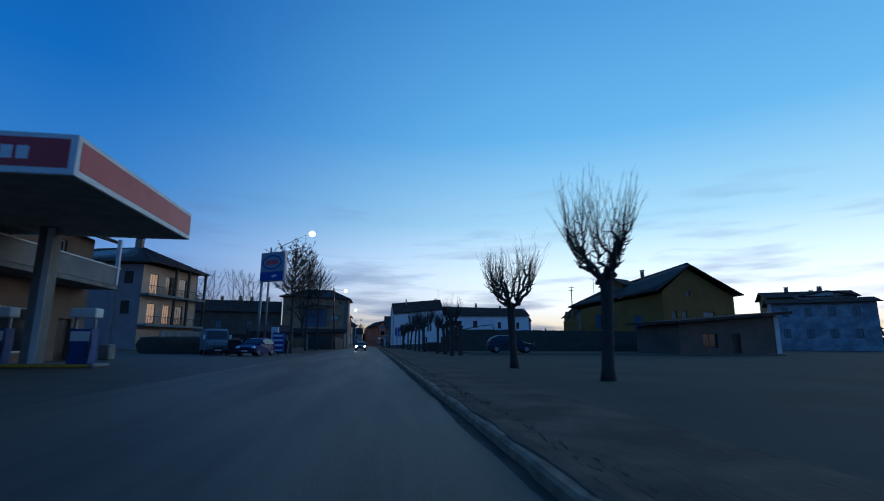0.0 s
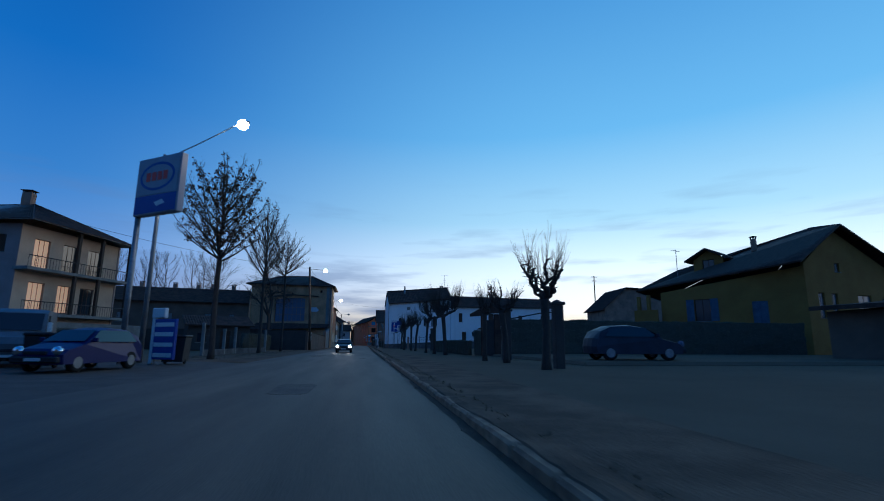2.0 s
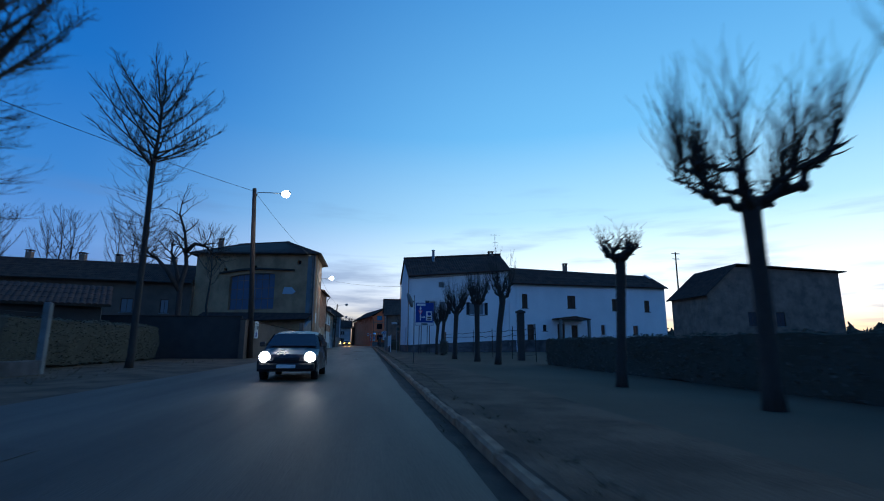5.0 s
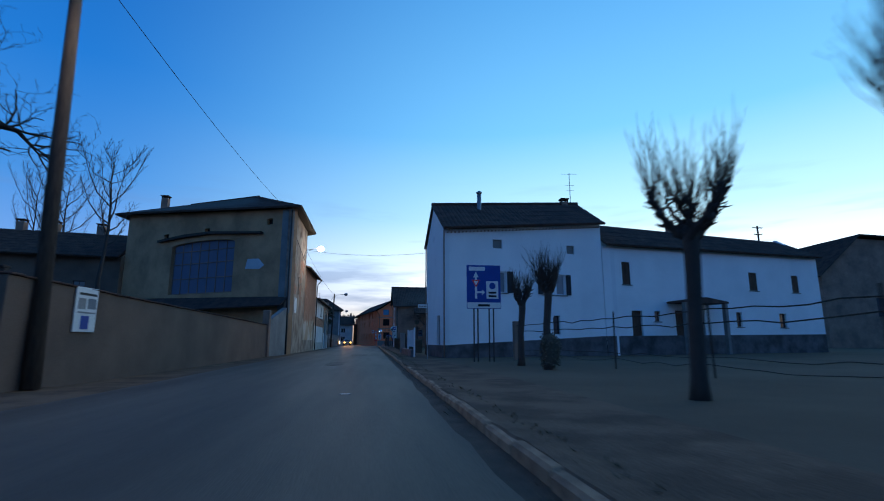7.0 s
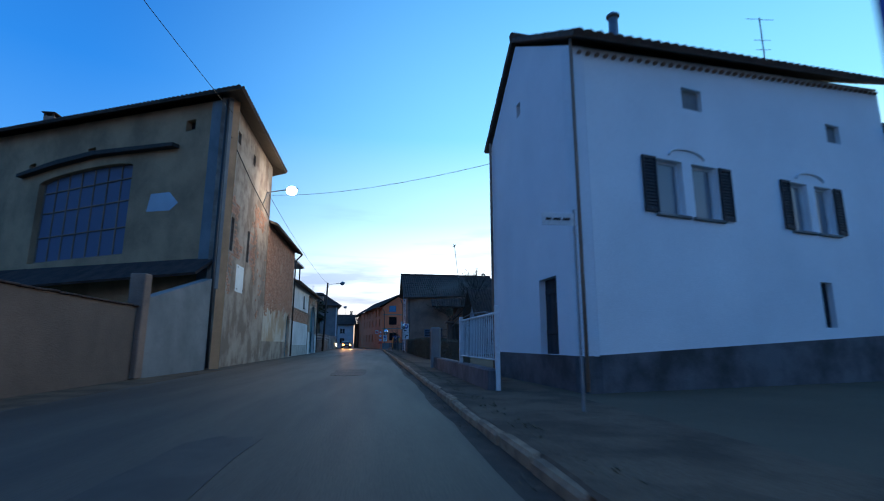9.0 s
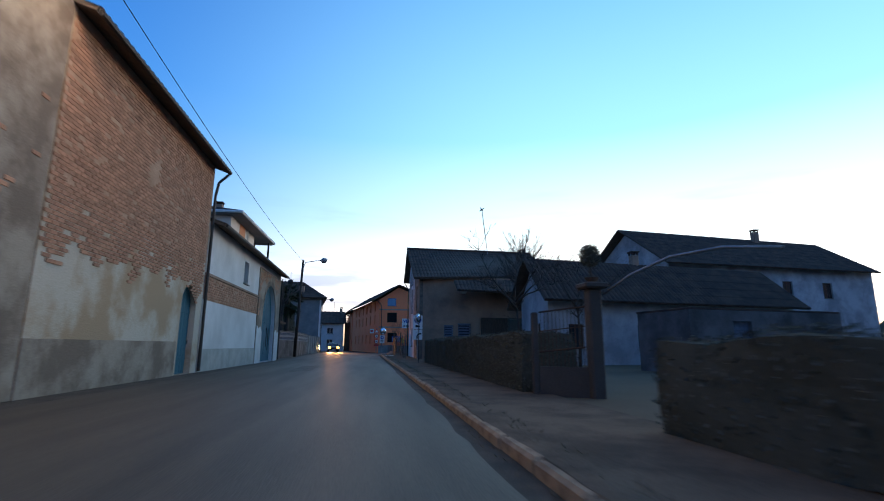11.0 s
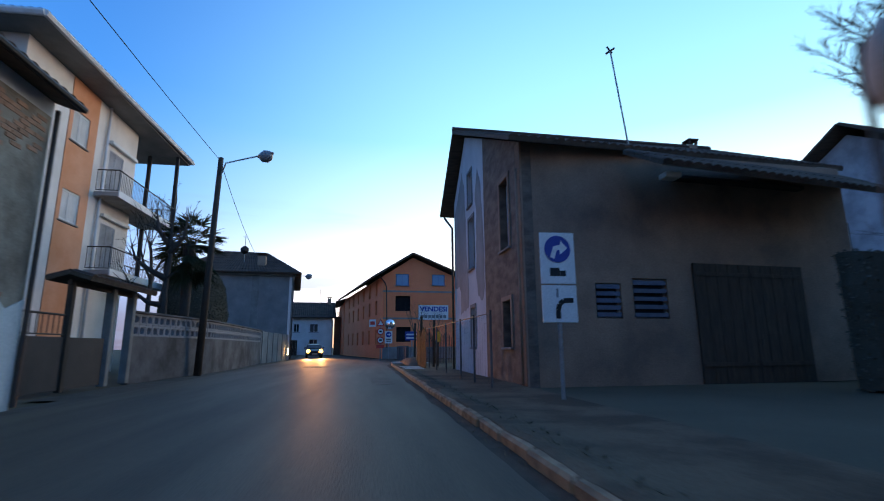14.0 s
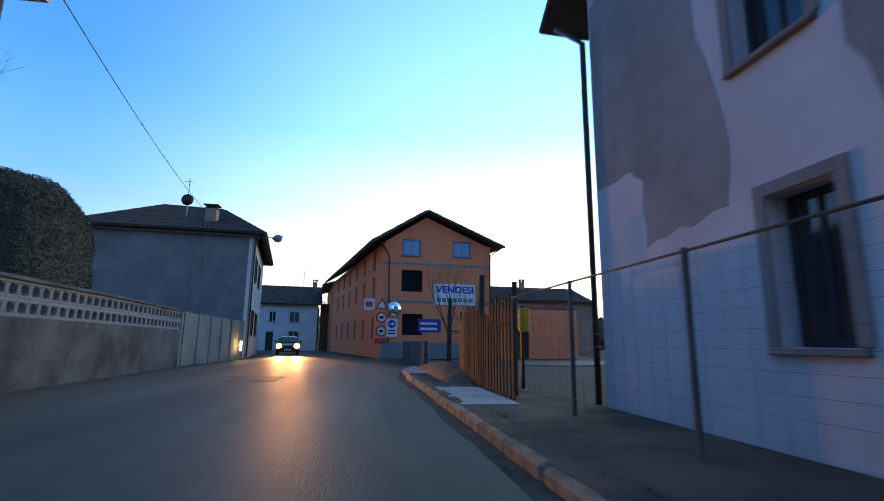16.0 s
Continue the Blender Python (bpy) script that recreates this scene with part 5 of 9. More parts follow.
def fan_tree(name, x, y, height, fork, width, seed, label, limbs=20, r=0.16, leaves=0, low=0.3, steep=1.0):
    """A tree whose trunk opens at the fork into a fan of limbs that fill a rounded crown, with fine twigs and a few thin shoots below."""
    rnd = random.Random(seed)
    t = thing(name, x, y, 0, label, "tree")
    foot, top = Vector((x, y, -0.05)), Vector((x, y, fork))
    part("trunk", Shape().tube([foot, foot + Vector((0.03, 0, 0.5)), foot.lerp(top, 0.5) + Vector((rnd.uniform(-0.08, 0.08), 0, 0)), top, top + Vector((0.1, 0, 0.5))],
                               [r * 1.4, r * 1.1, r * 0.95, r * 0.85, r * 0.5], 9), BARK, t, smooth=True)
    wood, tw, ends = Shape(), Shape(), []
    half = (height - fork) / 2
    mid = top + Vector((0, 0, half * 0.98))

    def twig(p, d, ln, depth):
        q = p + d * ln * 0.5 + Vector((rnd.uniform(-1, 1), rnd.uniform(-1, 1), rnd.uniform(-1, 1))) * ln * 0.06
        e = q + (d + Vector((rnd.uniform(-0.3, 0.3), rnd.uniform(-0.3, 0.3), 0.25))).normalized() * ln * 0.5
        w = 0.004 + 0.004 * depth
        tw.tube([p, q, e], [w, w * 0.7, 0.003], 3, cap=False)
        ends.append(e)
        if depth:
            for _ in range(3):
                g = p.lerp(q, rnd.uniform(0.4, 1)) if rnd.random() < 0.5 else q.lerp(e, rnd.random() * 0.8)
                a = rnd.uniform(0, 6.283)
                twig(g, (d + Vector((math.cos(a), math.sin(a), rnd.uniform(-0.1, 0.6))) * 0.7).normalized(), ln * rnd.uniform(0.4, 0.65), depth - 1)

    crest = mid + Vector((rnd.uniform(-0.15, 0.15), rnd.uniform(-0.15, 0.15), half * 0.9))
    spine = [top.lerp(crest, k / 6) + Vector((rnd.uniform(-1, 1), rnd.uniform(-1, 1), 0)) * 0.03 * width * (k > 0) for k in range(7)]
    wood.tube(spine, [r * 0.7 * (1 - 0.92 * k / 6) for k in range(7)], 6, cap=False)
    for i in range(limbs):
        f = (i + 0.5) / limbs
        a = 2.39996 * i + rnd.uniform(-0.3, 0.3)
        el = math.asin(max(-0.6, min(1, 0.97 - 1.5 * f)))
        reach = rnd.uniform(0.86, 1.04)
        end = mid + Vector((math.cos(a) * math.cos(el) * width / 2, math.sin(a) * math.cos(el) * width / 2, math.sin(el) * half)) * reach
        w = max(0.0, (0.85 - 1.25 * f) * 0.62) * 6
        base = spine[int(w)].lerp(spine[int(w) + 1], w - int(w)) if f < 0.68 else top + Vector((0, 0, rnd.uniform(-0.3, 0.1)))
        span = end - base
        lift = max(span.z, 0.35)
        ctrl = base + Vector((span.x * 0.5, span.y * 0.5, lift * (0.3 + 0.25 * (steep - 1))))
        n = 8
        pts = []
        for k in range(n + 1):
            u = k / n
            p = base * (1 - u) ** 2 + ctrl * 2 * u * (1 - u) + end * u ** 2
            pts.append(p + Vector((rnd.uniform(-1, 1), rnd.uniform(-1, 1), rnd.uniform(-1, 1))) * 0.045 * u * width / 5)
        r0 = r * rnd.uniform(0.28, 0.42)
        wood.tube(pts, [r0 * (1 - 0.9 * (k / n) ** 0.8) + 0.006 for k in range(n + 1)], 5, cap=False)
        ln = span.length
        for j in range(int(5 + ln * 4)):
            u = 0.22 + 0.78 * (j + rnd.random()) / (5 + ln * 4)
            k = min(n - 1, int(u * n))
            p = pts[k].lerp(pts[k + 1], u * n - k)
            dd = (pts[k + 1] - pts[k]).normalized()
            b = rnd.uniform(0, 6.283)
            d = (dd + Vector((math.cos(b), math.sin(b), rnd.uniform(-0.1, 0.5))) * 0.8).normalized()
            twig(p, d, (0.25 + 0.2 * ln * (1.15 - u)) * rnd.uniform(0.7, 1.2), 2 if u < 0.8 else 1)
    # thin shoots down the trunk
    shoots = int(26 * low * 2)
    for i in range(shoots):
        z = fork * rnd.uniform(0.55, 0.98)
        a = rnd.uniform(0, 6.283)
        twig(Vector((x, y, z)), Vector((math.cos(a), math.sin(a), rnd.uniform(0.0, 0.9))).normalized(), rnd.uniform(0.7, 1.7), 2)
    tagged(part("limb_structure", wood, BARK, t), kind="stuff")
    tagged(part("twig_growth", tw, TWIG, t), kind="stuff")
    if leaves:
        lf = Shape()
        high = [e for e in ends if e.z > fork + 0.2]
        for _ in range(leaves // 5):
            c = rnd.choice(high)
            for _ in range(rnd.randint(2, 7)):
                e = c + Vector((rnd.gauss(0, 0.07), rnd.gauss(0, 0.07), rnd.gauss(-0.04, 0.08)))
                a, b = rnd.uniform(0, 6.3), rnd.uniform(-0.8, 0.8)
                u = Vector((math.cos(a), math.sin(a), b)) * rnd.uniform(0.04, 0.085)
                v = Vector((-math.sin(a), math.cos(a), -0.6)) * rnd.uniform(0.04, 0.075)
                lf.face(e - u, e + v, e + u, e - v)
        tagged(part("dry_foliage", lf, DRYLEAF, t), kind="stuff")
    return t


def pollard(x, y, seed, trunk=2.8, reach=0.9, rise=1.4, shoots=9, tall=1.2, r=0.14, lean=0.0, z=0.08):
    """A street tree cut back hard: a stout trunk, a few crooked knuckled limbs with stubs, and thin upright shoots."""
    rnd = random.Random(seed)
    t = thing("pollarded_tree", x, y, z, "pollarded bare street tree with knuckled limbs and thin shoots", "tree", "row of pollarded trees")
    top = Vector((x, y, trunk))
    s = Shape()
    s.tube([(x - lean, y, z - 0.1), (x - lean * 0.85, y, z + 0.35), (x - lean * 0.5 + rnd.uniform(-0.04, 0.04), y, trunk * 0.55), (x, y, trunk - 0.25), (x, y, trunk + 0.08)],
           [r * 1.5, r * 1.12, r, r * 1.12, r * 1.25], 10)
    part("trunk", s, BARK, t, smooth=True)
    limbs, sh = Shape(), Shape()

    def knuckle(q, rr):
        limbs.lathe(q, [(rr * 0.4, -rr), (rr, -rr * 0.35), (rr * 0.95, rr * 0.4), (rr * 0.3, rr)], 7)

    def stub(q, ln):
        a = rnd.uniform(0, 6.283)
        d = Vector((math.cos(a), math.sin(a), rnd.uniform(-0.1, 0.8))).normalized()
        limbs.tube([q, q + d * ln * 0.6, q + d * ln + Vector((0, 0, ln * 0.12))], [r * 0.16, r * 0.12, r * 0.05], 5)

    def brush(q, a, count):
        for _ in range(count):
            b = a + rnd.gauss(0, 1.1)
            w = rnd.uniform(0.05, 0.6)
            d = Vector((math.cos(b) * w, math.sin(b) * w, 1.0)).normalized()
            ln = tall * rnd.uniform(0.35, 1.0)
            m1 = q + d * ln * 0.5 + Vector((rnd.uniform(-0.05, 0.05), rnd.uniform(-0.05, 0.05), 0))
            e = q + d * ln + Vector((rnd.uniform(-0.08, 0.08), rnd.uniform(-0.08, 0.08), ln * 0.1))
            sh.tube([q, m1, e], [0.009, 0.0065, 0.0025], 3, cap=False)
            for _ in range(2):
                g = q.lerp(m1, rnd.random()) if rnd.random() < 0.5 else m1.lerp(e, rnd.random())
                sh.tube([g, g + d * ln * 0.25 + Vector((rnd.uniform(-0.14, 0.14), rnd.uniform(-0.14, 0.14), 0.03))], [0.005, 0.002], 3, cap=False)

    def limb(p, a, out, up, r0, depth):
        n = 7
        pts, rad = [p], [r0]
        for i in range(1, n + 1):
            f = i / n
            bend = f ** 0.75
            q = p + Vector((math.cos(a) * out * bend, math.sin(a) * out * bend, up * f ** 1.35))
            q += Vector((rnd.uniform(-1, 1), rnd.uniform(-1, 1), rnd.uniform(-0.6, 0.6))) * 0.055 * (up + out)
            pts.append(q)
            rad.append(r0 * (1 - 0.55 * f) * rnd.uniform(0.88, 1.16))
        limbs.tube(pts, rad, 7)
        for i in range(2, n + 1):
            if rnd.random() < 0.7:
                knuckle(pts[i], rad[i] * rnd.uniform(1.15, 1.5))
            for _ in range(2):
                if rnd.random() < 0.6:
                    stub(pts[i], rnd.uniform(0.1, 0.32) * (0.5 + reach * 0.5))
            brush(pts[i], a, max(1, round(shoots * (0.15 if i < 4 else 0.3))))
        brush(pts[-1], a, max(1, shoots // 2))
        if depth:
            for i in (2, 4):
                limb(pts[i], a + rnd.choice((-1, 1)) * rnd.uniform(0.7, 1.5), out * rnd.uniform(0.4, 0.65), up * rnd.uniform(0.35, 0.6), rad[i] * 0.72, depth - 1)

    n = rnd.randint(4, 5)
    start = rnd.uniform(0, 6.283)
    for k in range(n):
        tall_limb = rnd.uniform(0.7, 1.1)
        limb(top - Vector((0, 0, rnd.uniform(0, 0.12))), start + 6.283 * k / n + rnd.uniform(-0.3, 0.3), reach * rnd.uniform(0.55, 1.1), rise * tall_limb, r * rnd.uniform(0.5, 0.72), 1)
    knuckle(top, r * 1.3)
    tagged(part("knuckled_crown", limbs, BARK, t, smooth=True), kind="stuff")
    tagged(part("shoot_growth", sh, TWIG, t), kind="stuff")
    return t


def leafy_mass(name, x0, x1, y0, y1, z0, z1, seed, label, category="hedge", leaf=0.05, dense=120, roundness=0.35, group=""):
    """A clipped hedge or bush: a dark lumpy core with a skin of small leaves."""
    rnd = random.Random(seed)
    t = thing(name, (x0 + x1) / 2, (y0 + y1) / 2, z0, label, category, group)
    c, h = Vector(((x0 + x1) / 2, (y0 + y1) / 2, (z0 + z1) / 2)), Vector(((x1 - x0) / 2, (y1 - y0) / 2, (z1 - z0) / 2))

    def skin(dv):
        k = max(abs(dv.x), abs(dv.y), abs(dv.z))
        cube = dv / k
        ball = dv.normalized()
        q = cube.lerp(ball, roundness)
        p = Vector((c.x + q.x * h.x, c.y + q.y * h.y, c.z + q.z * h.z))
        return p + dv.normalized() * 0.12 * noise.noise(p * 1.3)

    core = Shape()
    n = max(10, int(max(h.x, h.y) * 5))
    m = max(6, int(h.z * 6))
    for f in range(6):
        a_n, b_n = ((n, m) if f < 4 else (n, n))
        ids = {}
        for i in range(a_n + 1):
            for j in range(b_n + 1):
                u, v = 2 * i / a_n - 1, 2 * j / b_n - 1
                dv = (Vector((1, u, v)), Vector((-1, u, v)), Vector((u, 1, v)), Vector((u, -1, v)), Vector((u, v, 1)), Vector((u, v, -1)))[f]
                ids[i, j] = len(core.v)
                sk = skin(dv)
                core.v.append(tuple(sk - (sk - c).normalized() * 0.05))
        for i in range(a_n):
            for j in range(b_n):
                core.f.append((ids[i, j], ids[i + 1, j], ids[i + 1, j + 1], ids[i, j + 1]))
    tagged(part("inner_growth", core, HEDGECORE, t), kind="stuff")
    lf = Shape()
    area = 8 * (h.x * h.y + h.x * h.z + h.y * h.z)
    for _ in range(int(min(area * dense, 40000))):
        w = (h.y * h.z, h.x * h.z, h.x * h.y)
        f = rnd.choices((0, 1, 2), w)[0]
        dv = [rnd.uniform(-1, 1) for _ in range(3)]
        dv[f] = rnd.choice((-1, 1))
        p = skin(Vector(dv)) + Vector((rnd.gauss(0, 0.025), rnd.gauss(0, 0.025), rnd.gauss(0, 0.025)))
        if p.z < z0:
            continue
        a = rnd.uniform(0, 6.3)
        u = Vector((math.cos(a), math.sin(a), rnd.uniform(-1.3, 1.3))).normalized() * leaf * rnd.uniform(0.5, 1.0)
        v = u.cross(Vector((rnd.uniform(-1, 1), rnd.uniform(-1, 1), rnd.uniform(-1, 1)))).normalized() * leaf * rnd.uniform(0.35, 0.7)
        lf.face(p - u, p - v, p + u, p + v)
    tagged(part("leaf_cover", lf, HEDGE, t), kind="stuff")
    return t


# foot, fork height, spread and rise of the limbs, shoots to a knuckle and their length, girth, lean
for i, row in enumerate((
        (6.26, 12.6, 2.8, 1.15, 1.5, 9, 1.6, 0.15, 0.1), (5.5, 19.5, 2.55, 1.05, 1.35, 9, 1.4, 0.14, -0.1), (6.4, 40.6, 2.65, 0.9, 1.25, 7, 1.2, 0.14, 0.0),
        (6.45, 46.4, 2.5, 0.85, 1.2, 3, 0.55, 0.13, -0.2), (6.3, 49.3, 2.6, 0.5, 0.8, 4, 0.9, 0.11, 0.0), (6.05, 61.7, 3.1, 1.3, 1.0, 16, 1.7, 0.14, -0.2),
        (5.85, 65.2, 3.1, 1.05, 0.85, 16, 1.5, 0.12, 0.0), (5.75, 69.0, 2.9, 0.45, 0.4, 2, 0.5, 0.1, 0.15), (6.0, 79.9, 3.0, 0.5, 0.85, 4, 1.4, 0.12, 0.25),
        (5.6, 83.3, 3.0, 0.6, 0.9, 6, 1.1, 0.12, 0.0), (5.15, 86.8, 2.75, 0.6, 0.75, 7, 1.35, 0.12, 0.1), (5.68, 95.0, 2.6, 0.45, 0.6, 9, 1.0, 0.11, 0.1), (5.6, 97.6, 2.4, 0.5, 0.7, 7, 0.8, 0.11, 0.1))):
    pollard(row[0], row[1], 20 + i, *row[2:])

leafy_mass("shrub", 5.35, 6.0, 94.7, 95.3, 0.05, 1.25, 4, "dark evergreen shrub at the foot of a street tree", "shrub", roundness=0.9)
fan_tree("lime_tree", -8.75, 54.1, 12.9, 5.9, 6.0, 3, "tall spreading tree with a few dry leaves still on", 32, 0.16, 3600, 0.5)
fan_tree("poplar_tree", -9.55, 71.3, 15.0, 7.2, 4.7, 5, "tall bare tree with steep upright branches", 34, 0.15, 0, 1.3, steep=1.3)
fan_tree("poplar_tree", -8.95, 79.7, 13.5, 8.4, 5.3, 6, "bare round-headed tree with fine twigs behind the verge", 28, 0.12, 0, 1.0)
gnarled_tree("walnut_tree", -13.7, 97.0, [[(0, 0, 0), (0.1, 0, 2.6), (0.05, 0, 5.0), (0.3, 0.1, 6.6), (0.2, 0, 7.9), (-0.05, 0.1, 9.2), (-0.5, 0, 10.5), (-0.4, 0, 11.5)],
                                         [(0.1, 0, 4.6), (-0.9, -0.2, 6.2), (-1.7, -0.3, 7.1), (-2.3, -0.2, 7.4), (-3.0, 0, 8.3)], [(0, 0, 4.9), (-0.4, 0.2, 6.3), (-0.9, 0.3, 7.6), (-0.85, 0.3, 8.6)],
                                         [(0.2, 0, 7.6), (0.9, -0.3, 8.2), (1.7, -0.2, 8.0), (2.3, 0, 7.3)]],
             9, "gnarled bare tree behind the garden wall", 2.2, 15, 0.25, 0.25)
leader_tree("bare_tree", -15.6, 110.0, 12.2, 6.5, 4.0, 12, "bare tree with steep branches before the farmhouse", 16, 0.12, 1.5)
for i in range(14):
    leader_tree("scrub_tree", -32 - 3.3 * i, 134 + (i % 3) * 3, 18.4 + (i * 7 % 5) * 0.5, 8.0, 6.4, 40 + i, "bare scrub tree behind the farmhouse roof", 18, 0.14, 1.4, twig=1.0)


# ---------------------------------------------------------------- petrol station
def station():
    c = thing("petrol_canopy", -13.8, 22.6, 0, "petrol station canopy with a red fascia on pale columns", "canopy")
    x0, x1, y0, y1, z0, z1 = -21.5, -8.75, 14.75, 23.8, 5.75, 7.0
    part("soffit", Shape().box(x0 + 0.1, x1 - 0.1, y0 + 0.1, y1 - 0.1, z0 + 0.05, z1 - 0.15), WHITE_EAVE, c)
    for q in ((x1 - 0.12, x1, y0, y1), (x0, x0 + 0.12, y0, y1), (x0 + 0.12, x1 - 0.12, y0, y0 + 0.12), (x0 + 0.12, x1 - 0.12, y1 - 0.12, y1)):
        f = part("fascia", Shape().box(*q, z0, z1, 0.02), SIGNWHITE, c)
        a, b, d, e = q
        if b - a < 1:
            for lo, hi in ((z0 + 0.2, z1 - 0.16),):
                part("red_panel", Shape().box(a - 0.012 if a < -15 else b, a if a < -15 else b + 0.012, d + 0.2, e - 0.1, lo, hi), CANOPYRED, f)
        else:
            part("red_panel", Shape().box(a + 0.1, b - 0.08, (d - 0.012) if d < 18 else e, d if d < 18 else e + 0.012, z0 + 0.2, z1 - 0.16), CANOPYRED, f)
    # the maker's mark on the fascia as plain bars
    for i in range(4):
        part("mark", Shape().box(-11.6 + i * 0.42, -11.28 + i * 0.42, y0 - 0.022, y0 - 0.014, z0 + 0.42, z0 + 0.82, 0.003), SIGNWHITE, c)
    for x, y in ((-13.8, 22.4), (-13.8, 16.4)):
        col = part("column", Shape().box(x - 0.3, x + 0.3, y - 0.3, y + 0.3, 0, z0 + 0.05, 0.03), CONCRETE, c)
        part("cladding", Shape().box(x + 0.05, x + 0.32, y - 0.32, y - 0.3, 0.1, z0, 0.004), SIGNWHITE, col)
    isl = solid("pump_island", Shape().box(-15.6, -11.2, 21.9, 23.2, -0.012, 0.15, 0.05), CONCRETE, "raised concrete pump island with a yellow edge", "island")
    part("edge_paint", Shape().box(-15.3, -11.4, 21.885, 21.899, 0.02, 0.13), SIGNYELLOW, isl)
    for x, y in ((-11.9, 22.3), (-15.1, 22.3)):
        p = thing("fuel_pump", x, y, 0.15, "blue and white fuel pump on the island", "fuel pump", "fuel pumps")
        part("cabinet", Shape().box(x - 0.42, x + 0.42, y - 0.28, y + 0.28, 0.15, 1.55, 0.03), PUMPBLUE, p)
        part("display", Shape().box(x - 0.36, x + 0.36, y - 0.3, y - 0.28, 1.05, 1.45, 0.005), SIGNWHITE, p)
        part("head", Shape().box(x - 0.5, x + 0.5, y - 0.3, y + 0.3, 2.0, 2.4, 0.04), SIGNWHITE, p, "white lit-up header")
        for sx in (-0.36, 0.36):
            part("upright", Shape().box(x + sx - 0.04, x + sx + 0.04, y - 0.05, y + 0.05, 1.55, 2.0), METAL, p)
            part("nozzle", Shape().tube([(x + sx, y - 0.32, 1.0), (x + sx, y - 0.34, 0.75), (x + sx * 0.8, y - 0.33, 0.5)], 0.025, 6), PLASTIC, p)
            part("hose", Shape().tube([(x + sx, y - 0.32, 0.5), (x + sx * 1.25, y - 0.42, 0.35), (x + sx * 1.35, y - 0.34, 0.9), (x + sx, y - 0.2, 1.6)], 0.018, 6), RUBBER, p)
    # the building behind
    h = thing("station_house", -16, 14, 0, "two-storey house with a long balcony behind the pumps", "house")
    A, B = Vector((-17.2, 8)), Vector((-17.2, 32.0))
    m, l = side(A, B)
    ops = [(9.2, 11.6, 0.4, 2.6), (13, 15.6, 0, 2.5), (17, 20.5, 0.5, 2.7), (21.6, 22.8, 0, 2.3), (11, 12.2, 4.6, 6.6), (16, 17.2, 4.6, 6.6), (20.2, 21.4, 4.6, 6.6)]
    part("wall", wall(m, l, 0, 7.2, ops), TAN, h)
    for o in ops:
        if o[2] < 0.2:
            doorway(h, m, *o, material=DARKMETAL)
        else:
            window(h, m, *o, frame=WHITEPAINT, glass=PANE, bars=2 if o[1] - o[0] > 2 else 1)
    enclose(h, [B, (-28, 32), (-28, 8), A], [[(0, 7.15), (0.53, 9.1), (1, 7.15)], 7.15, [(0, 7.15), (0.47, 9.1), (1, 7.15)]], TAN)
    roof(h, [((-16.2, 7, 7.1), (-16.2, 33, 7.1), (-23, 33, 9.2), (-23, 7, 9.2)), ((-29, 7, 7.1), (-29, 33, 7.1), (-23, 33, 9.2), (-23, 7, 9.2))])
    b = part("balcony", Shape().box(-17.2, -15.4, 14, 31.6, 4.1, 4.35, 0.02), CONCRETE, h)
    part("parapet", Shape().box(-15.5, -15.38, 14, 31.6, 4.35, 5.35, 0.01), GREYWALL, b)
    part("handrail", Shape().box(-15.55, -15.33, 13.95, 31.65, 5.35, 5.43, 0.01), WHITEPAINT, b)
    for y in (18, 24.5, 31.3):
        part("balcony_post", Shape().box(-15.5, -15.3, y - 0.1, y + 0.1, 4.35, 7.1, 0.01), WHITEPAINT, b)
    bl = solid("concrete_block", Shape().box(-16.1, -15.5, 31.8, 32.6, -0.012, 0.9, 0.06), CONCRETE, "pale concrete block at the edge of the forecourt", "block")


station()


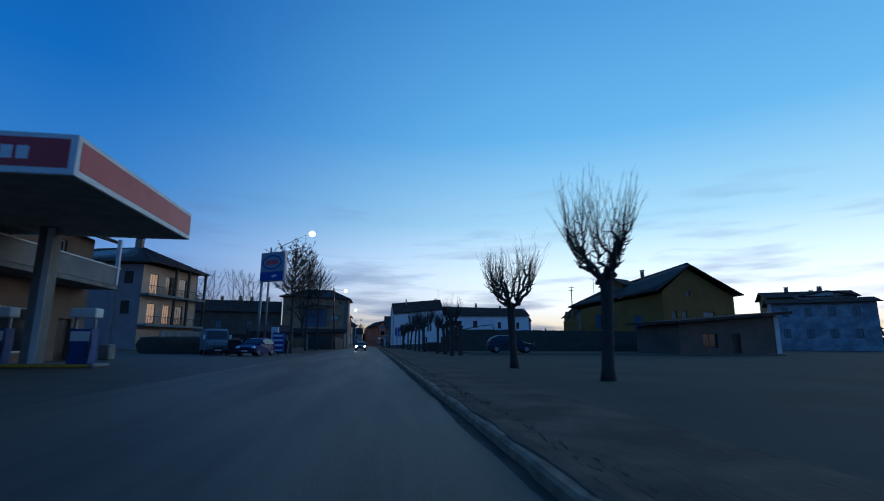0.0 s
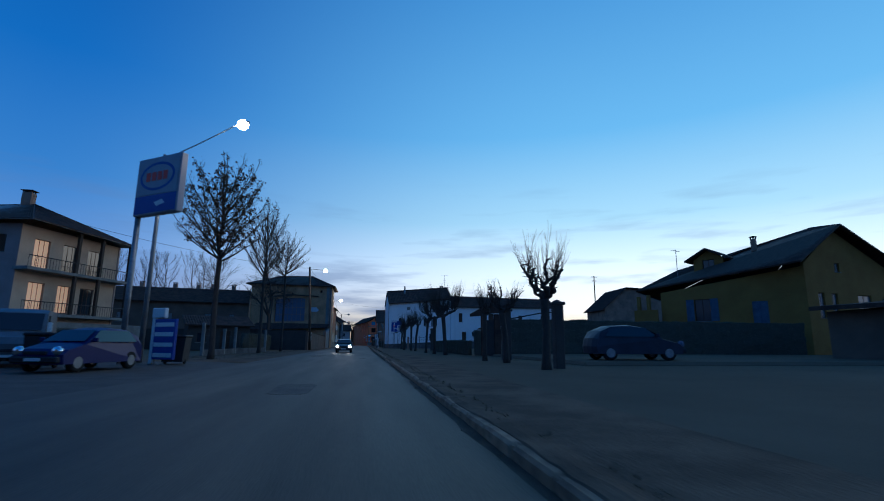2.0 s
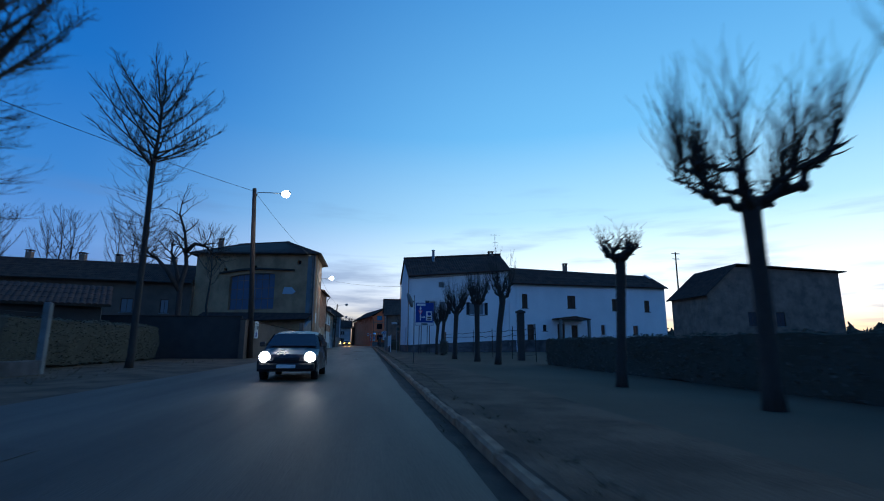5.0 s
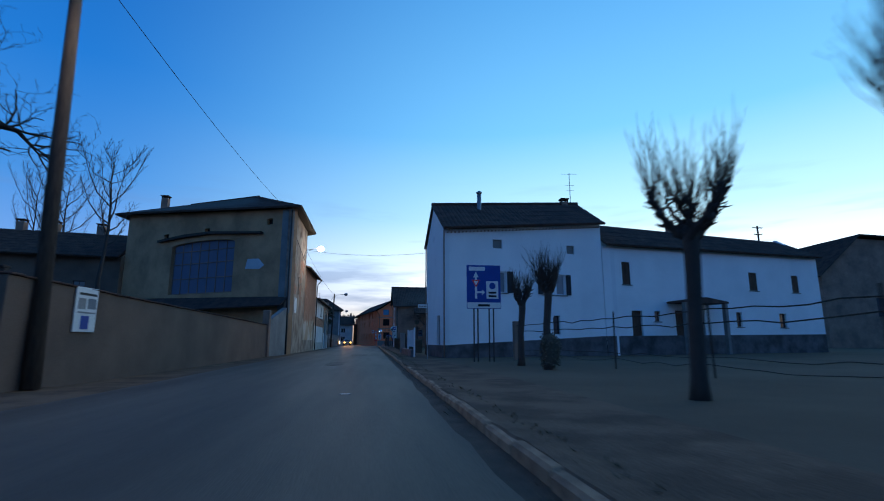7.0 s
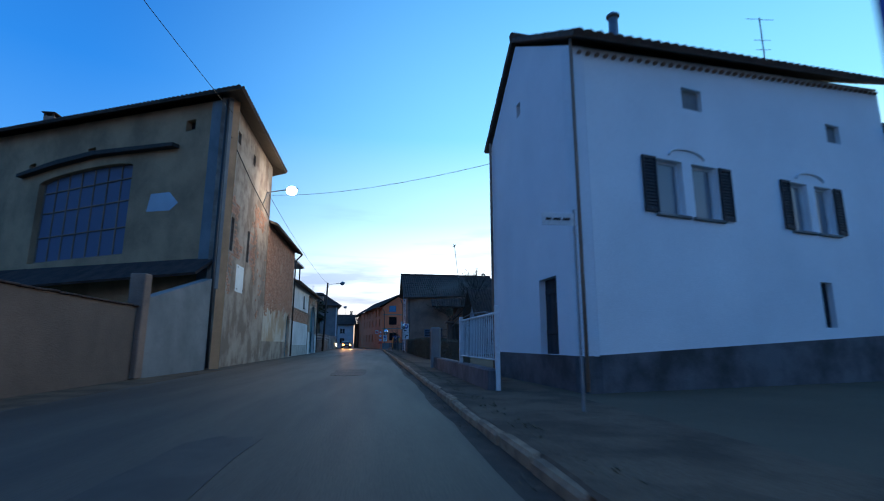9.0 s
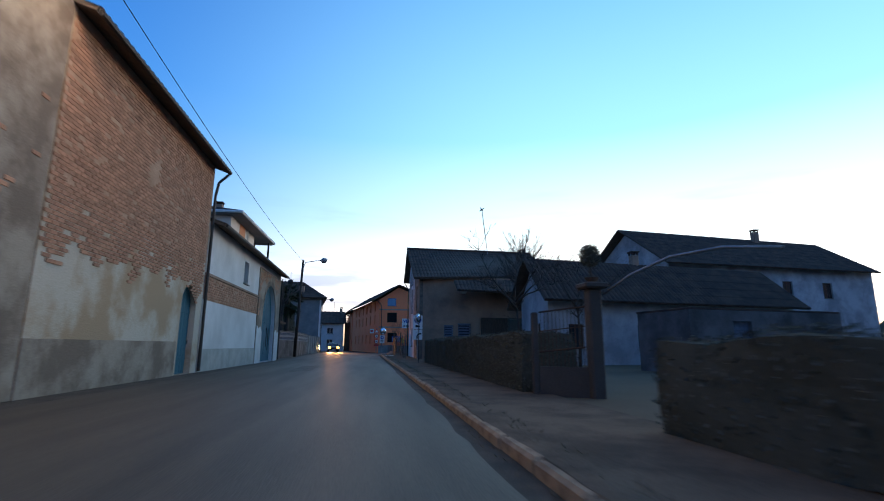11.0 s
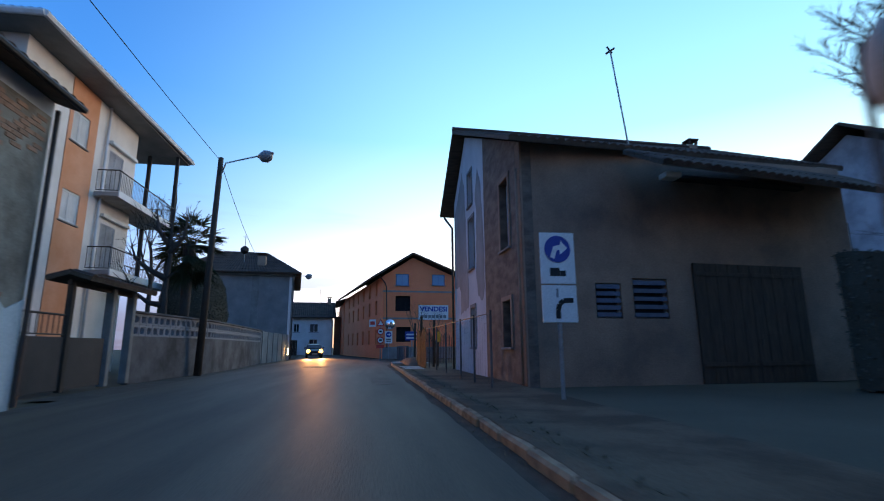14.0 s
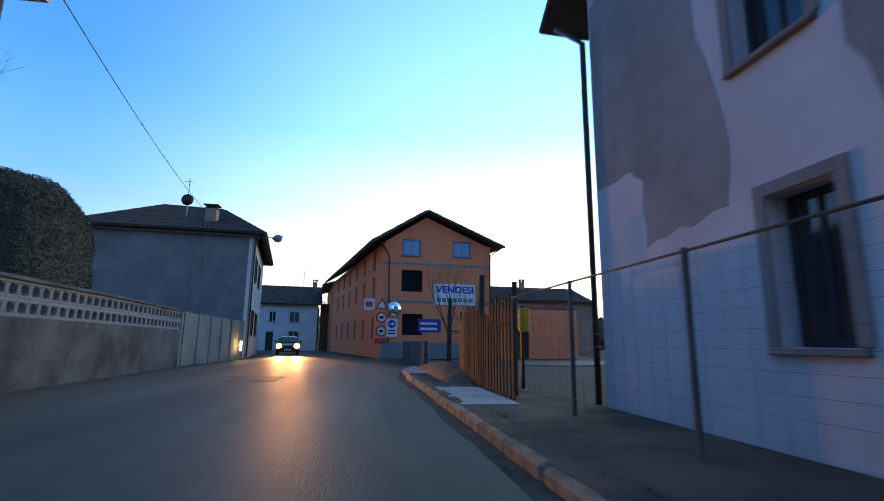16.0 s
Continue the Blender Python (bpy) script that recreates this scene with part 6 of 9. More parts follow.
def totem():
    m, l = side((-10.9, 47.6), (-8.45, 46.0))
    t = thing("station_sign", -10.5, 47.6, 0, "tall petrol station sign with a blue ring on white", "sign")
    part("post", Shape().tube([(0.12, 0.2, 0), (0.12, 0.2, 6.9)], 0.12, 10).moved(m), METAL, t, smooth=True)
    b = part("case", Shape().box(0, l, 0.0, 0.36, 6.66, 9.42, 0.04).moved(m), SIGNSHADE, t)
    part("face", Shape().box(0.09, l - 0.09, -0.02, -0.004, 7.6, 9.33).moved(m), SIGNSHADE, b)
    part("lower_panel", Shape().box(0.09, l - 0.09, -0.022, -0.006, 6.74, 7.56).moved(m), SIGNBLUE, b)
    cx, cz = l / 2, 8.45
    ring = Shape()
    n = 40
    for i in range(n):
        a0, a1 = 6.28319 * i / n, 6.28319 * (i + 1) / n
        ring.face(*[(cx + rx * math.cos(a), -0.028, cz + rz * math.sin(a)) for a, rx, rz in ((a0, 1.17, 0.68), (a1, 1.17, 0.68), (a1, 1.02, 0.56), (a0, 1.02, 0.56))])
    part("ring", ring.moved(m), SIGNBLUE, b)
    for i in range(4):
        x = cx - 0.74 + i * 0.38
        part("mark", Shape().box(x, x + 0.29, -0.036, -0.026, cz - 0.21, cz + 0.21, 0.003).moved(m), SIGNRED, b)
    part("mark", Shape().prism([(l - 1.3, 7.0), (l - 0.8, 7.12), (l - 0.95, 7.3), (l - 1.5, 7.2)], -0.034, -0.024).moved(m), SIGNWHITE, b)
    p = thing("price_board", -9.0, 47.2, 0, "blue and white striped price board with a pale head", "sign")
    m, l = side((-9.4, 47.45), (-8.15, 46.55))
    part("post", Shape().box(-0.12, 0.1, 0.02, 0.16, 0, 2.25, 0.02).moved(m), SIGNWHITE, p)
    part("head", Shape().box(-0.12, 0.75, -0.02, 0.18, 2.0, 2.45, 0.03).moved(m), SIGNWHITE, p)
    bd = part("board", Shape().box(0.12, l, 0, 0.14, 0.2, 1.95, 0.02).moved(m), SIGNBLUE, p)
    for z in (0.3, 0.75, 1.2, 1.62):
        part("price_strip", Shape().box(0.2, l - 0.08, -0.016, 0.0, z, z + 0.18).moved(m), SIGNWHITE, bd)


totem()


def street_lamp(name, foot, top, head, lit, label, wood=False, r=0.09, wall_arm=False):
    t = thing(name, foot[0], foot[1], foot[2], label, "street lamp")
    foot, top, head = Vector(foot), Vector(top), Vector(head)
    if not wall_arm:
        part("pole", Shape().tube([foot, foot.lerp(top, 0.5), top], [r * 1.3, r * 1.1, r * 0.9], 10), TIMBER if wood else METAL, t, smooth=True)
    start = top - Vector((0, 0, 0.9)) if not wall_arm else top
    mid1 = start + Vector((0, 0, 0.55)) + (head - start) * 0.12
    mid2 = start.lerp(head, 0.5) + Vector((0, 0, 0.32))
    dirn = Vector((head.x - start.x, head.y - start.y, 0)).normalized()
    arm = part("arm", Shape().tube([start, mid1, mid2, head - dirn * 0.2], 0.03, 7), METAL, t, smooth=True)
    rot = Matrix.Translation(head) @ Matrix.Rotation(math.atan2(dirn.y, dirn.x), 4, "Z") @ Matrix.Rotation(radians(-8), 4, "Y")
    hood = Shape().lathe((0, 0, 0), [(0.06, -0.34), (0.13, -0.22), (0.17, 0.0), (0.15, 0.25), (0.05, 0.38)], 12, "x").moved(rot @ Matrix.Diagonal((1, 1, 0.6, 1)))
    hd = part("lamp_head", hood, METAL, t, smooth=True)
    bowl = Shape().lathe((0.02, 0, -0.07), [(0.06, -0.28), (0.2, -0.17), (0.26, 0.02), (0.2, 0.2), (0.06, 0.3)], 12, "x").moved(rot)
    part("bowl", bowl, LAMPGLOW if lit else LACE, hd, "glowing white bowl" if lit else "unlit clear bowl", smooth=True)
    if lit:
        li = new("lamp_light", bpy.data.lights.new("lamp_light", "SPOT"))
        li.data.energy, li.data.color, li.data.shadow_soft_size = lit, (1.0, 0.86, 0.66), 0.2
        li.data.spot_size, li.data.spot_blend = radians(150), 0.6
        li.location = head - Vector((0, 0, 0.42))
    return t


street_lamp("street_lamp", (-10.35, 48.8, 0), (-10.25, 48.7, 10.2), (-6.25, 47.0, 11.4), 160, "lit street lamp on a tall steel pole by the sign")
street_lamp("street_lamp", (-7.08, 91.2, 0), (-7.7, 91.7, 11.1), (-5.5, 90.65, 10.55), 160, "lit street lamp on a tall round wooden pole", True, 0.14)
street_lamp("street_lamp", (-6.4, 125.2, 8.6), (-6.42, 125.2, 8.6), (-4.95, 125.1, 9.45), 120, "lit street lamp on a wall bracket of the barn", wall_arm=True)
street_lamp("street_lamp", (-6.75, 163.2, 0), (-6.4, 162.7, 8.75), (-4.5, 161.9, 8.65), 0, "unlit street lamp on a dark wooden pole", True, 0.11)
street_lamp("street_lamp", (-7.0, 188.2, 6.8), (-6.95, 188.0, 6.8), (-5.6, 187.5, 7.4), 0, "small unlit street lamp on a house corner", wall_arm=True)


def cable(a, b, sag, r=0.014, label="thin black overhead cable"):
    a, b = Vector(a), Vector(b)
    pts = [a.lerp(b, i / 16) - Vector((0, 0, sag * 4 * (i / 16) * (1 - i / 16))) for i in range(17)]
    solid("overhead_cable", Shape().tube(pts, r, 4), SIGNBLACK, label, "cable", "overhead cables")


cable((-7.68, 91.7, 10.9), (-6.3, 118.3, 10.6), 0.4)
cable((-7.68, 91.7, 10.9), (-20, 60, 9.0), 0.5)
cable((-6.3, 125.2, 9.4), (-6.4, 162.6, 8.6), 0.5)
cable((-6.4, 162.6, 8.6), (-10.0, 187.5, 8.9), 0.4)
cable((-6.3, 126.5, 9.5), (4.2, 113.5, 7.2), 0.35, 0.01)


# ---------------------------------------------------------------- vehicles
def car(name, x, y, turn, paint, label, lamps, kind="hatch", size=1.0, ground=0.0):
    m = Matrix.Translation((x, y, ground)) @ Matrix.Rotation(radians(turn), 4, "Z") @ Matrix.Scale(size, 4)
    t = thing(name, x, y, ground, label, "van" if kind == "van" else "car")
    if kind == "van":
        side_out = [(-2.45, 0.42), (-2.5, 0.85), (-2.35, 1.1), (-1.75, 1.3), (-1.05, 2.1), (-0.6, 2.25), (2.4, 2.3), (2.5, 1.2), (2.48, 0.42)]
        belt, half, ws = 1.3, 0.95, ((-1.7, 1.36), (-1.08, 2.04))
    else:
        side_out = [(-1.95, 0.26), (-1.99, 0.55), (-1.82, 0.74), (-1.0, 0.92), (-0.3, 1.36), (0.3, 1.45), (1.1, 1.42), (1.6, 1.22), (1.86, 0.9), (1.93, 0.55), (1.9, 0.26)]
        belt, half, ws = 0.93, 0.83, ((-0.95, 0.96), (-0.34, 1.33))
    s = Shape()
    cols = (-1.0, -0.9, -0.55, 0.0, 0.55, 0.9, 1.0)
    n = len(side_out)
    for c in cols:
        for (py, pz) in side_out:
            tum = 1.0 - 0.22 * max(0, (pz - belt)) / 0.5 if kind != "van" else 1.0 - 0.06 * max(0, pz - belt)
            bow = 0.12 * (abs(c) ** 3) * (1 if py < 0 else -1) if abs(py) > 1.6 else 0
            drop = 0.05 * abs(c) ** 4 if pz > 0.6 else 0
            s.v.append((c * half * tum, py + bow, pz - drop))
    for i in range(len(cols) - 1):
        for k in range(n):
            a, b = i * n + k, i * n + (k + 1) % n
            s.f.append((a, b, b + n, a + n))
    s.f.append(tuple(range(n)))
    s.f.append(tuple((len(cols) - 1) * n + k for k in range(n)))
    part("body", s.moved(m), paint, t)
    (ya, za), (yb, zb) = ws
    w0, w1 = half * 0.86, half * (0.7 if kind != "van" else 0.84)
    part("windscreen", Shape().face((-w0, ya - 0.02, za + 0.02), (w0, ya - 0.02, za + 0.02), (w1, yb - 0.02, zb + 0.02), (-w1, yb - 0.02, zb + 0.02)).moved(m), PANE, t)
    top = 1.34 if kind != "van" else 2.0
    for sx in (-1, 1):
        x0, x1 = sx * (half + 0.012), sx * half * (0.84 if kind != "van" else 0.965)
        a, b = (-0.8, 1.45) if kind != "van" else (-1.35, -0.25)
        part("side_window", Shape().face((x0, a, belt + 0.03), (x0, b, belt + 0.03), (x1, b - 0.3 if kind != "van" else b, top), (x1, a + 0.5, top)).moved(m), PANE, t)
        part("mirror", Shape().box(sx * (half + 0.1) - 0.08, sx * (half + 0.1) + 0.08, ya + 0.15, ya + 0.25, belt + 0.02, belt + (0.16 if kind != "van" else 0.4), 0.02).moved(m), paint if kind != "van" else SIGNWHITE, t)
        big = 1.3 if lamps == WARMHEAD else 1.0
        lz, ly = (0.66, -1.9) if kind != "van" else (0.95, -2.4)
        part("headlamp", Shape().lathe((0, 0, 0), [(0.03, -0.06), (0.14 * big, -0.04), (0.16 * big, 0.05)], 16, "y").moved(m @ Matrix.Translation((sx * half * 0.76, ly, lz))), lamps, t, smooth=True)
        for wy in (-1.25, 1.25):
            k = 1.0 if kind != "van" else 1.12
            c = m @ Matrix.Translation((sx * (half - 0.1), wy * (1 if kind != "van" else 1.25), 0.3 * k))
            w = part("wheel", Shape().lathe((0, 0, 0), [(0.2 * k, -0.1), (0.3 * k, -0.09), (0.31 * k, 0), (0.3 * k, 0.09), (0.2 * k, 0.1)], 18, "x").moved(c), RUBBER, t, smooth=True)
            part("rim", Shape().lathe((0, 0, 0), [(0.19 * k, -0.105), (0.17 * k, -0.09), (0.05, -0.08), (0.05, 0.08), (0.17 * k, 0.09), (0.19 * k, 0.105)], 12, "x").moved(c), METAL, w)
        if lamps in (HEADGLOW, WARMHEAD):
            beam = new("headlamp_beam", bpy.data.lights.new("headlamp_beam", "SPOT"))
            beam.data.energy, beam.data.color, beam.data.shadow_soft_size = (60, (1.0, 0.9, 0.75), 0.12) if lamps == HEADGLOW else (3400, (1.0, 0.46, 0.15), 0.16)
            beam.data.spot_size, beam.data.spot_blend = radians(29), 1.0
            beam.matrix_world = look(m @ Vector((sx * half * 0.76, ly - 0.2, lz)), m @ Vector((sx * half * 0.8 + (0.8 if lamps == WARMHEAD else 0), ly - 16, 0.1)))
    fy = -1.99 if kind != "van" else -2.5
    part("bumper", Shape().box(-half * 0.94, half * 0.94, fy - 0.06, fy + 0.12, 0.3, 0.5, 0.04).moved(m), PLASTIC, t)
    part("number_plate", Shape().box(-0.26, 0.26, fy - 0.075, fy - 0.06, 0.36, 0.46).moved(m), SIGNWHITE, t)
    part("grille", Shape().box(-half * 0.45, half * 0.45, fy - 0.03, fy + 0.05, 0.56, 0.66, 0.01).moved(m), PLASTIC, t)
    return t


car("hatchback_car", -9.6, 42.6, -12, CARBLUE, "blue parked hatchback on the forecourt", MIRROR)
car("parked_van", -14.1, 46.6, 24, CARWHITE, "white parked van behind the blue car", LACE, "van")
car("oncoming_car", -1.95, 74.2, 0, CARDARK, "dark car with its headlamps lit on the road", HEADGLOW, size=0.92)
car("waiting_car", -5.75, 196.6, 8, CARDARK, "dark car with warm headlamps lit near the bend", WARMHEAD)
solid("raised_yard", Shape().box(9.2, 40, 43.6, 59, -0.05, 0.25, 0.14), GRASS, "slightly raised grassy yard before the yellow house", "yard", kind="structure")
car("estate_car", 12.8, 46.1, 86, CARGREY, "dark grey parked estate car before the yellow house", DUSTGLASS, size=1.14, ground=0.25)
for i, (x, y) in enumerate(((-11.6, 43.9), (-8.35, 47.5))):
    b = thing("waste_bin", x, y, -0.012, "dark green wheeled waste bin", "bin", "bins on the forecourt")
    part("bin_body", Shape().prism([(x - 0.42, 0.1), (x + 0.42, 0.1), (x + 0.5, 1.15), (x - 0.5, 1.15)], y - 0.4, y + 0.4), PLASTIC, b)
    part("bin_lid", Shape().box(x - 0.54, x + 0.54, y - 0.46, y + 0.44, 1.15, 1.27, 0.04), PLASTIC, b)
    for sx in (-0.4, 0.4):
        part("castor", Shape().lathe((x + sx, y, 0.1), [(0.1, -0.04), (0.1, 0.04)], 10, "x"), RUBBER, b)


# ---------------------------------------------------------------- houses before the bend, left side
def balcony_block():
    """The three-storey house with balconies behind the petrol station."""
    h = thing("apartment_house", -34.5, 77.6, 0, "pale three-storey house with balconies and a deep eave", "house")
    A, B, C, D = Vector((-48.0, 78.8)), Vector((-34.5, 77.6)), Vector((-31.0, 90.2)), Vector((-44.5, 91.4))
    m1, l1 = side(A, B)
    m2, l2 = side(B, C)
    ze = 12.6
    o1 = [(10.9, 12.2, 9.7, 11.5), (10.8, 12.1, 5.2, 7.1), (4.6, 5.9, 9.7, 11.5), (4.6, 5.9, 5.2, 7.1)]
    part("wall", wall(m1, l1, 0, ze, o1), ROSE, h)
    for o in o1:
        window(h, m1, *o, shutters="closed", shutter_mat=BROWNWOOD)
    part("pilaster", Shape().box(8.9, 10.0, -0.3, 0.02, 0, ze, 0.02).moved(m1), ROSE, h)
    o2 = [(1.6, 3.4, 8.4, 11.4), (5.0, 7.0, 8.4, 11.4), (8.3, 10.2, 8.4, 11.4), (1.6, 3.4, 3.9, 6.9), (5.0, 6.6, 3.9, 6.9), (7.9, 9.8, 3.9, 6.9)]
    # balcony side coloured warmer than the other walls, for the lamp light on it
    part("wall", wall(m2, l2, 0, ze, o2), LAMPBEIGE, h)
    for o in o2:
        lit = o[0] < 2 or 4 < o[0] < 6 and o[2] < 5
        window(h, m2, *o, glass=WARMROOM if lit else PANE, frame=BROWNWOOD, bars=2)
    enclose(h, [C, D, A], [ze, ze], ROSE)
    for z in (7.9, 3.4):
        b = part("balcony", Shape().box(-0.4, l2 + 0.1, -1.7, 0.0, z, z + 0.32, 0.02).moved(m2), CONCRETE, h)
        r = part("balcony_rail", Shape().tube([m2 @ Vector((-0.3, -1.62, z + 1.45)), m2 @ Vector((l2, -1.62, z + 1.45))], 0.05, 6), DARKMETAL, b)
        for i in range(40):
            u = -0.3 + (l2 + 0.3) * i / 39
            part("bar", Shape().tube([m2 @ Vector((u, -1.62, z + 0.3)), m2 @ Vector((u, -1.62, z + 1.45))], 0.022, 4), DARKMETAL, r)
        for u in (5.4, 8.6, l2 - 0.1):
            part("balcony_post", Shape().box(u - 0.16, u + 0.16, -1.65, -1.35, z + 0.32, (12.6 if z > 5 else 7.9)).moved(m2), TIMBER, b)
    p = lambda m, u, v, z: tuple(m @ Vector((u, v, z)))
    f0, f1 = p(m2, -1.0, -2.2, 12.75), p(m2, l2 + 0.4, -2.0, 12.6)
    g0, g1 = (-49.2, 77.8, 12.75), (-45.6, 93.0, 12.6)
    r0, r1 = (-45.0, 84.9, 15.9), (-37.8, 84.1, 16.2)
    r = roof(h, [(f0, f1, r1, r1), (g0, f0, r1, r0), (f1, g1, r0, r1), (g1, g0, r0, r0)], under=WHITE_EAVE)
    chimney(r, -38.3, 83.8, 15, 17.5, 1.0, 0.9)
    part("garden_wall", wall(m2, l2, 0, 2.8, (), 0.25, -4.0), CONCRETE, h)
    return h


balcony_block()


def left_fences():
    for i, (x, y, h) in enumerate(((-11.3, 60.9, 2.3), (-11.0, 65.2, 2.0), (-10.9, 68.2, 2.2), (-9.9, 76.0, 2.2))):
        solid("fence_post", Shape().box(x - 0.1, x + 0.1, y - 0.1, y + 0.1, -0.05, h, 0.02), CONCRETE, "pale concrete fence post", "fence post", "garden fence posts")
    for a, b in (((-11.3, 60.9), (-11.0, 65.2)), ((-11.0, 65.2), (-10.9, 68.2)), ((-10.9, 68.2), (-9.9, 76.0))):
        m, l = side(a, b)
        f = thing("wire_fence", a[0], a[1], -0.05, "wire mesh fence on a low concrete base", "fence", "garden fence panels")
        part("base_wall", Shape().box(0.1, l - 0.1, -0.1, 0.1, -0.05, 0.42, 0.02).moved(m), STAINED, f)
        for z in (0.5, 0.95, 1.4, 1.85):
            part("wire", Shape().tube([m @ Vector((0.1, 0, z)), m @ Vector((l - 0.1, 0, z))], 0.005, 4), DARKMETAL, f)
        for k in range(int(l / 0.5)):
            part("wire", Shape().tube([m @ Vector((0.3 + k * 0.5, 0, 0.42)), m @ Vector((0.3 + k * 0.5, 0, 1.85))], 0.004, 4), DARKMETAL, f)
    leafy_mass("hedge", -12.6, -11.6, 76, 90, -0.05, 1.9, 8, "dark unclipped hedge along the gardens")
    leafy_mass("hedge", -23, -13, 51, 53, -0.05, 1.6, 9, "dark hedge behind the forecourt")
    s = thing("garden_shed", -17, 86, 0, "low dark garden shed with a tiled roof", "shed")
    m, l = side((-20, 84), (-13.8, 87))
    part("wall", wall(m, l, 0, 2.8, [(1, 2, 0.9, 2.0), (3.5, 4.6, 0, 2.2)]), DARKPIER, s)
    window(s, m, 1, 2, 0.9, 2.0, frame=BROWNWOOD)
    doorway(s, m, 3.5, 4.6, 0, 2.2)
    p = lambda u, v, z: tuple(m @ Vector((u, v, z)))
    enclose(s, [p(l, 0, 0), p(l, 2.9, 0), p(0, 2.9, 0), p(0, 0, 0)], [[(0, 2.8), (1, 3.9)], 3.9, [(0, 3.9), (1, 2.8)]], DARKPIER)
    roof(s, [(p(-0.4, -0.5, 2.75), p(l + 0.4, -0.5, 2.75), p(l + 0.4, 3, 4.0), p(-0.4, 3, 4.0))])


left_fences()


# ---------------------------------------------------------------- right side before the white house
def yellow_house():
    h = thing("yellow_house", 37.85, 60.5, 0, "yellow rendered villa with a hipped roof, porch and dormer", "house")
    A, B = Vector((37.85, 60.5)), Vector((50.4, 63.2))        # gable end
    D = Vector((31.2, 71.6))
    m, l = side(A, B)
    k, lk = side(D, A)
    o = [(1.5, 2.3, 3.4, 5.6), (3.3, 4.1, 3.4, 5.6), (7.0, 9.0, 3.4, 5.6), (10.6, 11.4, 3.4, 5.4), (4.2, 4.9, 7.6, 8.4)]
    part("wall", wall(m, l, 0, [(0, 8.1), (4.6, 11.45), (l, 7.9)], o), YELLOW, h)
    for q in o:
        window(h, m, *q, frame=BROWNWOOD, glass=LACE, bars=1)
    o = [(3.4, 4.9, 3.3, 5.5), (8.6, 9.9, 0.2, 5.0)]
    part("wall", wall(k, lk, 0, [(0, 6.4), (lk, 7.9)], o), YELLOW, h)
    window(h, k, *o[0], frame=BROWNWOOD, glass=PANE, shutters="open", shutter_mat=GATEBLUE, bars=1)
    window(h, k, *o[1], frame=BROWNWOOD, glass=PANE, shutters="closed", shutter_mat=GATEBLUE, bars=1)
    apex, high = Vector((42.3, 60.5, 11.75)), Vector((47.2, 68.1, 13.4))
    e0, e1 = Vector((30.8, 75.6, 6.9)), Vector((36.4, 59.2, 8.0))
    right, rb = Vector((51.5, 62.4, 8.0)), Vector((48.0, 76.5, 7.4))
    hip = Vector((38.5, 83.0, 6.6))
    r = roof(h, [(tuple(e0), tuple(e1), tuple(apex), tuple(high)), (tuple(right), tuple(rb), tuple(high), tuple(apex))])
    low_end = Vector((37.3, 77.3, 9.7))
    part("roof", slope(tuple(e0), tuple(e0.lerp(high, 0.45)), tuple(high.lerp(low_end, 0.4)), tuple(low_end)), ROOF, h)
    part("roof", slope(tuple(hip), tuple(e0), tuple(low_end), tuple(high)), ROOF, h)
    part("roof", slope(tuple(rb), tuple(hip), tuple(high), tuple(high)), ROOF, h)
    enclose(h, [B, (47.0, 75.0), (39.0, 81.0), D], [7.0, 6.6, 6.0], YELLOW)
    # porch at the low end: posts, a parapet and a beam under the roof
    for u in (-1.0, -2.1):
        part("porch_post", Shape().box(u - 0.17, u + 0.17, -0.9, -0.56, 0, 6.35 + u * 0.12, 0.02).moved(k), YELLOW, h)
    part("porch_parapet", Shape().box(-2.6, -0.004, -0.95, -0.7, 0, 4.6, 0.02).moved(k), YELLOW, h)
    # gabled dormer on the long slope
    dm = k.copy()
    dm.translation = k @ Vector((lk - 9.0 - 1.7, 3.0, 0))
    dor = part("dormer", wall(dm @ Matrix.Translation((0.2, 0, 0)), 3.0, 8.3, [(0, 10.0), (1.5, 10.85), (3.0, 10.0)], [(0.9, 2.1, 8.9, 9.9)], 0.2), YELLOW, r)
    part("dormer_roof", Shape().prism([(-0.5, 9.75), (1.7, 10.9), (3.9, 9.75), (3.9, 9.9), (1.7, 11.1), (-0.5, 9.9)], -0.7, 4.0).moved(dm), ROOF, dor)
    window(dor, dm @ Matrix.Translation((0.2, 0, 0)), 0.9, 2.1, 8.9, 9.9, depth=0.08, frame=BROWNWOOD, bars=1, sill=False)
    for u in (0.2, 3.1):
        part("dormer_cheek", Shape().box(u, u + 0.1, 0.2, 3.9, 8.3, 9.95).moved(dm), YELLOW, dor)
    c = k @ Vector((lk - 5.0, 4.4, 0))
    chimney(r, c.x, c.y, 10.4, 11.7, 0.4, 0.4)
    q = k @ Vector((1.0, 2.2, 0))
    part("aerial", Shape().tube([(q.x, q.y, 7.6), (q.x, q.y, 11.3)], 0.035, 5).tube([(q.x - 0.6, q.y, 11.2), (q.x + 0.5, q.y, 11.1)], 0.03, 4).tube([(q.x - 0.1, q.y - 0.3, 11.0), (q.x + 0.1, q.y + 0.3, 11.3)], 0.025, 4), METAL, r)


yellow_house()


def utility_pole(x, y, z, arms):
    t = thing("utility_pole", x, y, 0, "thin far utility pole with cross arms at the field edge", "pole", "far utility poles")
    part("pole", Shape().tube([(x, y, 0), (x, y, z)], [0.2, 0.13], 7), TIMBER, t)
    for i in range(arms):
        h = z - 0.3 - i * 1.1
        part("cross_arm", Shape().box(x - 0.9 + 0.15 * i, x + 0.9 - 0.15 * i, y - 0.06, y + 0.06, h - 0.07, h + 0.07), TIMBER, t)


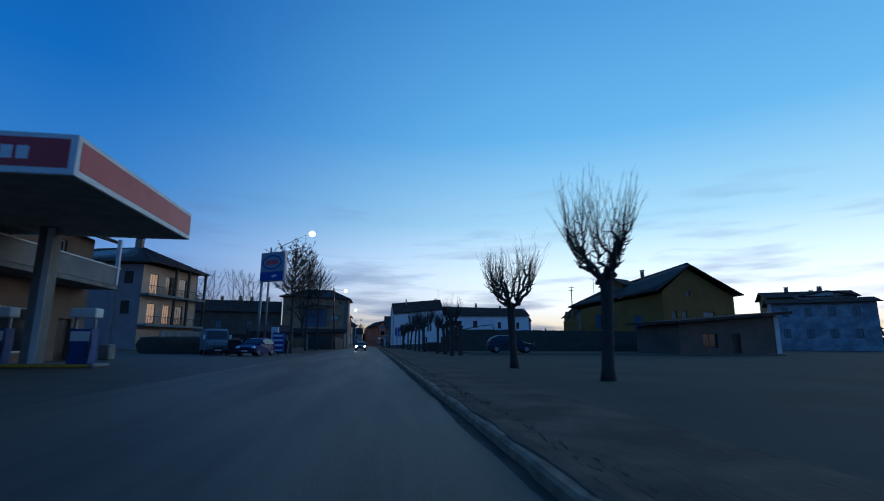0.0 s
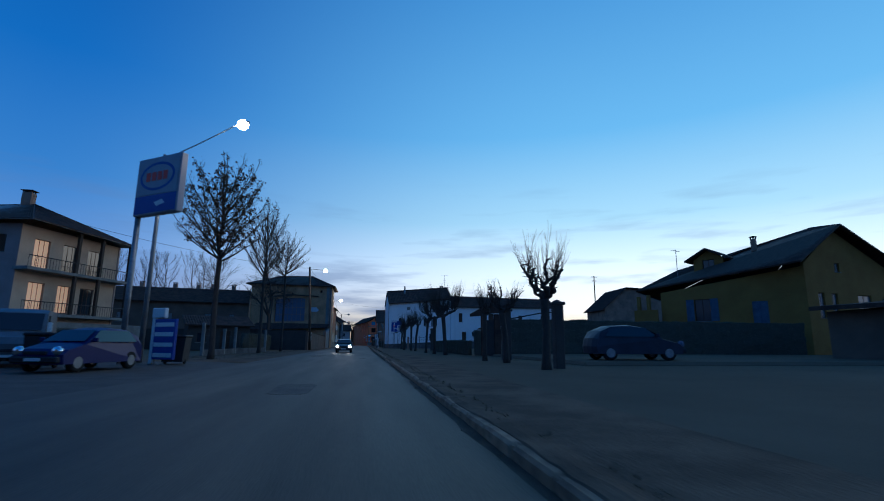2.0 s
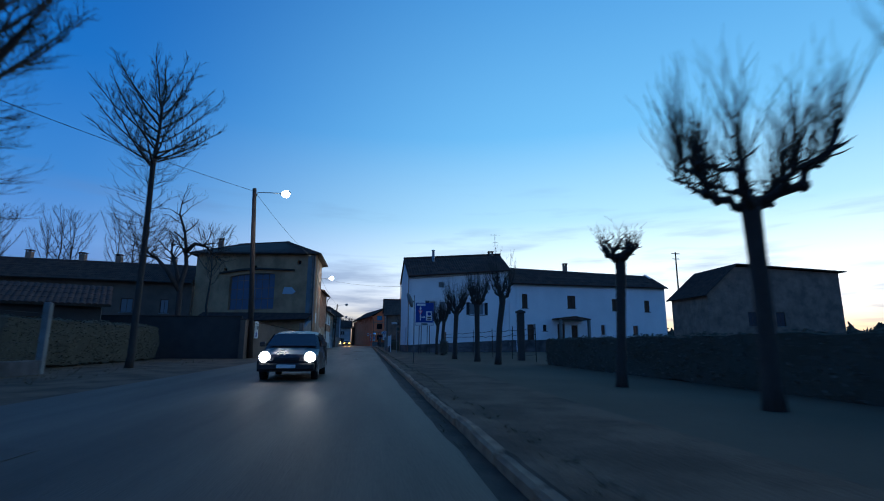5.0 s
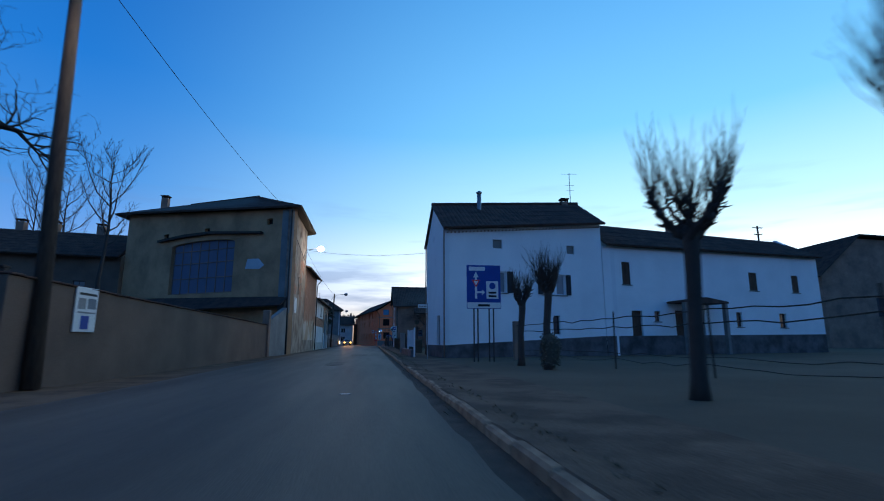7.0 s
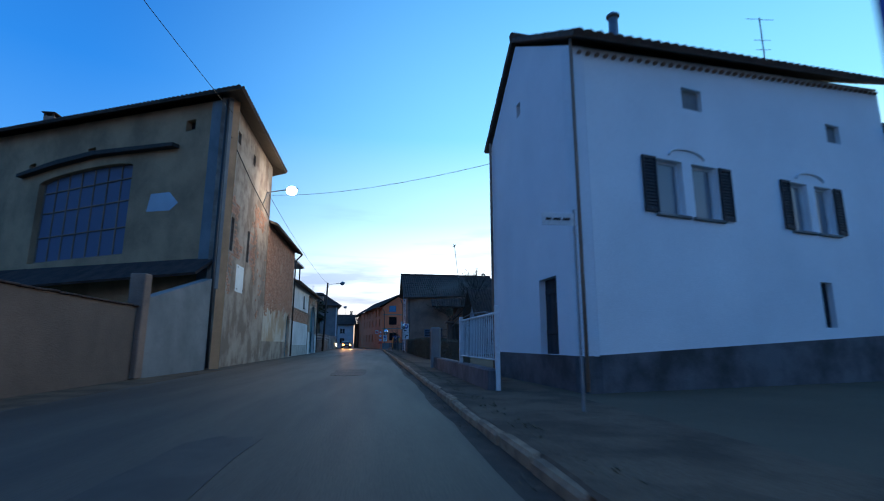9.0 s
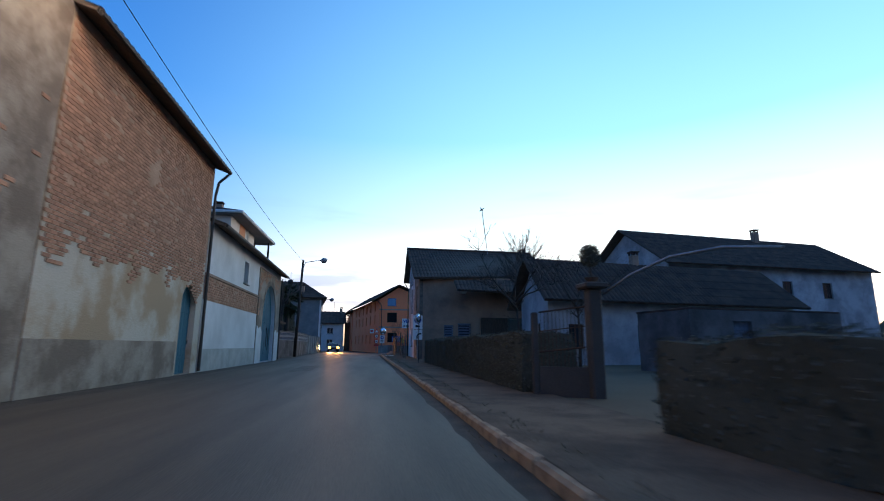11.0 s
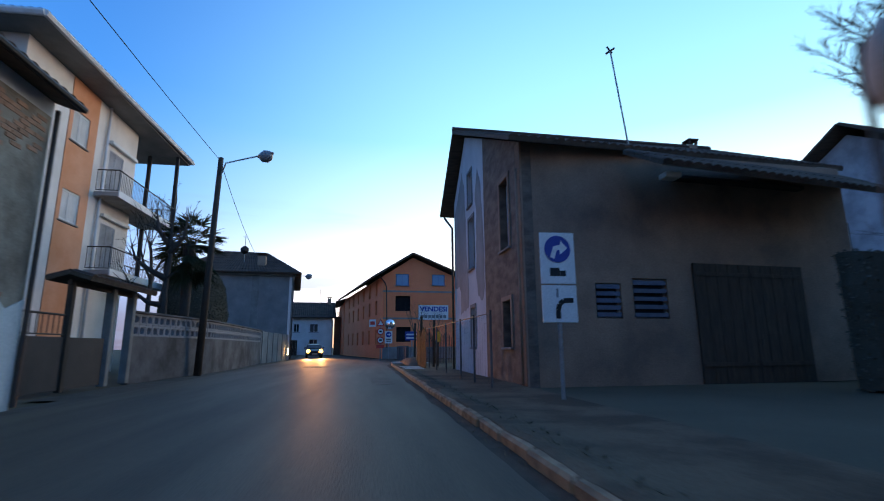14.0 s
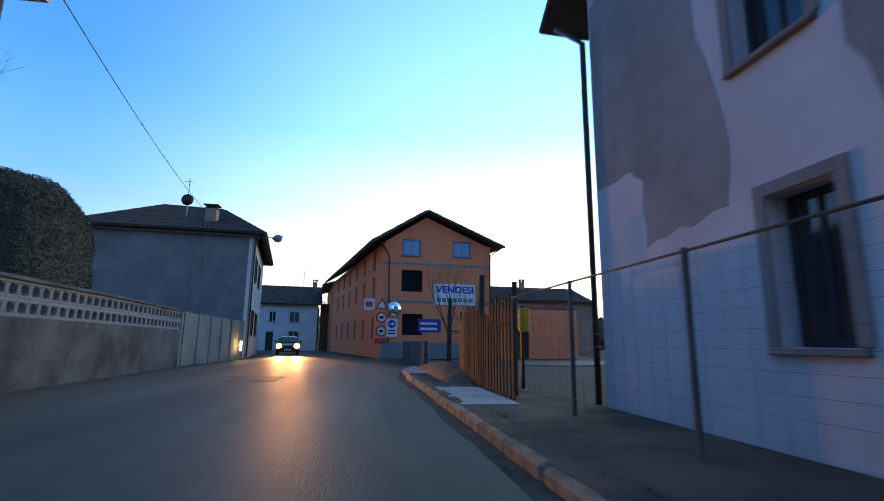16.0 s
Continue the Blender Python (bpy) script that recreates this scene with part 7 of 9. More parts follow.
utility_pole(62.5, 150.0, 19.6, 2)
utility_pole(66.6, 150.0, 12.4, 1)


def shed_and_far():
    s = thing("flat_roofed_shed", 28.5, 43.5, 0, "low shed with a flat dark roof and a pale end wall", "shed")
    m, l = side((28.9, 43.9), (42.5, 47.2))
    part("wall", wall(m, l, 0, [(0, 3.0), (l, 4.2)], [(3, 5, 0.8, 2.2), (7, 8.2, 0, 2.2)]), TAN, s)
    window(s, m, 3, 5, 0.8, 2.2, frame=BROWNWOOD)
    doorway(s, m, 7, 8.2, 0, 2.2)
    part("end_wall", Shape().box(l - 0.6, l + 0.1, -0.06, 0.0, 0, 4.1, 0.01).moved(m), WHITEWALL, s)
    enclose(s, [m @ Vector((l, 0, 0)), m @ Vector((l, 5.6, 0)), m @ Vector((0, 5.6, 0)), m @ Vector((0, 0, 0))], [4.2, [(0, 4.2), (1, 3.0)], 3.0], TAN)
    part("flat_roof", Shape().prism([(-1, 3.05), (l + 1, 4.35), (l + 1, 4.65), (-1, 3.3)], -1.0, 6).moved(m), ROOF, s)
    for name, a, b, ze, zr, w, lab in (("far_house", (120, 108), (128, 122), 13.5, 15, BLUEWHITE, "far pale house on the edge of the village"),
                                       ("far_house", (104, 118), (120, 108), 13.5, 15.5, YELLOW, "far yellowish house with a low roof"),
                                       ("far_house", (96, 108), (112, 96), 11, 12.5, SHADEWHITE, "far pale house among the fields")):
        h = thing(name, a[0], a[1], 0, lab, "house")
        m, l = side(b, a) if a[0] > b[0] else side(a, b)
        o = [(2 + i * 4.5, 3.4 + i * 4.5, z, z + 2) for i in range(int(l / 4.6)) for z in (3, 8)]
        part("wall", wall(m, l, 0, ze, o), w, h)
        for q in o:
            window(h, m, *q, frame=BROWNWOOD, glass=LACE)
        p = lambda u, v, z: tuple(m @ Vector((u, v, z)))
        gable = [(0, ze), (0.5, zr - 0.1), (1, ze)]
        enclose(h, [p(l, 0, 0), p(l, 12, 0), p(0, 12, 0), p(0, 0, 0)], [gable, ze, gable], w)
        r = roof(h, [(p(-1, -1, ze), p(l + 1, -1, ze), p(l + 1, 6, zr), p(-1, 6, zr)), (p(-1, 13, ze), p(l + 1, 13, ze), p(l + 1, 6, zr), p(-1, 6, zr))])
        for u in (l * 0.3, l * 0.7):
            c = m @ Vector((u, 6, 0))
            chimney(r, c.x, c.y, zr - 0.3, zr + 1.2, 0.7, 0.7)


shed_and_far()


def field_edge():
    """The dark house past the white wing, and the wood that closes the fields."""
    h = thing("dark_farm_house", 65, 134, 0, "dark gabled farm building beyond the white wing", "house")
    m, l = side((57.2, 134.6), (81.4, 132.6))
    part("wall", wall(m, l, 0, [(0, 9.6), (5.4, 14.2), (l, 13.3)], [(7, 8.6, 4, 6.4), (12, 13.6, 4, 6.4)]), BROWNWALL, h)
    for o in ((7, 8.6, 4, 6.4), (12, 13.6, 4, 6.4)):
        window(h, m, *o)
    p = lambda u, v, z: tuple(m @ Vector((u, v, z)))
    enclose(h, [p(l, 0, 0), p(l, 11.5, 0), p(0, 11.5, 0), p(0, 0, 0)], [13.2, [(0, 13.2), (1 - 5.4 / l, 14.1), (1, 9.5)], 9.5], BROWNWALL)
    roof(h, [(p(-0.8, -0.8, 9.0), p(-0.8, 12, 9.0), p(5.4, 12, 14.5), p(5.4, -0.8, 14.5)), (p(l + 1, -0.8, 13.4), p(l + 1, 12, 13.4), p(5.4, 12, 14.5), p(5.4, -0.8, 14.5))])
    rnd = random.Random(51)
    s = Shape()
    for i in range(1500):
        a = rnd.uniform(radians(12), radians(88))
        d = rnd.uniform(190, 230)
        x, y = d * math.sin(a), 60 + d * math.cos(a)
        z = rnd.uniform(0, 6.5) * rnd.random() + 0.4
        for _ in range(3):
            b = rnd.uniform(0, 6.283)
            u = Vector((math.cos(b), math.sin(b), rnd.uniform(-0.4, 0.4))) * rnd.uniform(0.8, 1.7)
            v = Vector((rnd.uniform(-0.3, 0.3), rnd.uniform(-0.3, 0.3), 1)) * rnd.uniform(0.6, 1.5)
            c = Vector((x + rnd.uniform(-1.5, 1.5), y + rnd.uniform(-1.5, 1.5), z + rnd.uniform(0, 1.5)))
            s.face(c - u, c - v, c + u, c + v)
    solid("far_wood", s, HEDGE, "low dark wood along the edge of the fields", "wood", kind="stuff")


field_edge()


def pavilion():
    g = thing("entrance_gate", 9.0, 59.2, 0, "roofed garden gateway with square pillars", "gateway")
    for x, w in ((8.72, 0.17), (9.78, 0.23)):
        part("pillar", Shape().box(x - w, x + w, 59.3, 59.6, 0, 3.15, 0.02), ROOF, g)
    part("gate_leaf", Shape().box(8.9, 9.55, 59.4, 59.47, 0.1, 2.7, 0.01), DARKMETAL, g)
    part("lower_roof", Shape().prism([(7.75, 2.95), (9.0, 3.05), (9.0, 3.62), (8.55, 3.6), (7.75, 3.15)], 59.1, 59.8), ROOF, g)
    part("upper_roof", Shape().prism([(8.5, 3.15), (10.45, 3.25), (10.5, 3.82), (8.6, 3.66)], 59.12, 59.78), ROOF, g)
    leafy_mass("hedge", 10.02, 36, 59.2, 59.9, 0.05, 2.78, 14, "tall dense dark garden hedge beside the roofed gateway", dense=90, roundness=0.03)
    leafy_mass("hedge", 8.0, 8.52, 59.3, 59.7, 0.05, 1.95, 16, "dense dark hedge beside the gateway pillar", dense=160, roundness=0.2)
    solid("wall_pipe", Shape().tube([(10.4, 59.4, 2.5), (10.6, 59.3, 2.8), (11.4, 59.2, 2.93), (13.0, 59.2, 3.25), (14.4, 59.3, 3.4), (14.6, 59.5, 2.5)], 0.05, 6), DARKMETAL, "dark bent rail on top of the garden wall", "rail")
    leafy_mass("hedge", 7.9, 8.3, 61.2, 80, 0.05, 1.2, 15, "low dark hedge behind the street trees", dense=110, leaf=0.05, roundness=0.06)


pavilion()


def meadow_fence():
    f = thing("wire_fence", 8.3, 83, 0.08, "rough wire fence with climbing stems before the white house", "fence")
    rnd = random.Random(8)
    ys = [82.5 + 4.15 * i for i in range(6)]
    fx = lambda y: 8.4 if y < 90 else 8.4 - 1.4 * (y - 90) / 13.2
    for y in ys[:-1]:
        part("fence_post", Shape().tube([(fx(y), y, 0.0), (fx(y) + rnd.uniform(-0.05, 0.05), y, 1.95)], 0.025, 6), TIMBER, f)
    part("end_post", Shape().box(6.86, 7.14, 103.1, 103.38, 0.0, 1.95, 0.03), BROWNWALL, f, "square brown end post")
    for z in (0.4, 0.62, 1.45, 1.75):
        pts = []
        for a, b in zip(ys, ys[1:]):
            for k in range(6):
                w = k / 6
                y = a + (b - a) * w
                pts.append((fx(y) + rnd.uniform(-0.03, 0.03), y, z - 0.2 * w * (1 - w) + rnd.uniform(-0.05, 0.05)))
        pts.append((fx(103.2), 103.2, z))
        part("wire", Shape().tube(pts, 0.016 if z > 1 else 0.01, 5), TIMBER, f)


meadow_fence()


def garden_pillar(x, y, z, w, label):
    p = thing("garden_pillar", x, y, 0.05, label, "pillar", "garden pillars beside the street trees")
    part("shaft", Shape().box(x - w / 2, x + w / 2, y - w / 2, y + w / 2, 0.0, z - 0.16, 0.025), DARKPIER, p)
    part("cap", Shape().box(x - w * 0.66, x + w * 0.66, y - w * 0.66, y + w * 0.66, z - 0.16, z - 0.04, 0.02), DARKPIER, p)
    part("cap_top", Shape().lathe((x, y, z - 0.04), [(w * 0.62, 0.0), (w * 0.3, 0.06), (0.03, 0.09)], 4), DARKPIER, p)


garden_pillar(7.2, 41.4, 2.6, 0.36, "slim dark rendered pillar with a flat cap")
garden_pillar(7.96, 50.9, 2.95, 0.46, "stout dark rendered gate pillar with a cap")
garden_pillar(8.3, 84.6, 2.75, 0.34, "slim dark rendered gate pillar with a cap")


def kerb_mirror():
    t = thing("traffic_mirror", 2.2, 81.2, 0.1, "round traffic mirror tilted across the road on a thin post", "mirror")
    part("post", Shape().tube([(2.2, 81.2, 0.05), (2.2, 81.2, 3.15)], 0.025, 8), METAL, t, smooth=True)
    mm = Matrix.Translation((1.98, 81.15, 2.9)) @ Matrix.Rotation(radians(-98), 4, "Z") @ Matrix.Rotation(radians(20), 4, "X")
    part("hood", Shape().lathe((0, 0, 0), [(0.3, -0.05), (0.34, -0.02), (0.34, 0.04), (0.2, 0.11), (0.05, 0.13)], 24, "y").moved(mm), GREYWALL, t, "pale grey moulded back", smooth=True)
    part("mirror_face", Shape().lathe((0, -0.02, 0), [(0.01, -0.07), (0.15, -0.055), (0.3, -0.03)], 24, "y").moved(mm), CONVEX, t, smooth=True)
    part("bracket", Shape().tube([(2.2, 81.2, 2.8), (2.14, 81.17, 2.86), (2.08, 81.16, 2.88)], 0.025, 6), DARKMETAL, t)


kerb_mirror()


# ---------------------------------------------------------------- signs before the white house
def flat(points, y):
    s = Shape()
    s.face(*[(x, y, z) for x, z in points])
    return s


def direction_sign():
    t = thing("direction_sign", 4.95, 101.2, 0, "large blue road direction panel on steel legs", "road sign")
    x0, x1, z0, z1, y = 4.15, 5.72, 2.42, 4.4, 101.15
    bd = part("panel", Shape().box(x0, x1, y, y + 0.05, z0, z1, 0.01), SIGNBLUE, t)
    part("place_strip", Shape().box(x0 + 0.02, x1 - 0.02, y - 0.012, y, z0 + 0.02, z0 + 0.28), SIGNWHITE, bd)
    part("place_bar", Shape().box(x0 + 0.5, x0 + 1.05, y - 0.02, y - 0.012, z0 + 0.1, z0 + 0.2), SIGNBLACK, bd)
    part("top_strip", Shape().box(x0 + 0.1, x0 + 0.85, y - 0.012, y, z1 - 0.26, z1 - 0.08), SIGNWHITE, bd)
    # route arrows
    cx = x0 + 0.42
    part("arrow", Shape().box(cx - 0.05, cx + 0.05, y - 0.012, y, z0 + 0.45, z0 + 1.5), SIGNWHITE, bd)
    part("arrow_head", flat([(cx - 0.13, z0 + 1.42), (cx + 0.13, z0 + 1.42), (cx, z0 + 1.68)], y - 0.014), SIGNWHITE, bd)
    part("arrow", Shape().box(cx + 0.05, cx + 0.3, y - 0.012, y, z0 + 0.7, z0 + 0.78), SIGNWHITE, bd)
    part("arrow_head", flat([(cx + 0.28, z0 + 0.62), (cx + 0.42, z0 + 0.74), (cx + 0.28, z0 + 0.86)], y - 0.014), SIGNWHITE, bd)
    part("give_way_mark", flat([(cx - 0.19, z0 + 1.3), (cx + 0.19, z0 + 1.3), (cx, z0 + 0.95)], y - 0.016), SIGNRED, bd)
    part("give_way_centre", flat([(cx - 0.11, z0 + 1.25), (cx + 0.11, z0 + 1.25), (cx, z0 + 1.05)], y - 0.019), SIGNWHITE, bd)
    sub = part("inset", Shape().box(x0 + 0.9, x1 - 0.12, y - 0.012, y, z0 + 0.45, z0 + 1.25), SIGNWHITE, bd)
    c2, zz = x0 + 1.18, z0 + 1.03
    part("ring", Shape().lathe((c2, y - 0.016, zz), [(0.15, 0), (0.15, 0.003)], 20, "y"), SIGNBLUE, sub)
    for z in (0.52, 0.68):
        part("pictogram", Shape().box(x0 + 1.0, x0 + 1.36, y - 0.018, y - 0.012, z0 + z, z0 + z + 0.09), SIGNBLACK, sub)
    for x in (x0 + 0.32, x0 + 0.5, x1 - 0.55, x1 - 0.35):
        part("leg", Shape().tube([(x, y + 0.08, 0.0), (x + 0.02, y + 0.08, z1 - 0.1)], 0.032, 8), DARKMETAL, t)


direction_sign()


def corner_sign():
    t = thing("street_name_sign", 2.75, 104.5, 0.1, "thin post with a small white street name plate", "sign")
    part("post", Shape().tube([(2.75, 104.5, 0.08), (2.75, 104.5, 2.9)], 0.022, 8), METAL, t)
    p = part("plate", Shape().box(2.25, 2.72, 104.44, 104.46, 2.65, 2.83, 0.005), SIGNWHITE, t)
    for x0, x1 in ((2.3, 2.38), (2.41, 2.52), (2.55, 2.66)):
        part("lettering", Shape().box(x0, x1, 104.43, 104.438, 2.72, 2.755), DARKMETAL, p)


corner_sign()


def white_gate():
    f = thing("garden_railing", 2.4, 110.5, 0.05, "white metal railing beside the white house", "fence")
    for x, y, z in ((2.35, 107.6, 1.75), (2.25, 111.2, 1.7)):
        part("post", Shape().box(x - 0.045, x + 0.045, y - 0.045, y + 0.045, 0.0, z, 0.01), WHITEPAINT, f)
    railing(f, (2.35, 107.6, 0), (2.25, 111.2, 0), 0.6, 1.6, 0.16, WHITEPAINT, "rail_panel")
    part("base_wall", Shape().box(2.15, 2.42, 107.6, 117, 0, 0.5, 0.03), STAINED, f)
    p = solid("gate_pillar", Shape().box(2.05, 2.4, 116.6, 116.95, 0, 1.6, 0.04), GREYWALL, "pale plastered gate pillar at the roadside", "pillar")


white_gate()


# ---------------------------------------------------------------- right side beyond the white house
def gate_and_hedges():
    x, y = 4.15, 126.0
    p = thing("gate_pillar", x, y, 0, "square rendered gate pillar with a flat cap", "pillar")
    part("shaft", Shape().box(x - 0.13, x + 0.13, y - 0.13, y + 0.13, 0, 2.12, 0.03), DARKPIER, p)
    part("cap", Shape().box(x - 0.24, x + 0.24, y - 0.24, y + 0.24, 2.12, 2.24, 0.03), DARKPIER, p)
    part("arched_pipe", Shape().tube([(4.3, 125.9, 2.0), (4.7, 125.5, 2.35), (5.2, 125.0, 2.62), (5.8, 124.4, 2.7), (6.4, 123.8, 2.6)], 0.03, 7), METAL, p, smooth=True)
    q = thing("gate_post", 3.12, 126.5, 0, "thin concrete gate post at the hedge end", "post")
    part("shaft", Shape().box(3.06, 3.18, 126.44, 126.56, 0, 1.68, 0.02), DARKPIER, q)
    g = thing("garden_gate", 3.6, 126.25, 0.1, "rusty tube and mesh garden gate on a low wall", "gate")
    a, b = Vector((3.2, 126.46)), Vector((4.0, 126.08))
    for z, rr in ((1.68, 0.02), (1.3, 0.012), (0.9, 0.02)):
        part("gate_rail", Shape().tube([(a.x, a.y, z), (b.x, b.y, z + 0.1)], rr, 6), RUST, g)
    for i in range(12):
        w = a.lerp(b, (i + 0.5) / 12)
        part("bar", Shape().tube([(w.x, w.y, 0.6), (w.x, w.y, 1.7)], 0.006, 4), RUST, g)
    mg, lg = side((3.18, 126.44), (4.02, 126.04))
    part("low_wall", wall(mg, lg, 0, 0.62, (), 0.12), DARKPIER, g)
    d = thing("garden_outbuilding", 12.5, 134, 0, "low stained grey garden outbuilding behind the gate", "shed")
    mg, lg = side((11.5, 133.6), (19, 134.6))
    part("wall", wall(mg, lg, 0, 2.4, [(2.0, 2.9, 0, 2.0)]), STAINED, d)
    doorway(d, mg, 2.0, 2.9, 0, 2.0, material=GATEBLUE)
    enclose(d, [mg @ Vector((lg, 0, 0)), mg @ Vector((lg, 2.9, 0)), mg @ Vector((0, 2.9, 0)), mg @ Vector((0, 0, 0))], [2.39, 2.39, 2.39], STAINED)
    part("flat_roof", Shape().box(0, lg, 0.0, 3, 2.4, 2.48, 0.02).moved(mg), ROOF, d)
    st = leafy_mass("topiary", 3.96, 4.32, 125.83, 126.17, 2.56, 2.98, 31, "clipped round shrub in a low pot on the pillar", "shrub", 0.024, 2600, 1.0)
    part("stem", Shape().tube([(4.15, 126.0, 2.3), (4.12, 126.0, 2.62)], 0.025, 6), BARK, st)
    part("pot", Shape().lathe((4.15, 126.0, 2.24), [(0.09, 0), (0.13, 0.08), (0.14, 0.1)], 12), RUST, st)
    leafy_mass("hedge", 2.95, 4.1, 126.65, 145.0, 0.05, 1.3, 32, "dense dark clipped hedge along the footpath", dense=460, roundness=0.06, leaf=0.03)
    leafy_mass("hedge", 3.0, 3.9, 118.2, 122.2, 0.05, 1.1, 33, "dense dark clipped hedge along the footpath", dense=170, roundness=0.1, leaf=0.035)
    solid("garden_lawn", Shape().box(3.4, 60, 106, 154, -0.05, 0.05, 0.02), GRASS, "dark garden behind the hedge", "grass", kind="structure")


gate_and_hedges()


def low_house():
    h = thing("low_house", 7.9, 144, 0, "low white house with a sloping dark roof behind the hedge", "house")
    ang = radians(8)
    A, B = Vector((9.4, 147.2)), Vector((9.1, 141.7))          # the gable wall towards the road
    m, l = side(A, B)
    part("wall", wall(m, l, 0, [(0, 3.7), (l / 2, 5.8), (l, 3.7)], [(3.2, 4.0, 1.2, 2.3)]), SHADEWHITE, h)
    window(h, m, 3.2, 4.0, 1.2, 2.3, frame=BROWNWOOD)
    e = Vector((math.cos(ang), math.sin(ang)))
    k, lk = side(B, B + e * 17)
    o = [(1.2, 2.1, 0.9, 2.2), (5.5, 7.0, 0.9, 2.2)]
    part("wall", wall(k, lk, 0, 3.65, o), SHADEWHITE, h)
    for q in o:
        window(h, k, *q, frame=BROWNWOOD)
    n0, n1 = Vector((8.6, 140.8)), Vector((8.6, 140.8)) + e * 18
    f0, f1 = Vector((8.7, 148.0)), Vector((8.7, 148.0)) + e * 18
    r0, r1 = Vector((8.65, 144.45)), Vector((8.65, 144.45)) + e * 18
    roof(h, [((*n0, 3.3), (*n1, 3.3), (*r1, 6.05), (*r0, 6.05)), ((*f0, 3.3), (*f1, 3.3), (*r1, 6.05), (*r0, 6.05))])
    enclose(h, [B + e * 17, A + e * 17, A], [[(0, 3.65), (0.5, 5.8), (1, 3.65)], 3.65], SHADEWHITE)
    chimney(h, 16.4, 145.6, 5.6, 6.75, 0.45, 0.45)
    leafy_mass("hedge", 9.6, 15.0, 150.9, 151.5, 0.05, 2.95, 34, "tall dark garden hedge between the two houses", dense=90, roundness=0.06)
    h2 = thing("rear_house", 27.7, 163.9, 0, "dark gabled house further back", "house")
    m, l = side((25.7, 170.7), (27.7, 159.1))                   # the gable wall
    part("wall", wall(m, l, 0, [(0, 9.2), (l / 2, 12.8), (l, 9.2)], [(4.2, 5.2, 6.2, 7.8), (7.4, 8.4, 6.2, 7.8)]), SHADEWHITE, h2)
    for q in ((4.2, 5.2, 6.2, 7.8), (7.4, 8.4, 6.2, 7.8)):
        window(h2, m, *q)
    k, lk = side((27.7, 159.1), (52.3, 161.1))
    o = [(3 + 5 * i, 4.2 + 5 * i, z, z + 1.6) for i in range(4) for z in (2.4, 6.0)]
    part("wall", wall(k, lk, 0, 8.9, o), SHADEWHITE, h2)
    for q in o:
        window(h2, k, *q)
    p2 = lambda u, v, z: tuple(k @ Vector((u, v, z)))
    roof(h2, [(p2(-0.8, -0.9, 8.7), p2(lk, -0.9, 8.7), p2(lk, 5.6, 12.9), p2(-1.5, 5.6, 13.2)), (p2(-2.2, 12.2, 8.7), p2(lk, 12.2, 8.7), p2(lk, 5.6, 12.9), p2(-1.5, 5.6, 13.2))])
    enclose(h2, [k @ Vector((lk, 0, 0)), k @ Vector((lk, 11.6, 0)), (25.7, 170.7)], [[(0, 8.9), (0.48, 12.7), (1, 8.9)], 8.8], SHADEWHITE)
    c = k @ Vector((15.5, 5.0, 0))
    chimney(h2, c.x, c.y, 12.6, 13.9, 0.6, 0.6)
    gnarled_tree("garden_tree", 6.4, 137.9, [[(0, 0, 0), (-0.05, 0, 1.2), (-0.1, 0, 2.2), (-0.2, 0.1, 3.2), (-0.15, 0, 4.0), (-0.1, 0, 4.7)],
                                            [(-0.1, 0, 2.6), (-0.7, 0, 3.4), (-1.2, 0.1, 4.0), (-1.6, 0, 4.7), (-1.9, 0, 5.4)], [(-0.2, 0, 2.9), (-0.7, 0.3, 3.4), (-1.2, 0.3, 3.7), (-1.8, 0.3, 3.9)],
                                            [(-0.2, 0, 2.9), (0.5, 0.2, 3.6), (1.1, 0.2, 4.1), (1.6, 0, 4.7)], [(-0.2, 0, 3.0), (0.5, 0.4, 3.4), (1.3, 0.5, 3.7), (1.8, 0.5, 3.9)],
                                            [(-0.2, 0, 3.0), (0.2, -0.3, 3.7), (0.5, -0.4, 4.3), (0.6, -0.4, 4.8)]],
                 71, "bare crooked garden tree behind the hedge", 1.0, 17, 0.08, 0.065, 0.014)
    gnarled_tree("garden_tree", 8.9, 137.5, [[(0, 0, 0), (0.05, 0, 1.5), (0, 0, 2.8), (0.1, 0, 3.7), (0.0, 0, 4.5)], [(0, 0, 2.6), (-0.5, 0, 3.5), (-0.8, 0, 4.1), (-0.9, 0, 4.7)],
                                            [(0, 0, 2.7), (0.7, 0.1, 3.4), (1.5, 0.1, 3.8), (2.2, 0, 4.3)]], 72, "bare crooked garden tree behind the hedge", 1.0, 20, 0.08, 0.07, 0.014)
    fan_tree("garden_tree", 10.2, 149.3, 9.3, 5.0, 4.0, 74, "bare upright tree with dense fine shoots between the houses", 26, 0.075, 0, 0.08, steep=1.6)


low_house()


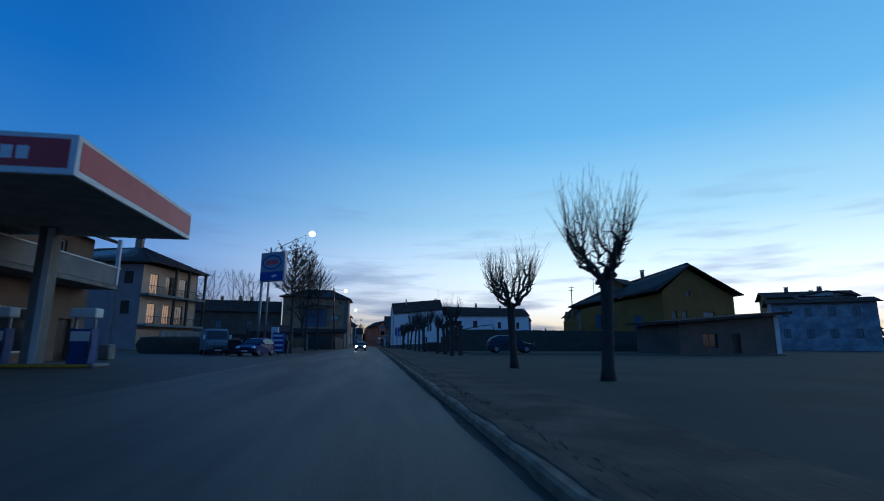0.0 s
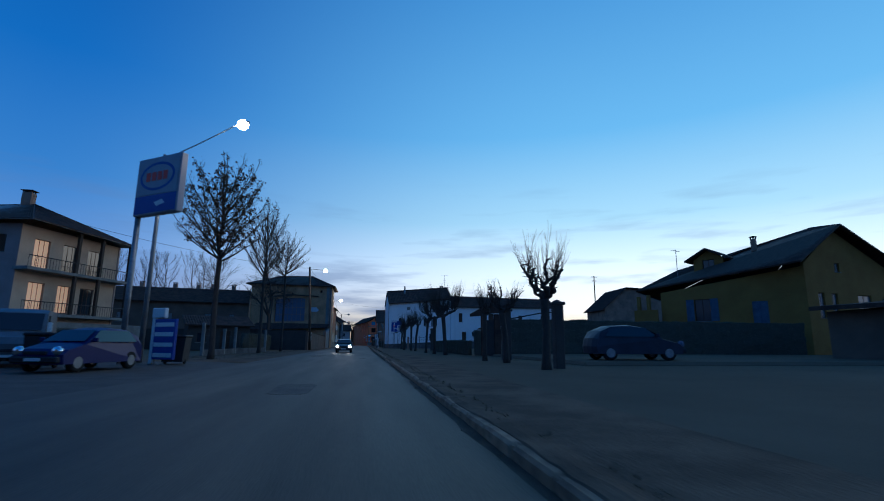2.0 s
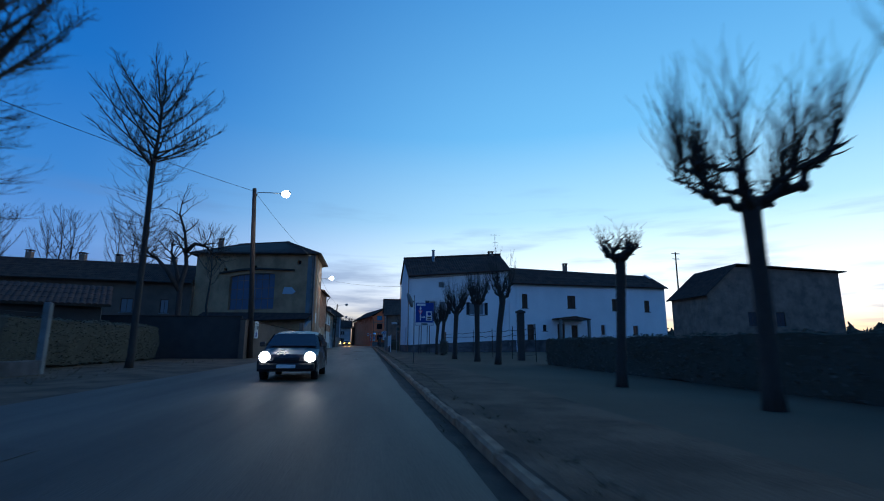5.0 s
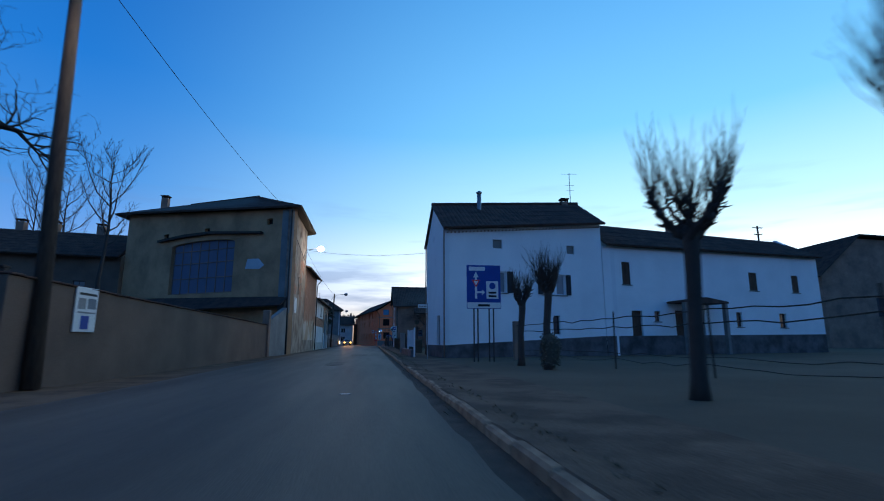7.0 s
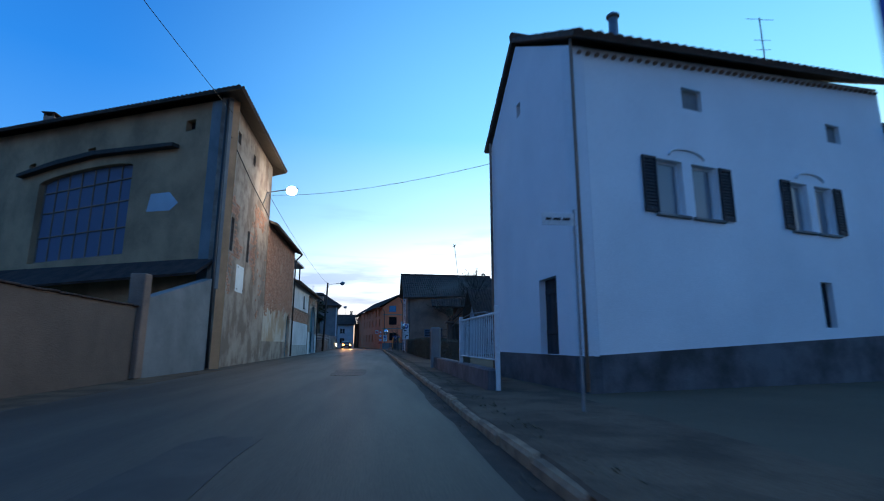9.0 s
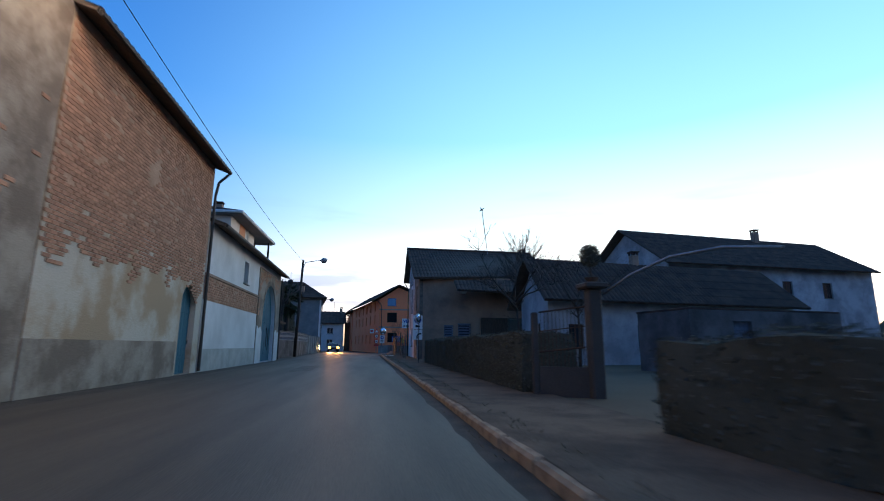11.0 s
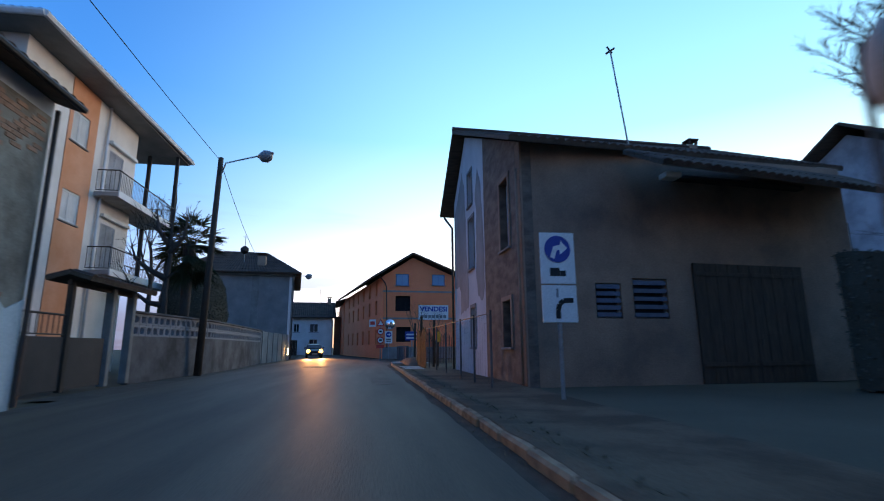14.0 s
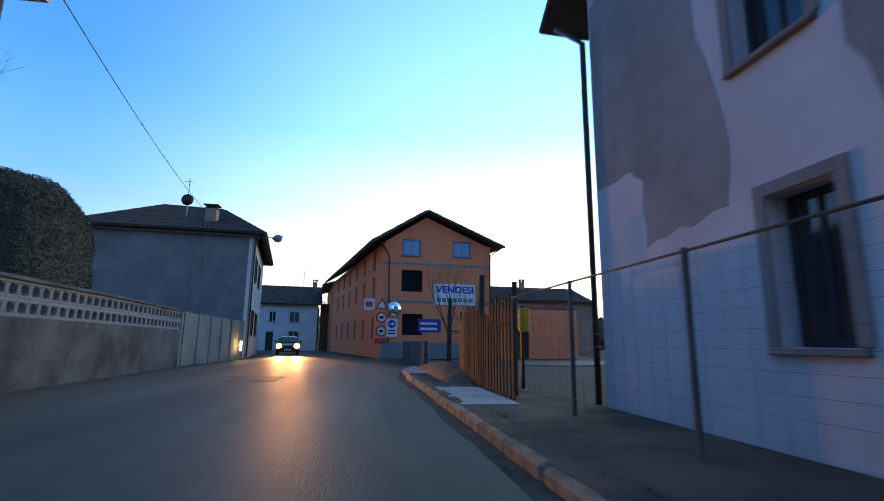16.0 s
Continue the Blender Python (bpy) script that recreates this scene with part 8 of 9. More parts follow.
def brown_house():
    h = thing("brown_house", 3.5, 154, 0, "old house half bare brown render, half patched white plaster", "house")
    A, B, D = Vector((3.5, 154.0)), Vector((14.2, 155.0)), Vector((3.5, 163.5))
    M = Vector((3.5, 157.95))
    m, l = side(A, B)
    k1, l1 = side(M, A)
    k2, l2 = side(D, M)
    zf, zr, zb = 5.85, 9.45, 7.35
    t = lambda y: zf + 0.4 + (zr - zf - 0.4) * (y - 154) / 6.9 if y < 160.9 else zr + (zb - zr) * (y - 160.9) / 2.6
    o1 = [(2.0, 2.85, 3.7, 5.7), (2.05, 2.8, 1.0, 2.25)]
    part("wall", wall(k1, l1, 0, [(0, t(157.95)), (l1, t(154))], o1), DARKBRICK, h)
    o2 = [(3.05, 3.75, 6.3, 7.6), (3.1, 3.95, 3.85, 5.75), (3.3, 4.0, 1.0, 2.4)]
    part("wall", wall(k2, l2, 0, [(0, zb), (2.6, zr), (l2, t(157.95))], o2), PATCHED, h)
    for q in o1:
        window(h, k1, *q, frame=SHADEWHITE if q[2] > 3 else DARKWOOD, glass=LACE if q[2] > 3 else PANE, surround=BROWNWALL, bars=0 if q[2] > 3 else 1, depth=0.2)
    for q in o2:
        window(h, k2, *q, frame=DARKWOOD, surround=GREYWALL, bars=1, depth=0.2)
    for name, run in (("repair_patch", [(0.06, 3.5), (0.4, 3.45), (0.9, 3.5), (1.3, 3.2), (1.35, 2.3), (2.0, 2.38), (2.8, 2.45), (2.95, 2.9), (2.8, 3.6), (2.62, 4.6), (2.5, 6.0), (2.3, 7.4), (1.9, 8.2), (1.2, 7.6), (0.5, 7.0), (0.06, 6.8)]),
                      ("repair_patch", [(4.25, 3.4), (4.5, 2.75), (5.1, 2.5), (5.45, 2.9), (5.5, 4.2), (5.35, 5.2), (5.1, 6.6), (4.7, 7.4), (4.25, 6.6), (4.4, 5.6), (4.35, 4.5)])):
        rnd2 = random.Random(len(run))
        edge = []
        for (ua, low), (ub, top) in zip(run, run[1:] + run[:1]):
            for f in (0.0, 0.33, 0.66):
                edge.append((min(5.5, max(0.02, ua + (ub - ua) * f + rnd2.uniform(-0.05, 0.05))), low + (top - low) * f + rnd2.uniform(-0.05, 0.05)))
        part(name, Shape().prism(edge, -0.005, 0.0).moved(k2), REPAIR, h, "grey repair plaster with a ragged edge")
    of = [(1.95, 2.7, 1.7, 2.6), (3.05, 4.1, 1.7, 2.75)]
    part("wall", wall(m, l, 0, [(0, t(154)), (l, 6.4)], of), BROWNWALL, h)
    for q in of:
        w = window(h, m, *q, frame=METAL, bars=0, depth=0.1, sill=False)
        for i in range(5):
            z = q[2] + 0.04 + i * (q[3] - q[2]) / 5
            part("louvre", Shape().prism([(q[0] + 0.03, z), (q[1] - 0.03, z), (q[1] - 0.03, z + 0.11), (q[0] + 0.03, z + 0.11)], 0.01, 0.05).moved(m), GATEBLUE, w)
    # the roof carried forward over the store end, on a pale wall plate, and the store door under it
    part("store_roof", slope((6.1, 151.9, 4.95), (14.0, 153.1, 4.9), (14.9, 155.6, 6.3), (6.1, 153.5, 5.85)), ROOF, h)
    part("store_roof_boarding", deck((6.1, 151.9, 4.95), (14.0, 153.1, 4.9), (14.9, 155.6, 6.3), (6.1, 153.5, 5.85)), EAVE, h)
    part("wall_plate", Shape().box(6.45, 6.85, 152.3, 152.62, 4.84, 4.98, 0.02), PALESLAB, h, "pale worn end of the wall plate")
    doorway(h, m, 4.9, 8.6, 0.0, 3.2, depth=-0.08, material=TIMBER, planks=5, leaves=2)
    e, le = side(B, Vector((14.2, 164)))
    part("wall", wall(e, le, 0, [(0, 6.4), (5.9, zr), (le, zb)]), BROWNWALL, h)
    bk, lb = side(Vector((14.2, 164)), D)
    part("wall", wall(bk, lb, 0, zb), GREYWALL, h)
    f0, f1 = (3.0, 153.25, zf + 0.1), (15.2, 155.7, 6.65)
    r0, r1 = (3.0, 160.9, zr + 0.12), (14.9, 161.3, zr + 0.12)
    b0, b1 = (3.0, 164.5, zb - 0.35), (14.9, 165, zb - 0.35)
    r = roof(h, [(f0, f1, r1, r0), (b0, b1, r1, r0)])
    ridge_cap(h, (3.0, 160.9, zr + 0.3), (14.9, 161.3, zr + 0.3))
    chimney(r, 14.0, 161.3, 9.2, 9.85, 0.4, 0.4)
    part("eave_beam", Shape().box(4.5, 9.0, -0.25, 0.02, zf - 0.32, zf - 0.2, 0.02).moved(m), TIMBER, h)
    ma = part("mast", Shape().tube([(10.5, 160.5, 9.2), (9.95, 160.4, 13.7)], 0.035, 6), METAL, r)
    part("mast_head", Shape().tube([(9.75, 160.4, 13.5), (10.15, 160.4, 13.8)], 0.05, 6).tube([(9.8, 160.4, 13.85), (10.03, 160.4, 13.55)], 0.04, 6), DARKMETAL, ma)
    drainpipe(h, [(3.15, 164.1, zb - 0.5), (3.42, 163.6, zb - 1.1), (3.42, 163.6, 0.1)], 0.05)
    drainpipe(h, [(3.42, 154.1, zf - 0.3), (3.42, 154.1, 0.1)], 0.035, BROWNWALL)


brown_house()


def house_fence():
    f = thing("mesh_fence", 2.5, 151, 0.1, "rusty wire mesh fence on thin posts before the old house", "fence")
    ys = [153.6, 155.4, 157.3, 160.1, 162.5, 164.9, 166.4]
    for y in ys:
        part("post", Shape().tube([(2.52, y, 0.05), (2.52, y, 1.85)], 0.03, 6), STAINED, f)
    part("top_rail", Shape().tube([(2.52, 153.6, 1.78), (2.52, 166.4, 1.86)], 0.014, 6), DARKMETAL, f)
    wires = Shape()
    for i in range(51):
        y = 153.7 + i * 0.25
        wires.tube([(2.52, y, 0.2), (2.52, y, 1.78)], 0.0014, 3)
    for i in range(9):
        z = 0.55 + i * 0.145
        wires.tube([(2.52, 153.6, z), (2.52, 166.4, z)], 0.0014, 3)
    tagged(part("wire_mesh", wires, DARKMETAL, f), kind="stuff")
    # hoarding and planks at the corner
    slat_rnd = random.Random(44)
    sf = thing("slat_fence", 2.3, 164.3, -0.04, "rough corner fence of narrow brown slats", "fence")
    part("rail", Shape().tube([(2.33, 164.3, 1.35), (2.33, 168.0, 1.35), (2.6, 171.6, 1.4), (4.0, 176.2, 1.4)], 0.025, 6), TIMBER, sf)
    for i in range(58):
        y = 164.3 + i * 0.21
        x = 2.3 if i < 18 else 2.3 + 0.012 * (i - 18) + 0.0018 * (i - 18) ** 2
        top = 1.75 + 0.15 * math.sin(i * 0.5) + slat_rnd.uniform(-0.08, 0.08)
        part("slat", Shape().box(x - 0.012, x + 0.012, y, y + slat_rnd.uniform(0.09, 0.15), -0.04, top, 0.004), REED, sf)
    for x, y, h in ((2.35, 166.8, 2.5), (2.9, 166.2, 2.3), (2.5, 171.5, 2.4)):
        solid("fence_post", Shape().tube([(x, y, 0.0), (x + 0.03, y, h)], 0.06, 8), TIMBER, "dark wooden fence post at the bend", "fence post", "corner fence posts")
    b = thing("letter_box", 3.2, 166.2, 1.2, "small yellow box on a post", "letter box")
    part("box", Shape().box(3.02, 3.22, 166.1, 166.25, 1.25, 1.75, 0.02), SIGNYELLOW, b)
    part("post", Shape().tube([(3.12, 166.3, 0.0), (3.12, 166.3, 1.8)], 0.04, 6), DARKMETAL, b)
    bare_tree("sapling", 3.0, 174.5, 1.4, 4.6, 81, "bare sapling beside the corner fence", 0.45, 1.2, 4, 0.05)
    bare_tree("sapling", 4.4, 176.5, 1.2, 4.2, 82, "bare sapling beside the corner fence", 0.5, 1.2, 4, 0.05)


house_fence()


def turn_sign():
    t = thing("turn_sign", 3.1, 150.9, 0.1, "white panel with a blue turn disc and a bend arrow", "road sign")
    x0, x1, y = 2.8, 3.46, 150.9
    part("post", Shape().tube([(3.13, y + 0.06, 0.05), (3.13, y + 0.06, 3.05)], 0.04, 8), METAL, t)
    a = part("upper_panel", Shape().box(x0, x1, y, y + 0.03, 2.13, 3.08, 0.006), SIGNWHITE, t)
    b = part("lower_panel", Shape().box(x0, x1, y, y + 0.03, 1.43, 2.1, 0.006), SIGNWHITE, t)
    part("disc", Shape().lathe((3.13, y - 0.014, 2.77), [(0.25, 0), (0.25, 0.008)], 28, "y"), SIGNBLUE, a)
    c = 3.13
    part("arrow", flat([(c - 0.15, 2.62), (c - 0.07, 2.58), (c - 0.02, 2.74), (c + 0.04, 2.76), (c + 0.04, 2.66), (c + 0.19, 2.79), (c + 0.06, 2.93), (c + 0.05, 2.85), (c - 0.08, 2.82)], y - 0.018), SIGNWHITE, a)
    part("lorry_mark", Shape().box(c - 0.16, c + 0.02, y - 0.012, y, 2.27, 2.42).box(c + 0.03, c + 0.14, y - 0.012, y, 2.27, 2.37), SIGNBLACK, a)
    arc = Shape()
    pts = [(c - 0.04, 1.5), (c - 0.04, 1.65), (c - 0.01, 1.76), (c + 0.07, 1.82), (c + 0.26, 1.83)]
    for (xa, za), (xb, zb) in zip(pts, pts[1:]):
        d = Vector((xb - xa, zb - za)).normalized() * 0.045
        arc.face((xa - d.y, y - 0.008, za + d.x), (xb - d.y, y - 0.008, zb + d.x), (xb + d.y, y - 0.008, zb - d.x), (xa + d.y, y - 0.008, za - d.x))
    part("bend_arrow", arc, SIGNBLACK, b)
    part("side_road", Shape().box(c - 0.06, c - 0.02, y - 0.01, y, 1.88, 2.04), METAL, b)


turn_sign()


def convex_mirror():
    t = thing("traffic_mirror", 2.5, 144.6, 0.1, "round convex traffic mirror on a post by the hedge", "mirror")
    part("post", Shape().tube([(2.6, 144.75, 0.05), (2.6, 144.75, 2.8)], 0.025, 8), DARKMETAL, t)
    mm = Matrix.Translation((2.53, 144.55, 2.54)) @ Matrix.Rotation(radians(48), 4, "Z")
    part("rim", Shape().lathe((0, 0, 0), [(0.23, -0.03), (0.26, -0.01), (0.26, 0.04), (0.16, 0.09)], 24, "y").moved(mm), PALESLAB, t, "pale cream rim", smooth=True)
    part("mirror_face", Shape().lathe((0, -0.012, 0), [(0.01, -0.05), (0.12, -0.04), (0.225, -0.022)], 24, "y").moved(mm), CONVEX, t, smooth=True)


convex_mirror()


# ---------------------------------------------------------------- left side beyond the gate
def modern_house():
    h = thing("balcony_house", -12.2, 160, 0, "white and peach three-storey house with corner balconies", "house")
    A, B, C, D = Vector((-12.2, 159.8)), Vector((-12.2, 168.3)), Vector((-22, 168.3)), Vector((-22, 159.8))
    m, l = side(A, B)
    ze = 11.9
    o = [(3.0, 4.15, 9.3, 10.6), (3.0, 4.15, 6.0, 7.25), (1.0, 1.8, 1.2, 2.6)]
    doors = [(6.0, 7.3, z + 0.02, z + 2.25) for z in (7.82, 4.36)]
    part("wall", wall(m, l, 0, ze, o + doors), WHITEWALL, h)
    for u0, u1, a, b in [(2.75, 4.75, 0.4, 5.9), (2.75, 4.75, 7.27, 9.2), (2.75, 4.75, 10.62, ze - 0.01), (2.75, 2.98, 5.9, 7.27), (4.17, 4.75, 5.9, 7.27), (2.75, 2.98, 9.2, 10.62), (4.17, 4.75, 9.2, 10.62)]:
        part("peach_panel", Shape().box(u0, u1, -0.03, 0.0, a, b).moved(m), PEACH, h, "peach painted panel")
    for q in o:
        window(h, m, *q, frame=BROWNWOOD, shutters="closed", shutter_mat=WHITEPAINT)
    for q in doors:
        window(h, m, *q, frame=BROWNWOOD, shutters="closed", shutter_mat=SHADEWHITE, sill=False)
    for z in (7.8, 4.34):
        b = part("balcony", Shape().box(-13.0, -11.2, 168.3, 171.5, z - 0.2, z, 0.02).box(-12.2, -11.2, 164.9, 168.3, z - 0.2, z, 0.02), WHITE_EAVE, h)
        part("slab_edge", Shape().box(-11.2, -11.15, 164.9, 171.5, z - 0.24, z + 0.06, 0.01), WHITEPAINT, b)
        for p, q in (((-11.25, 164.95), (-11.25, 171.45)), ((-11.25, 171.45), (-12.95, 171.45)), ((-12.95, 171.45), (-12.95, 168.35)), ((-12.15, 164.95), (-11.25, 164.95))):
            railing(b, (*p, 0), (*q, 0), z, z + 1.0, 0.15, DARKMETAL, "balcony_rail")
        part("awning_box", Shape().box(5.8, 8.3, -0.2, -0.02, z + 2.5, z + 2.66, 0.02).moved(m), WHITEPAINT, b)
    for x, y in ((-11.35, 171.3), (-12.85, 171.3)):
        part("corner_post", Shape().box(x - 0.09, x + 0.09, y - 0.09, y + 0.09, 0, 11.95, 0.02), DARKWOOD, h)
    drainpipe(h, [m @ Vector((5.5, -0.1, ze)), m @ Vector((5.5, -0.1, 0.1))], 0.06, WHITEPAINT)
    enclose(h, [B, C, D, A], [ze, ze, ze], WHITEWALL)
    n0, n1, b0, b1 = (-11.1, 158.7, 12.0), (-11.0, 172.7, 12.1), (-23.2, 158.7, 12.0), (-23.2, 172.7, 12.1)
    r0, r1 = (-17.1, 164.2, 13.9), (-17.1, 167.2, 13.9)
    r = roof(h, [(n0, n1, r1, r0), (n1, b1, r1, r1), (b1, b0, r0, r1), (b0, n0, r0, r0)], under=WHITE_EAVE)
    part("soffit", Shape().box(-23.1, -11.15, 158.8, 172.6, 11.92, 11.96), GREYWALL, r)
    part("fascia", Shape().tube([(*n0[:2], 12.03), (*n1[:2], 12.12), (*b1[:2], 12.12), (*b0[:2], 12.03), (*n0[:2], 12.03)], 0.12, 6), WHITEPAINT, r)
    chimney(r, -15.0, 165.5, 13.0, 14.4, 0.6, 0.6)


modern_house()


def gate_roof():
    g = thing("roofed_gate", -7.5, 157.5, 0, "garden gate with concrete pillars and a small tiled roof", "gate")
    for y in (157.9, 159.15):
        part("pillar", Shape().box(-7.72, -7.5, y - 0.11, y + 0.11, 0, 2.74, 0.02), CONCRETE, g)
    e = [(-7.1, 155.7, 2.7), (-7.1, 159.6, 2.7), (-7.6, 159.6, 2.86), (-7.6, 155.7, 2.86)]
    roof(g, [tuple(e), ((-8.1, 155.7, 2.7), (-8.1, 159.6, 2.7), e[2], e[3])])
    part("gate_beam", Shape().box(-7.66, -7.56, 155.8, 159.5, 2.6, 2.73, 0.01), TIMBER, g)
    part("gate_post", Shape().box(-7.68, -7.54, 155.85, 156.0, 0, 2.7, 0.01), TIMBER, g)
    railing(g, (-7.62, 152.5, 0), (-7.62, 155.8, 0), 1.3, 1.85, 0.2, DARKMETAL, "mesh_strip")
    part("gate_sheet", Shape().box(-7.64, -7.6, 152.5, 157.75, 0.06, 1.32, 0.01), DARKPIER, g)


gate_roof()


def lattice_wall():
    w = thing("lattice_wall", -6.9, 160, 0, "grey concrete garden wall topped with pierced lattice blocks", "wall", kind="structure")
    pts = [(-7.55, 159.3), (-7.2, 161.9), (-6.85, 165.0), (-7.0, 171.5), (-7.35, 177.6)]
    block = Shape()
    a = 0.36
    for u0, u1, z0, z1 in ((0, a, 0, 0.07), (0, a, a - 0.07, a), (0, 0.06, 0.07, a - 0.07), (a - 0.06, a, 0.07, a - 0.07)):
        block.box(u0, u1, -0.07, 0.07, z0, z1, 0.008)
    for i in range(6):
        u = 0.06 + i * (a - 0.12) / 5
        k = 0.05 * abs(i - 2.5) / 2.5
        if k > 0.02:
            block.box(u - 0.02, u + 0.02, -0.05, 0.05, 0.07, 0.07 + k).box(u - 0.02, u + 0.02, -0.05, 0.05, a - 0.07 - k, a - 0.07)
    bm = mesh_of("lattice_block", block, LATTICE, Vector((0, 0, 0)))
    for p, q in zip(pts, pts[1:]):
        m, l = side(p, q)
        part("wall_body", wall(m, l, -0.05, 1.42, (), 0.2), STAINED, w)
        part("coping", Shape().box(0, l, -0.04, 0.24, 2.14, 2.22, 0.015).moved(m), STAINED, w)
        n = int(l / a)
        for i in range(n):
            for j in range(2):
                o = new("lattice_block", bm)
                o.parent = w
                o.matrix_local = Matrix.Translation(m @ Vector((i * l / n, 0.1, 1.42 + j * 0.36)) - BASE[w.name]) @ m.to_3x3().to_4x4()
    m, l = side((-7.35, 177.6), (-6.95, 186.8))
    e = part("panel_wall", wall(m, l, -0.05, 2.15, (), 0.18), GREYWALL, w)
    for i in range(6):
        part("panel_post", Shape().box(0.2 + i * 1.6, 0.36 + i * 1.6, -0.05, 0.0, 0, 2.2, 0.01).moved(m), GREYWALL, e)
    # bright reflection by the wall, added as a glowing tube on a post
    s = thing("warm_glint", -6.9, 186.2, 0, "warm reflected light beside the wall, set in as a glowing tube on a post", "lamp")
    part("post", Shape().box(-6.78, -6.68, 185.3, 185.4, 0, 0.5, 0.01), METAL, s)
    part("glow_tube", Shape().tube([(-6.73, 185.35, 0.5), (-6.73, 185.35, 1.0)], 0.05, 8), GLINTGLOW, s)


lattice_wall()
leafy_mass("evergreen_hedge", -11.2, -8.1, 168.8, 173.3, 0, 5.5, 90, "tall rounded dark evergreen behind the lattice wall", "hedge", 0.045, 320, 0.8)


def palm():
    t = thing("palm_tree", -7.8, 164.1, 0, "dark fan palm behind the lattice wall", "palm tree")
    x, y, z = -7.8, 164.1, 5.35
    part("trunk", Shape().tube([(x, y, 0), (x + 0.05, y, 2.6), (x, y, z)], [0.22, 0.19, 0.24], 10), BARK, t, smooth=True)
    rnd = random.Random(77)
    for i in range(64):
        a, el = rnd.uniform(0, 6.283), rnd.uniform(-1.35, 1.2)
        d = Vector((math.cos(a) * math.cos(el), math.sin(a) * math.cos(el), math.sin(el)))
        p = Vector((x, y, z - (0.5 * rnd.random() if el < -0.3 else 0)))
        q = p + d * rnd.uniform(0.6, 1.0)
        s = Shape().tube([p, q], [0.02, 0.012], 4)
        sd = d.cross(Vector((0, 0, 1))).normalized()
        upv = sd.cross(d)
        for k in range(17):
            b = -1.3 + 2.6 * k / 16
            tip = q + (d * math.cos(b) + sd * math.sin(b)) * rnd.uniform(0.6, 0.9) - Vector((0, 0, rnd.uniform(0.1, 0.3)))
            w = (sd * math.cos(b) - d * math.sin(b)) * 0.032
            mid = q.lerp(tip, 0.5) + upv * 0.03
            s.face(q, mid - w, tip, mid + w)
        part("frond", s, PALM, t)
    gnarled_tree("garden_tree", -7.95, 162.5, [[(0, 0, 0), (0.05, 0, 1.6), (-0.03, 0, 3.2), (0.06, 0, 4.6), (0.0, 0, 5.8), (0.08, 0, 6.9)], [(0, 0, 2.7), (-0.6, 0.1, 2.8), (-1.1, 0, 3.2), (-1.5, 0, 3.9)],
                                              [(0, 0, 3.7), (-0.7, -0.1, 4.1), (-1.2, 0, 4.5), (-1.4, 0, 5.1)], [(0, 0, 4.7), (0.4, 0.2, 5.4), (0.5, 0.2, 6.2)], [(0, 0, 5.0), (-0.5, 0, 5.7), (-0.6, 0, 6.5)]],
                 78, "knobbly bare garden tree with a thick trunk before the balconies", 0.9, 8, 0.05, 0.17, 0.022)
    bare_tree("garden_tree", -10.6, 167.6, 4.4, 9.6, 79, "bare garden tree behind the evergreen", 0.5, 1.0, 4, 0.12)


palm()


# ---------------------------------------------------------------- the bend
def grey_house():
    h = thing("grey_house", -6.9, 187.4, 0, "plain grey rendered house with a hipped roof and a dish", "house")
    A, B, C = Vector((-16.6, 186.6)), Vector((-6.9, 187.4)), Vector((-8.6, 199.5))
    m, l = side(A, B)
    k, lk = side(B, C)
    ze = 7.45
    part("wall", wall(m, l, 0, ze), GREYWALL, h)
    o = [(2.5, 3.4, 4.9, 6.5), (2.5, 3.4, 1.4, 3.0), (6.5, 7.4, 4.9, 6.5), (6.5, 7.4, 1.4, 3.0)]
    part("wall", wall(k, lk, 0, ze, o), WHITEWALL, h)
    for q in o:
        window(h, k, *q, shutters="open", shutter_mat=BROWNWOOD)
    part("cornice", Shape().box(-0.3, l + 0.25, -0.25, 0.0, ze - 0.15, ze + 0.02, 0.02).moved(m), CONCRETE, h)
    enclose(h, [C, (-17.3, 198.4), A], [ze, ze], GREYWALL)
    rr = (-14.2, 192.3, 10.3), (-10.4, 192.8, 10.3)
    f0, f1, c1, b0 = (-17.2, 186.0, ze), (-6.2, 186.8, ze), (-8.0, 200.2, ze), (-17.8, 199.0, ze)
    r = roof(h, [(f0, f1, rr[1], rr[0]), (f1, c1, rr[1], rr[1]), (c1, b0, rr[0], rr[1]), (b0, f0, rr[0], rr[0])])
    chimney(r, -9.9, 188.6, 7.9, 9.3, 0.7, 0.6)
    part("flue_band", Shape().box(6.3, 6.9, -0.06, 0.0, 0, ze).moved(m), CONCRETE, h)
    d = part("dish", Shape().lathe((-11.6, 189.0, 9.95), [(0.05, 0.12), (0.25, 0.06), (0.38, 0.0)], 16, "y"), DARKMETAL, r, smooth=True)
    part("dish_mast", Shape().tube([(-11.6, 189.1, 8.2), (-11.6, 189.1, 11.4)], 0.03, 5).tube([(-11.9, 189.1, 11.2), (-11.3, 189.1, 11.2)], 0.015, 4), METAL, d)
    drainpipe(h, [(-6.8, 187.2, ze), (-6.8, 187.2, 0.1)], 0.05)


grey_house()


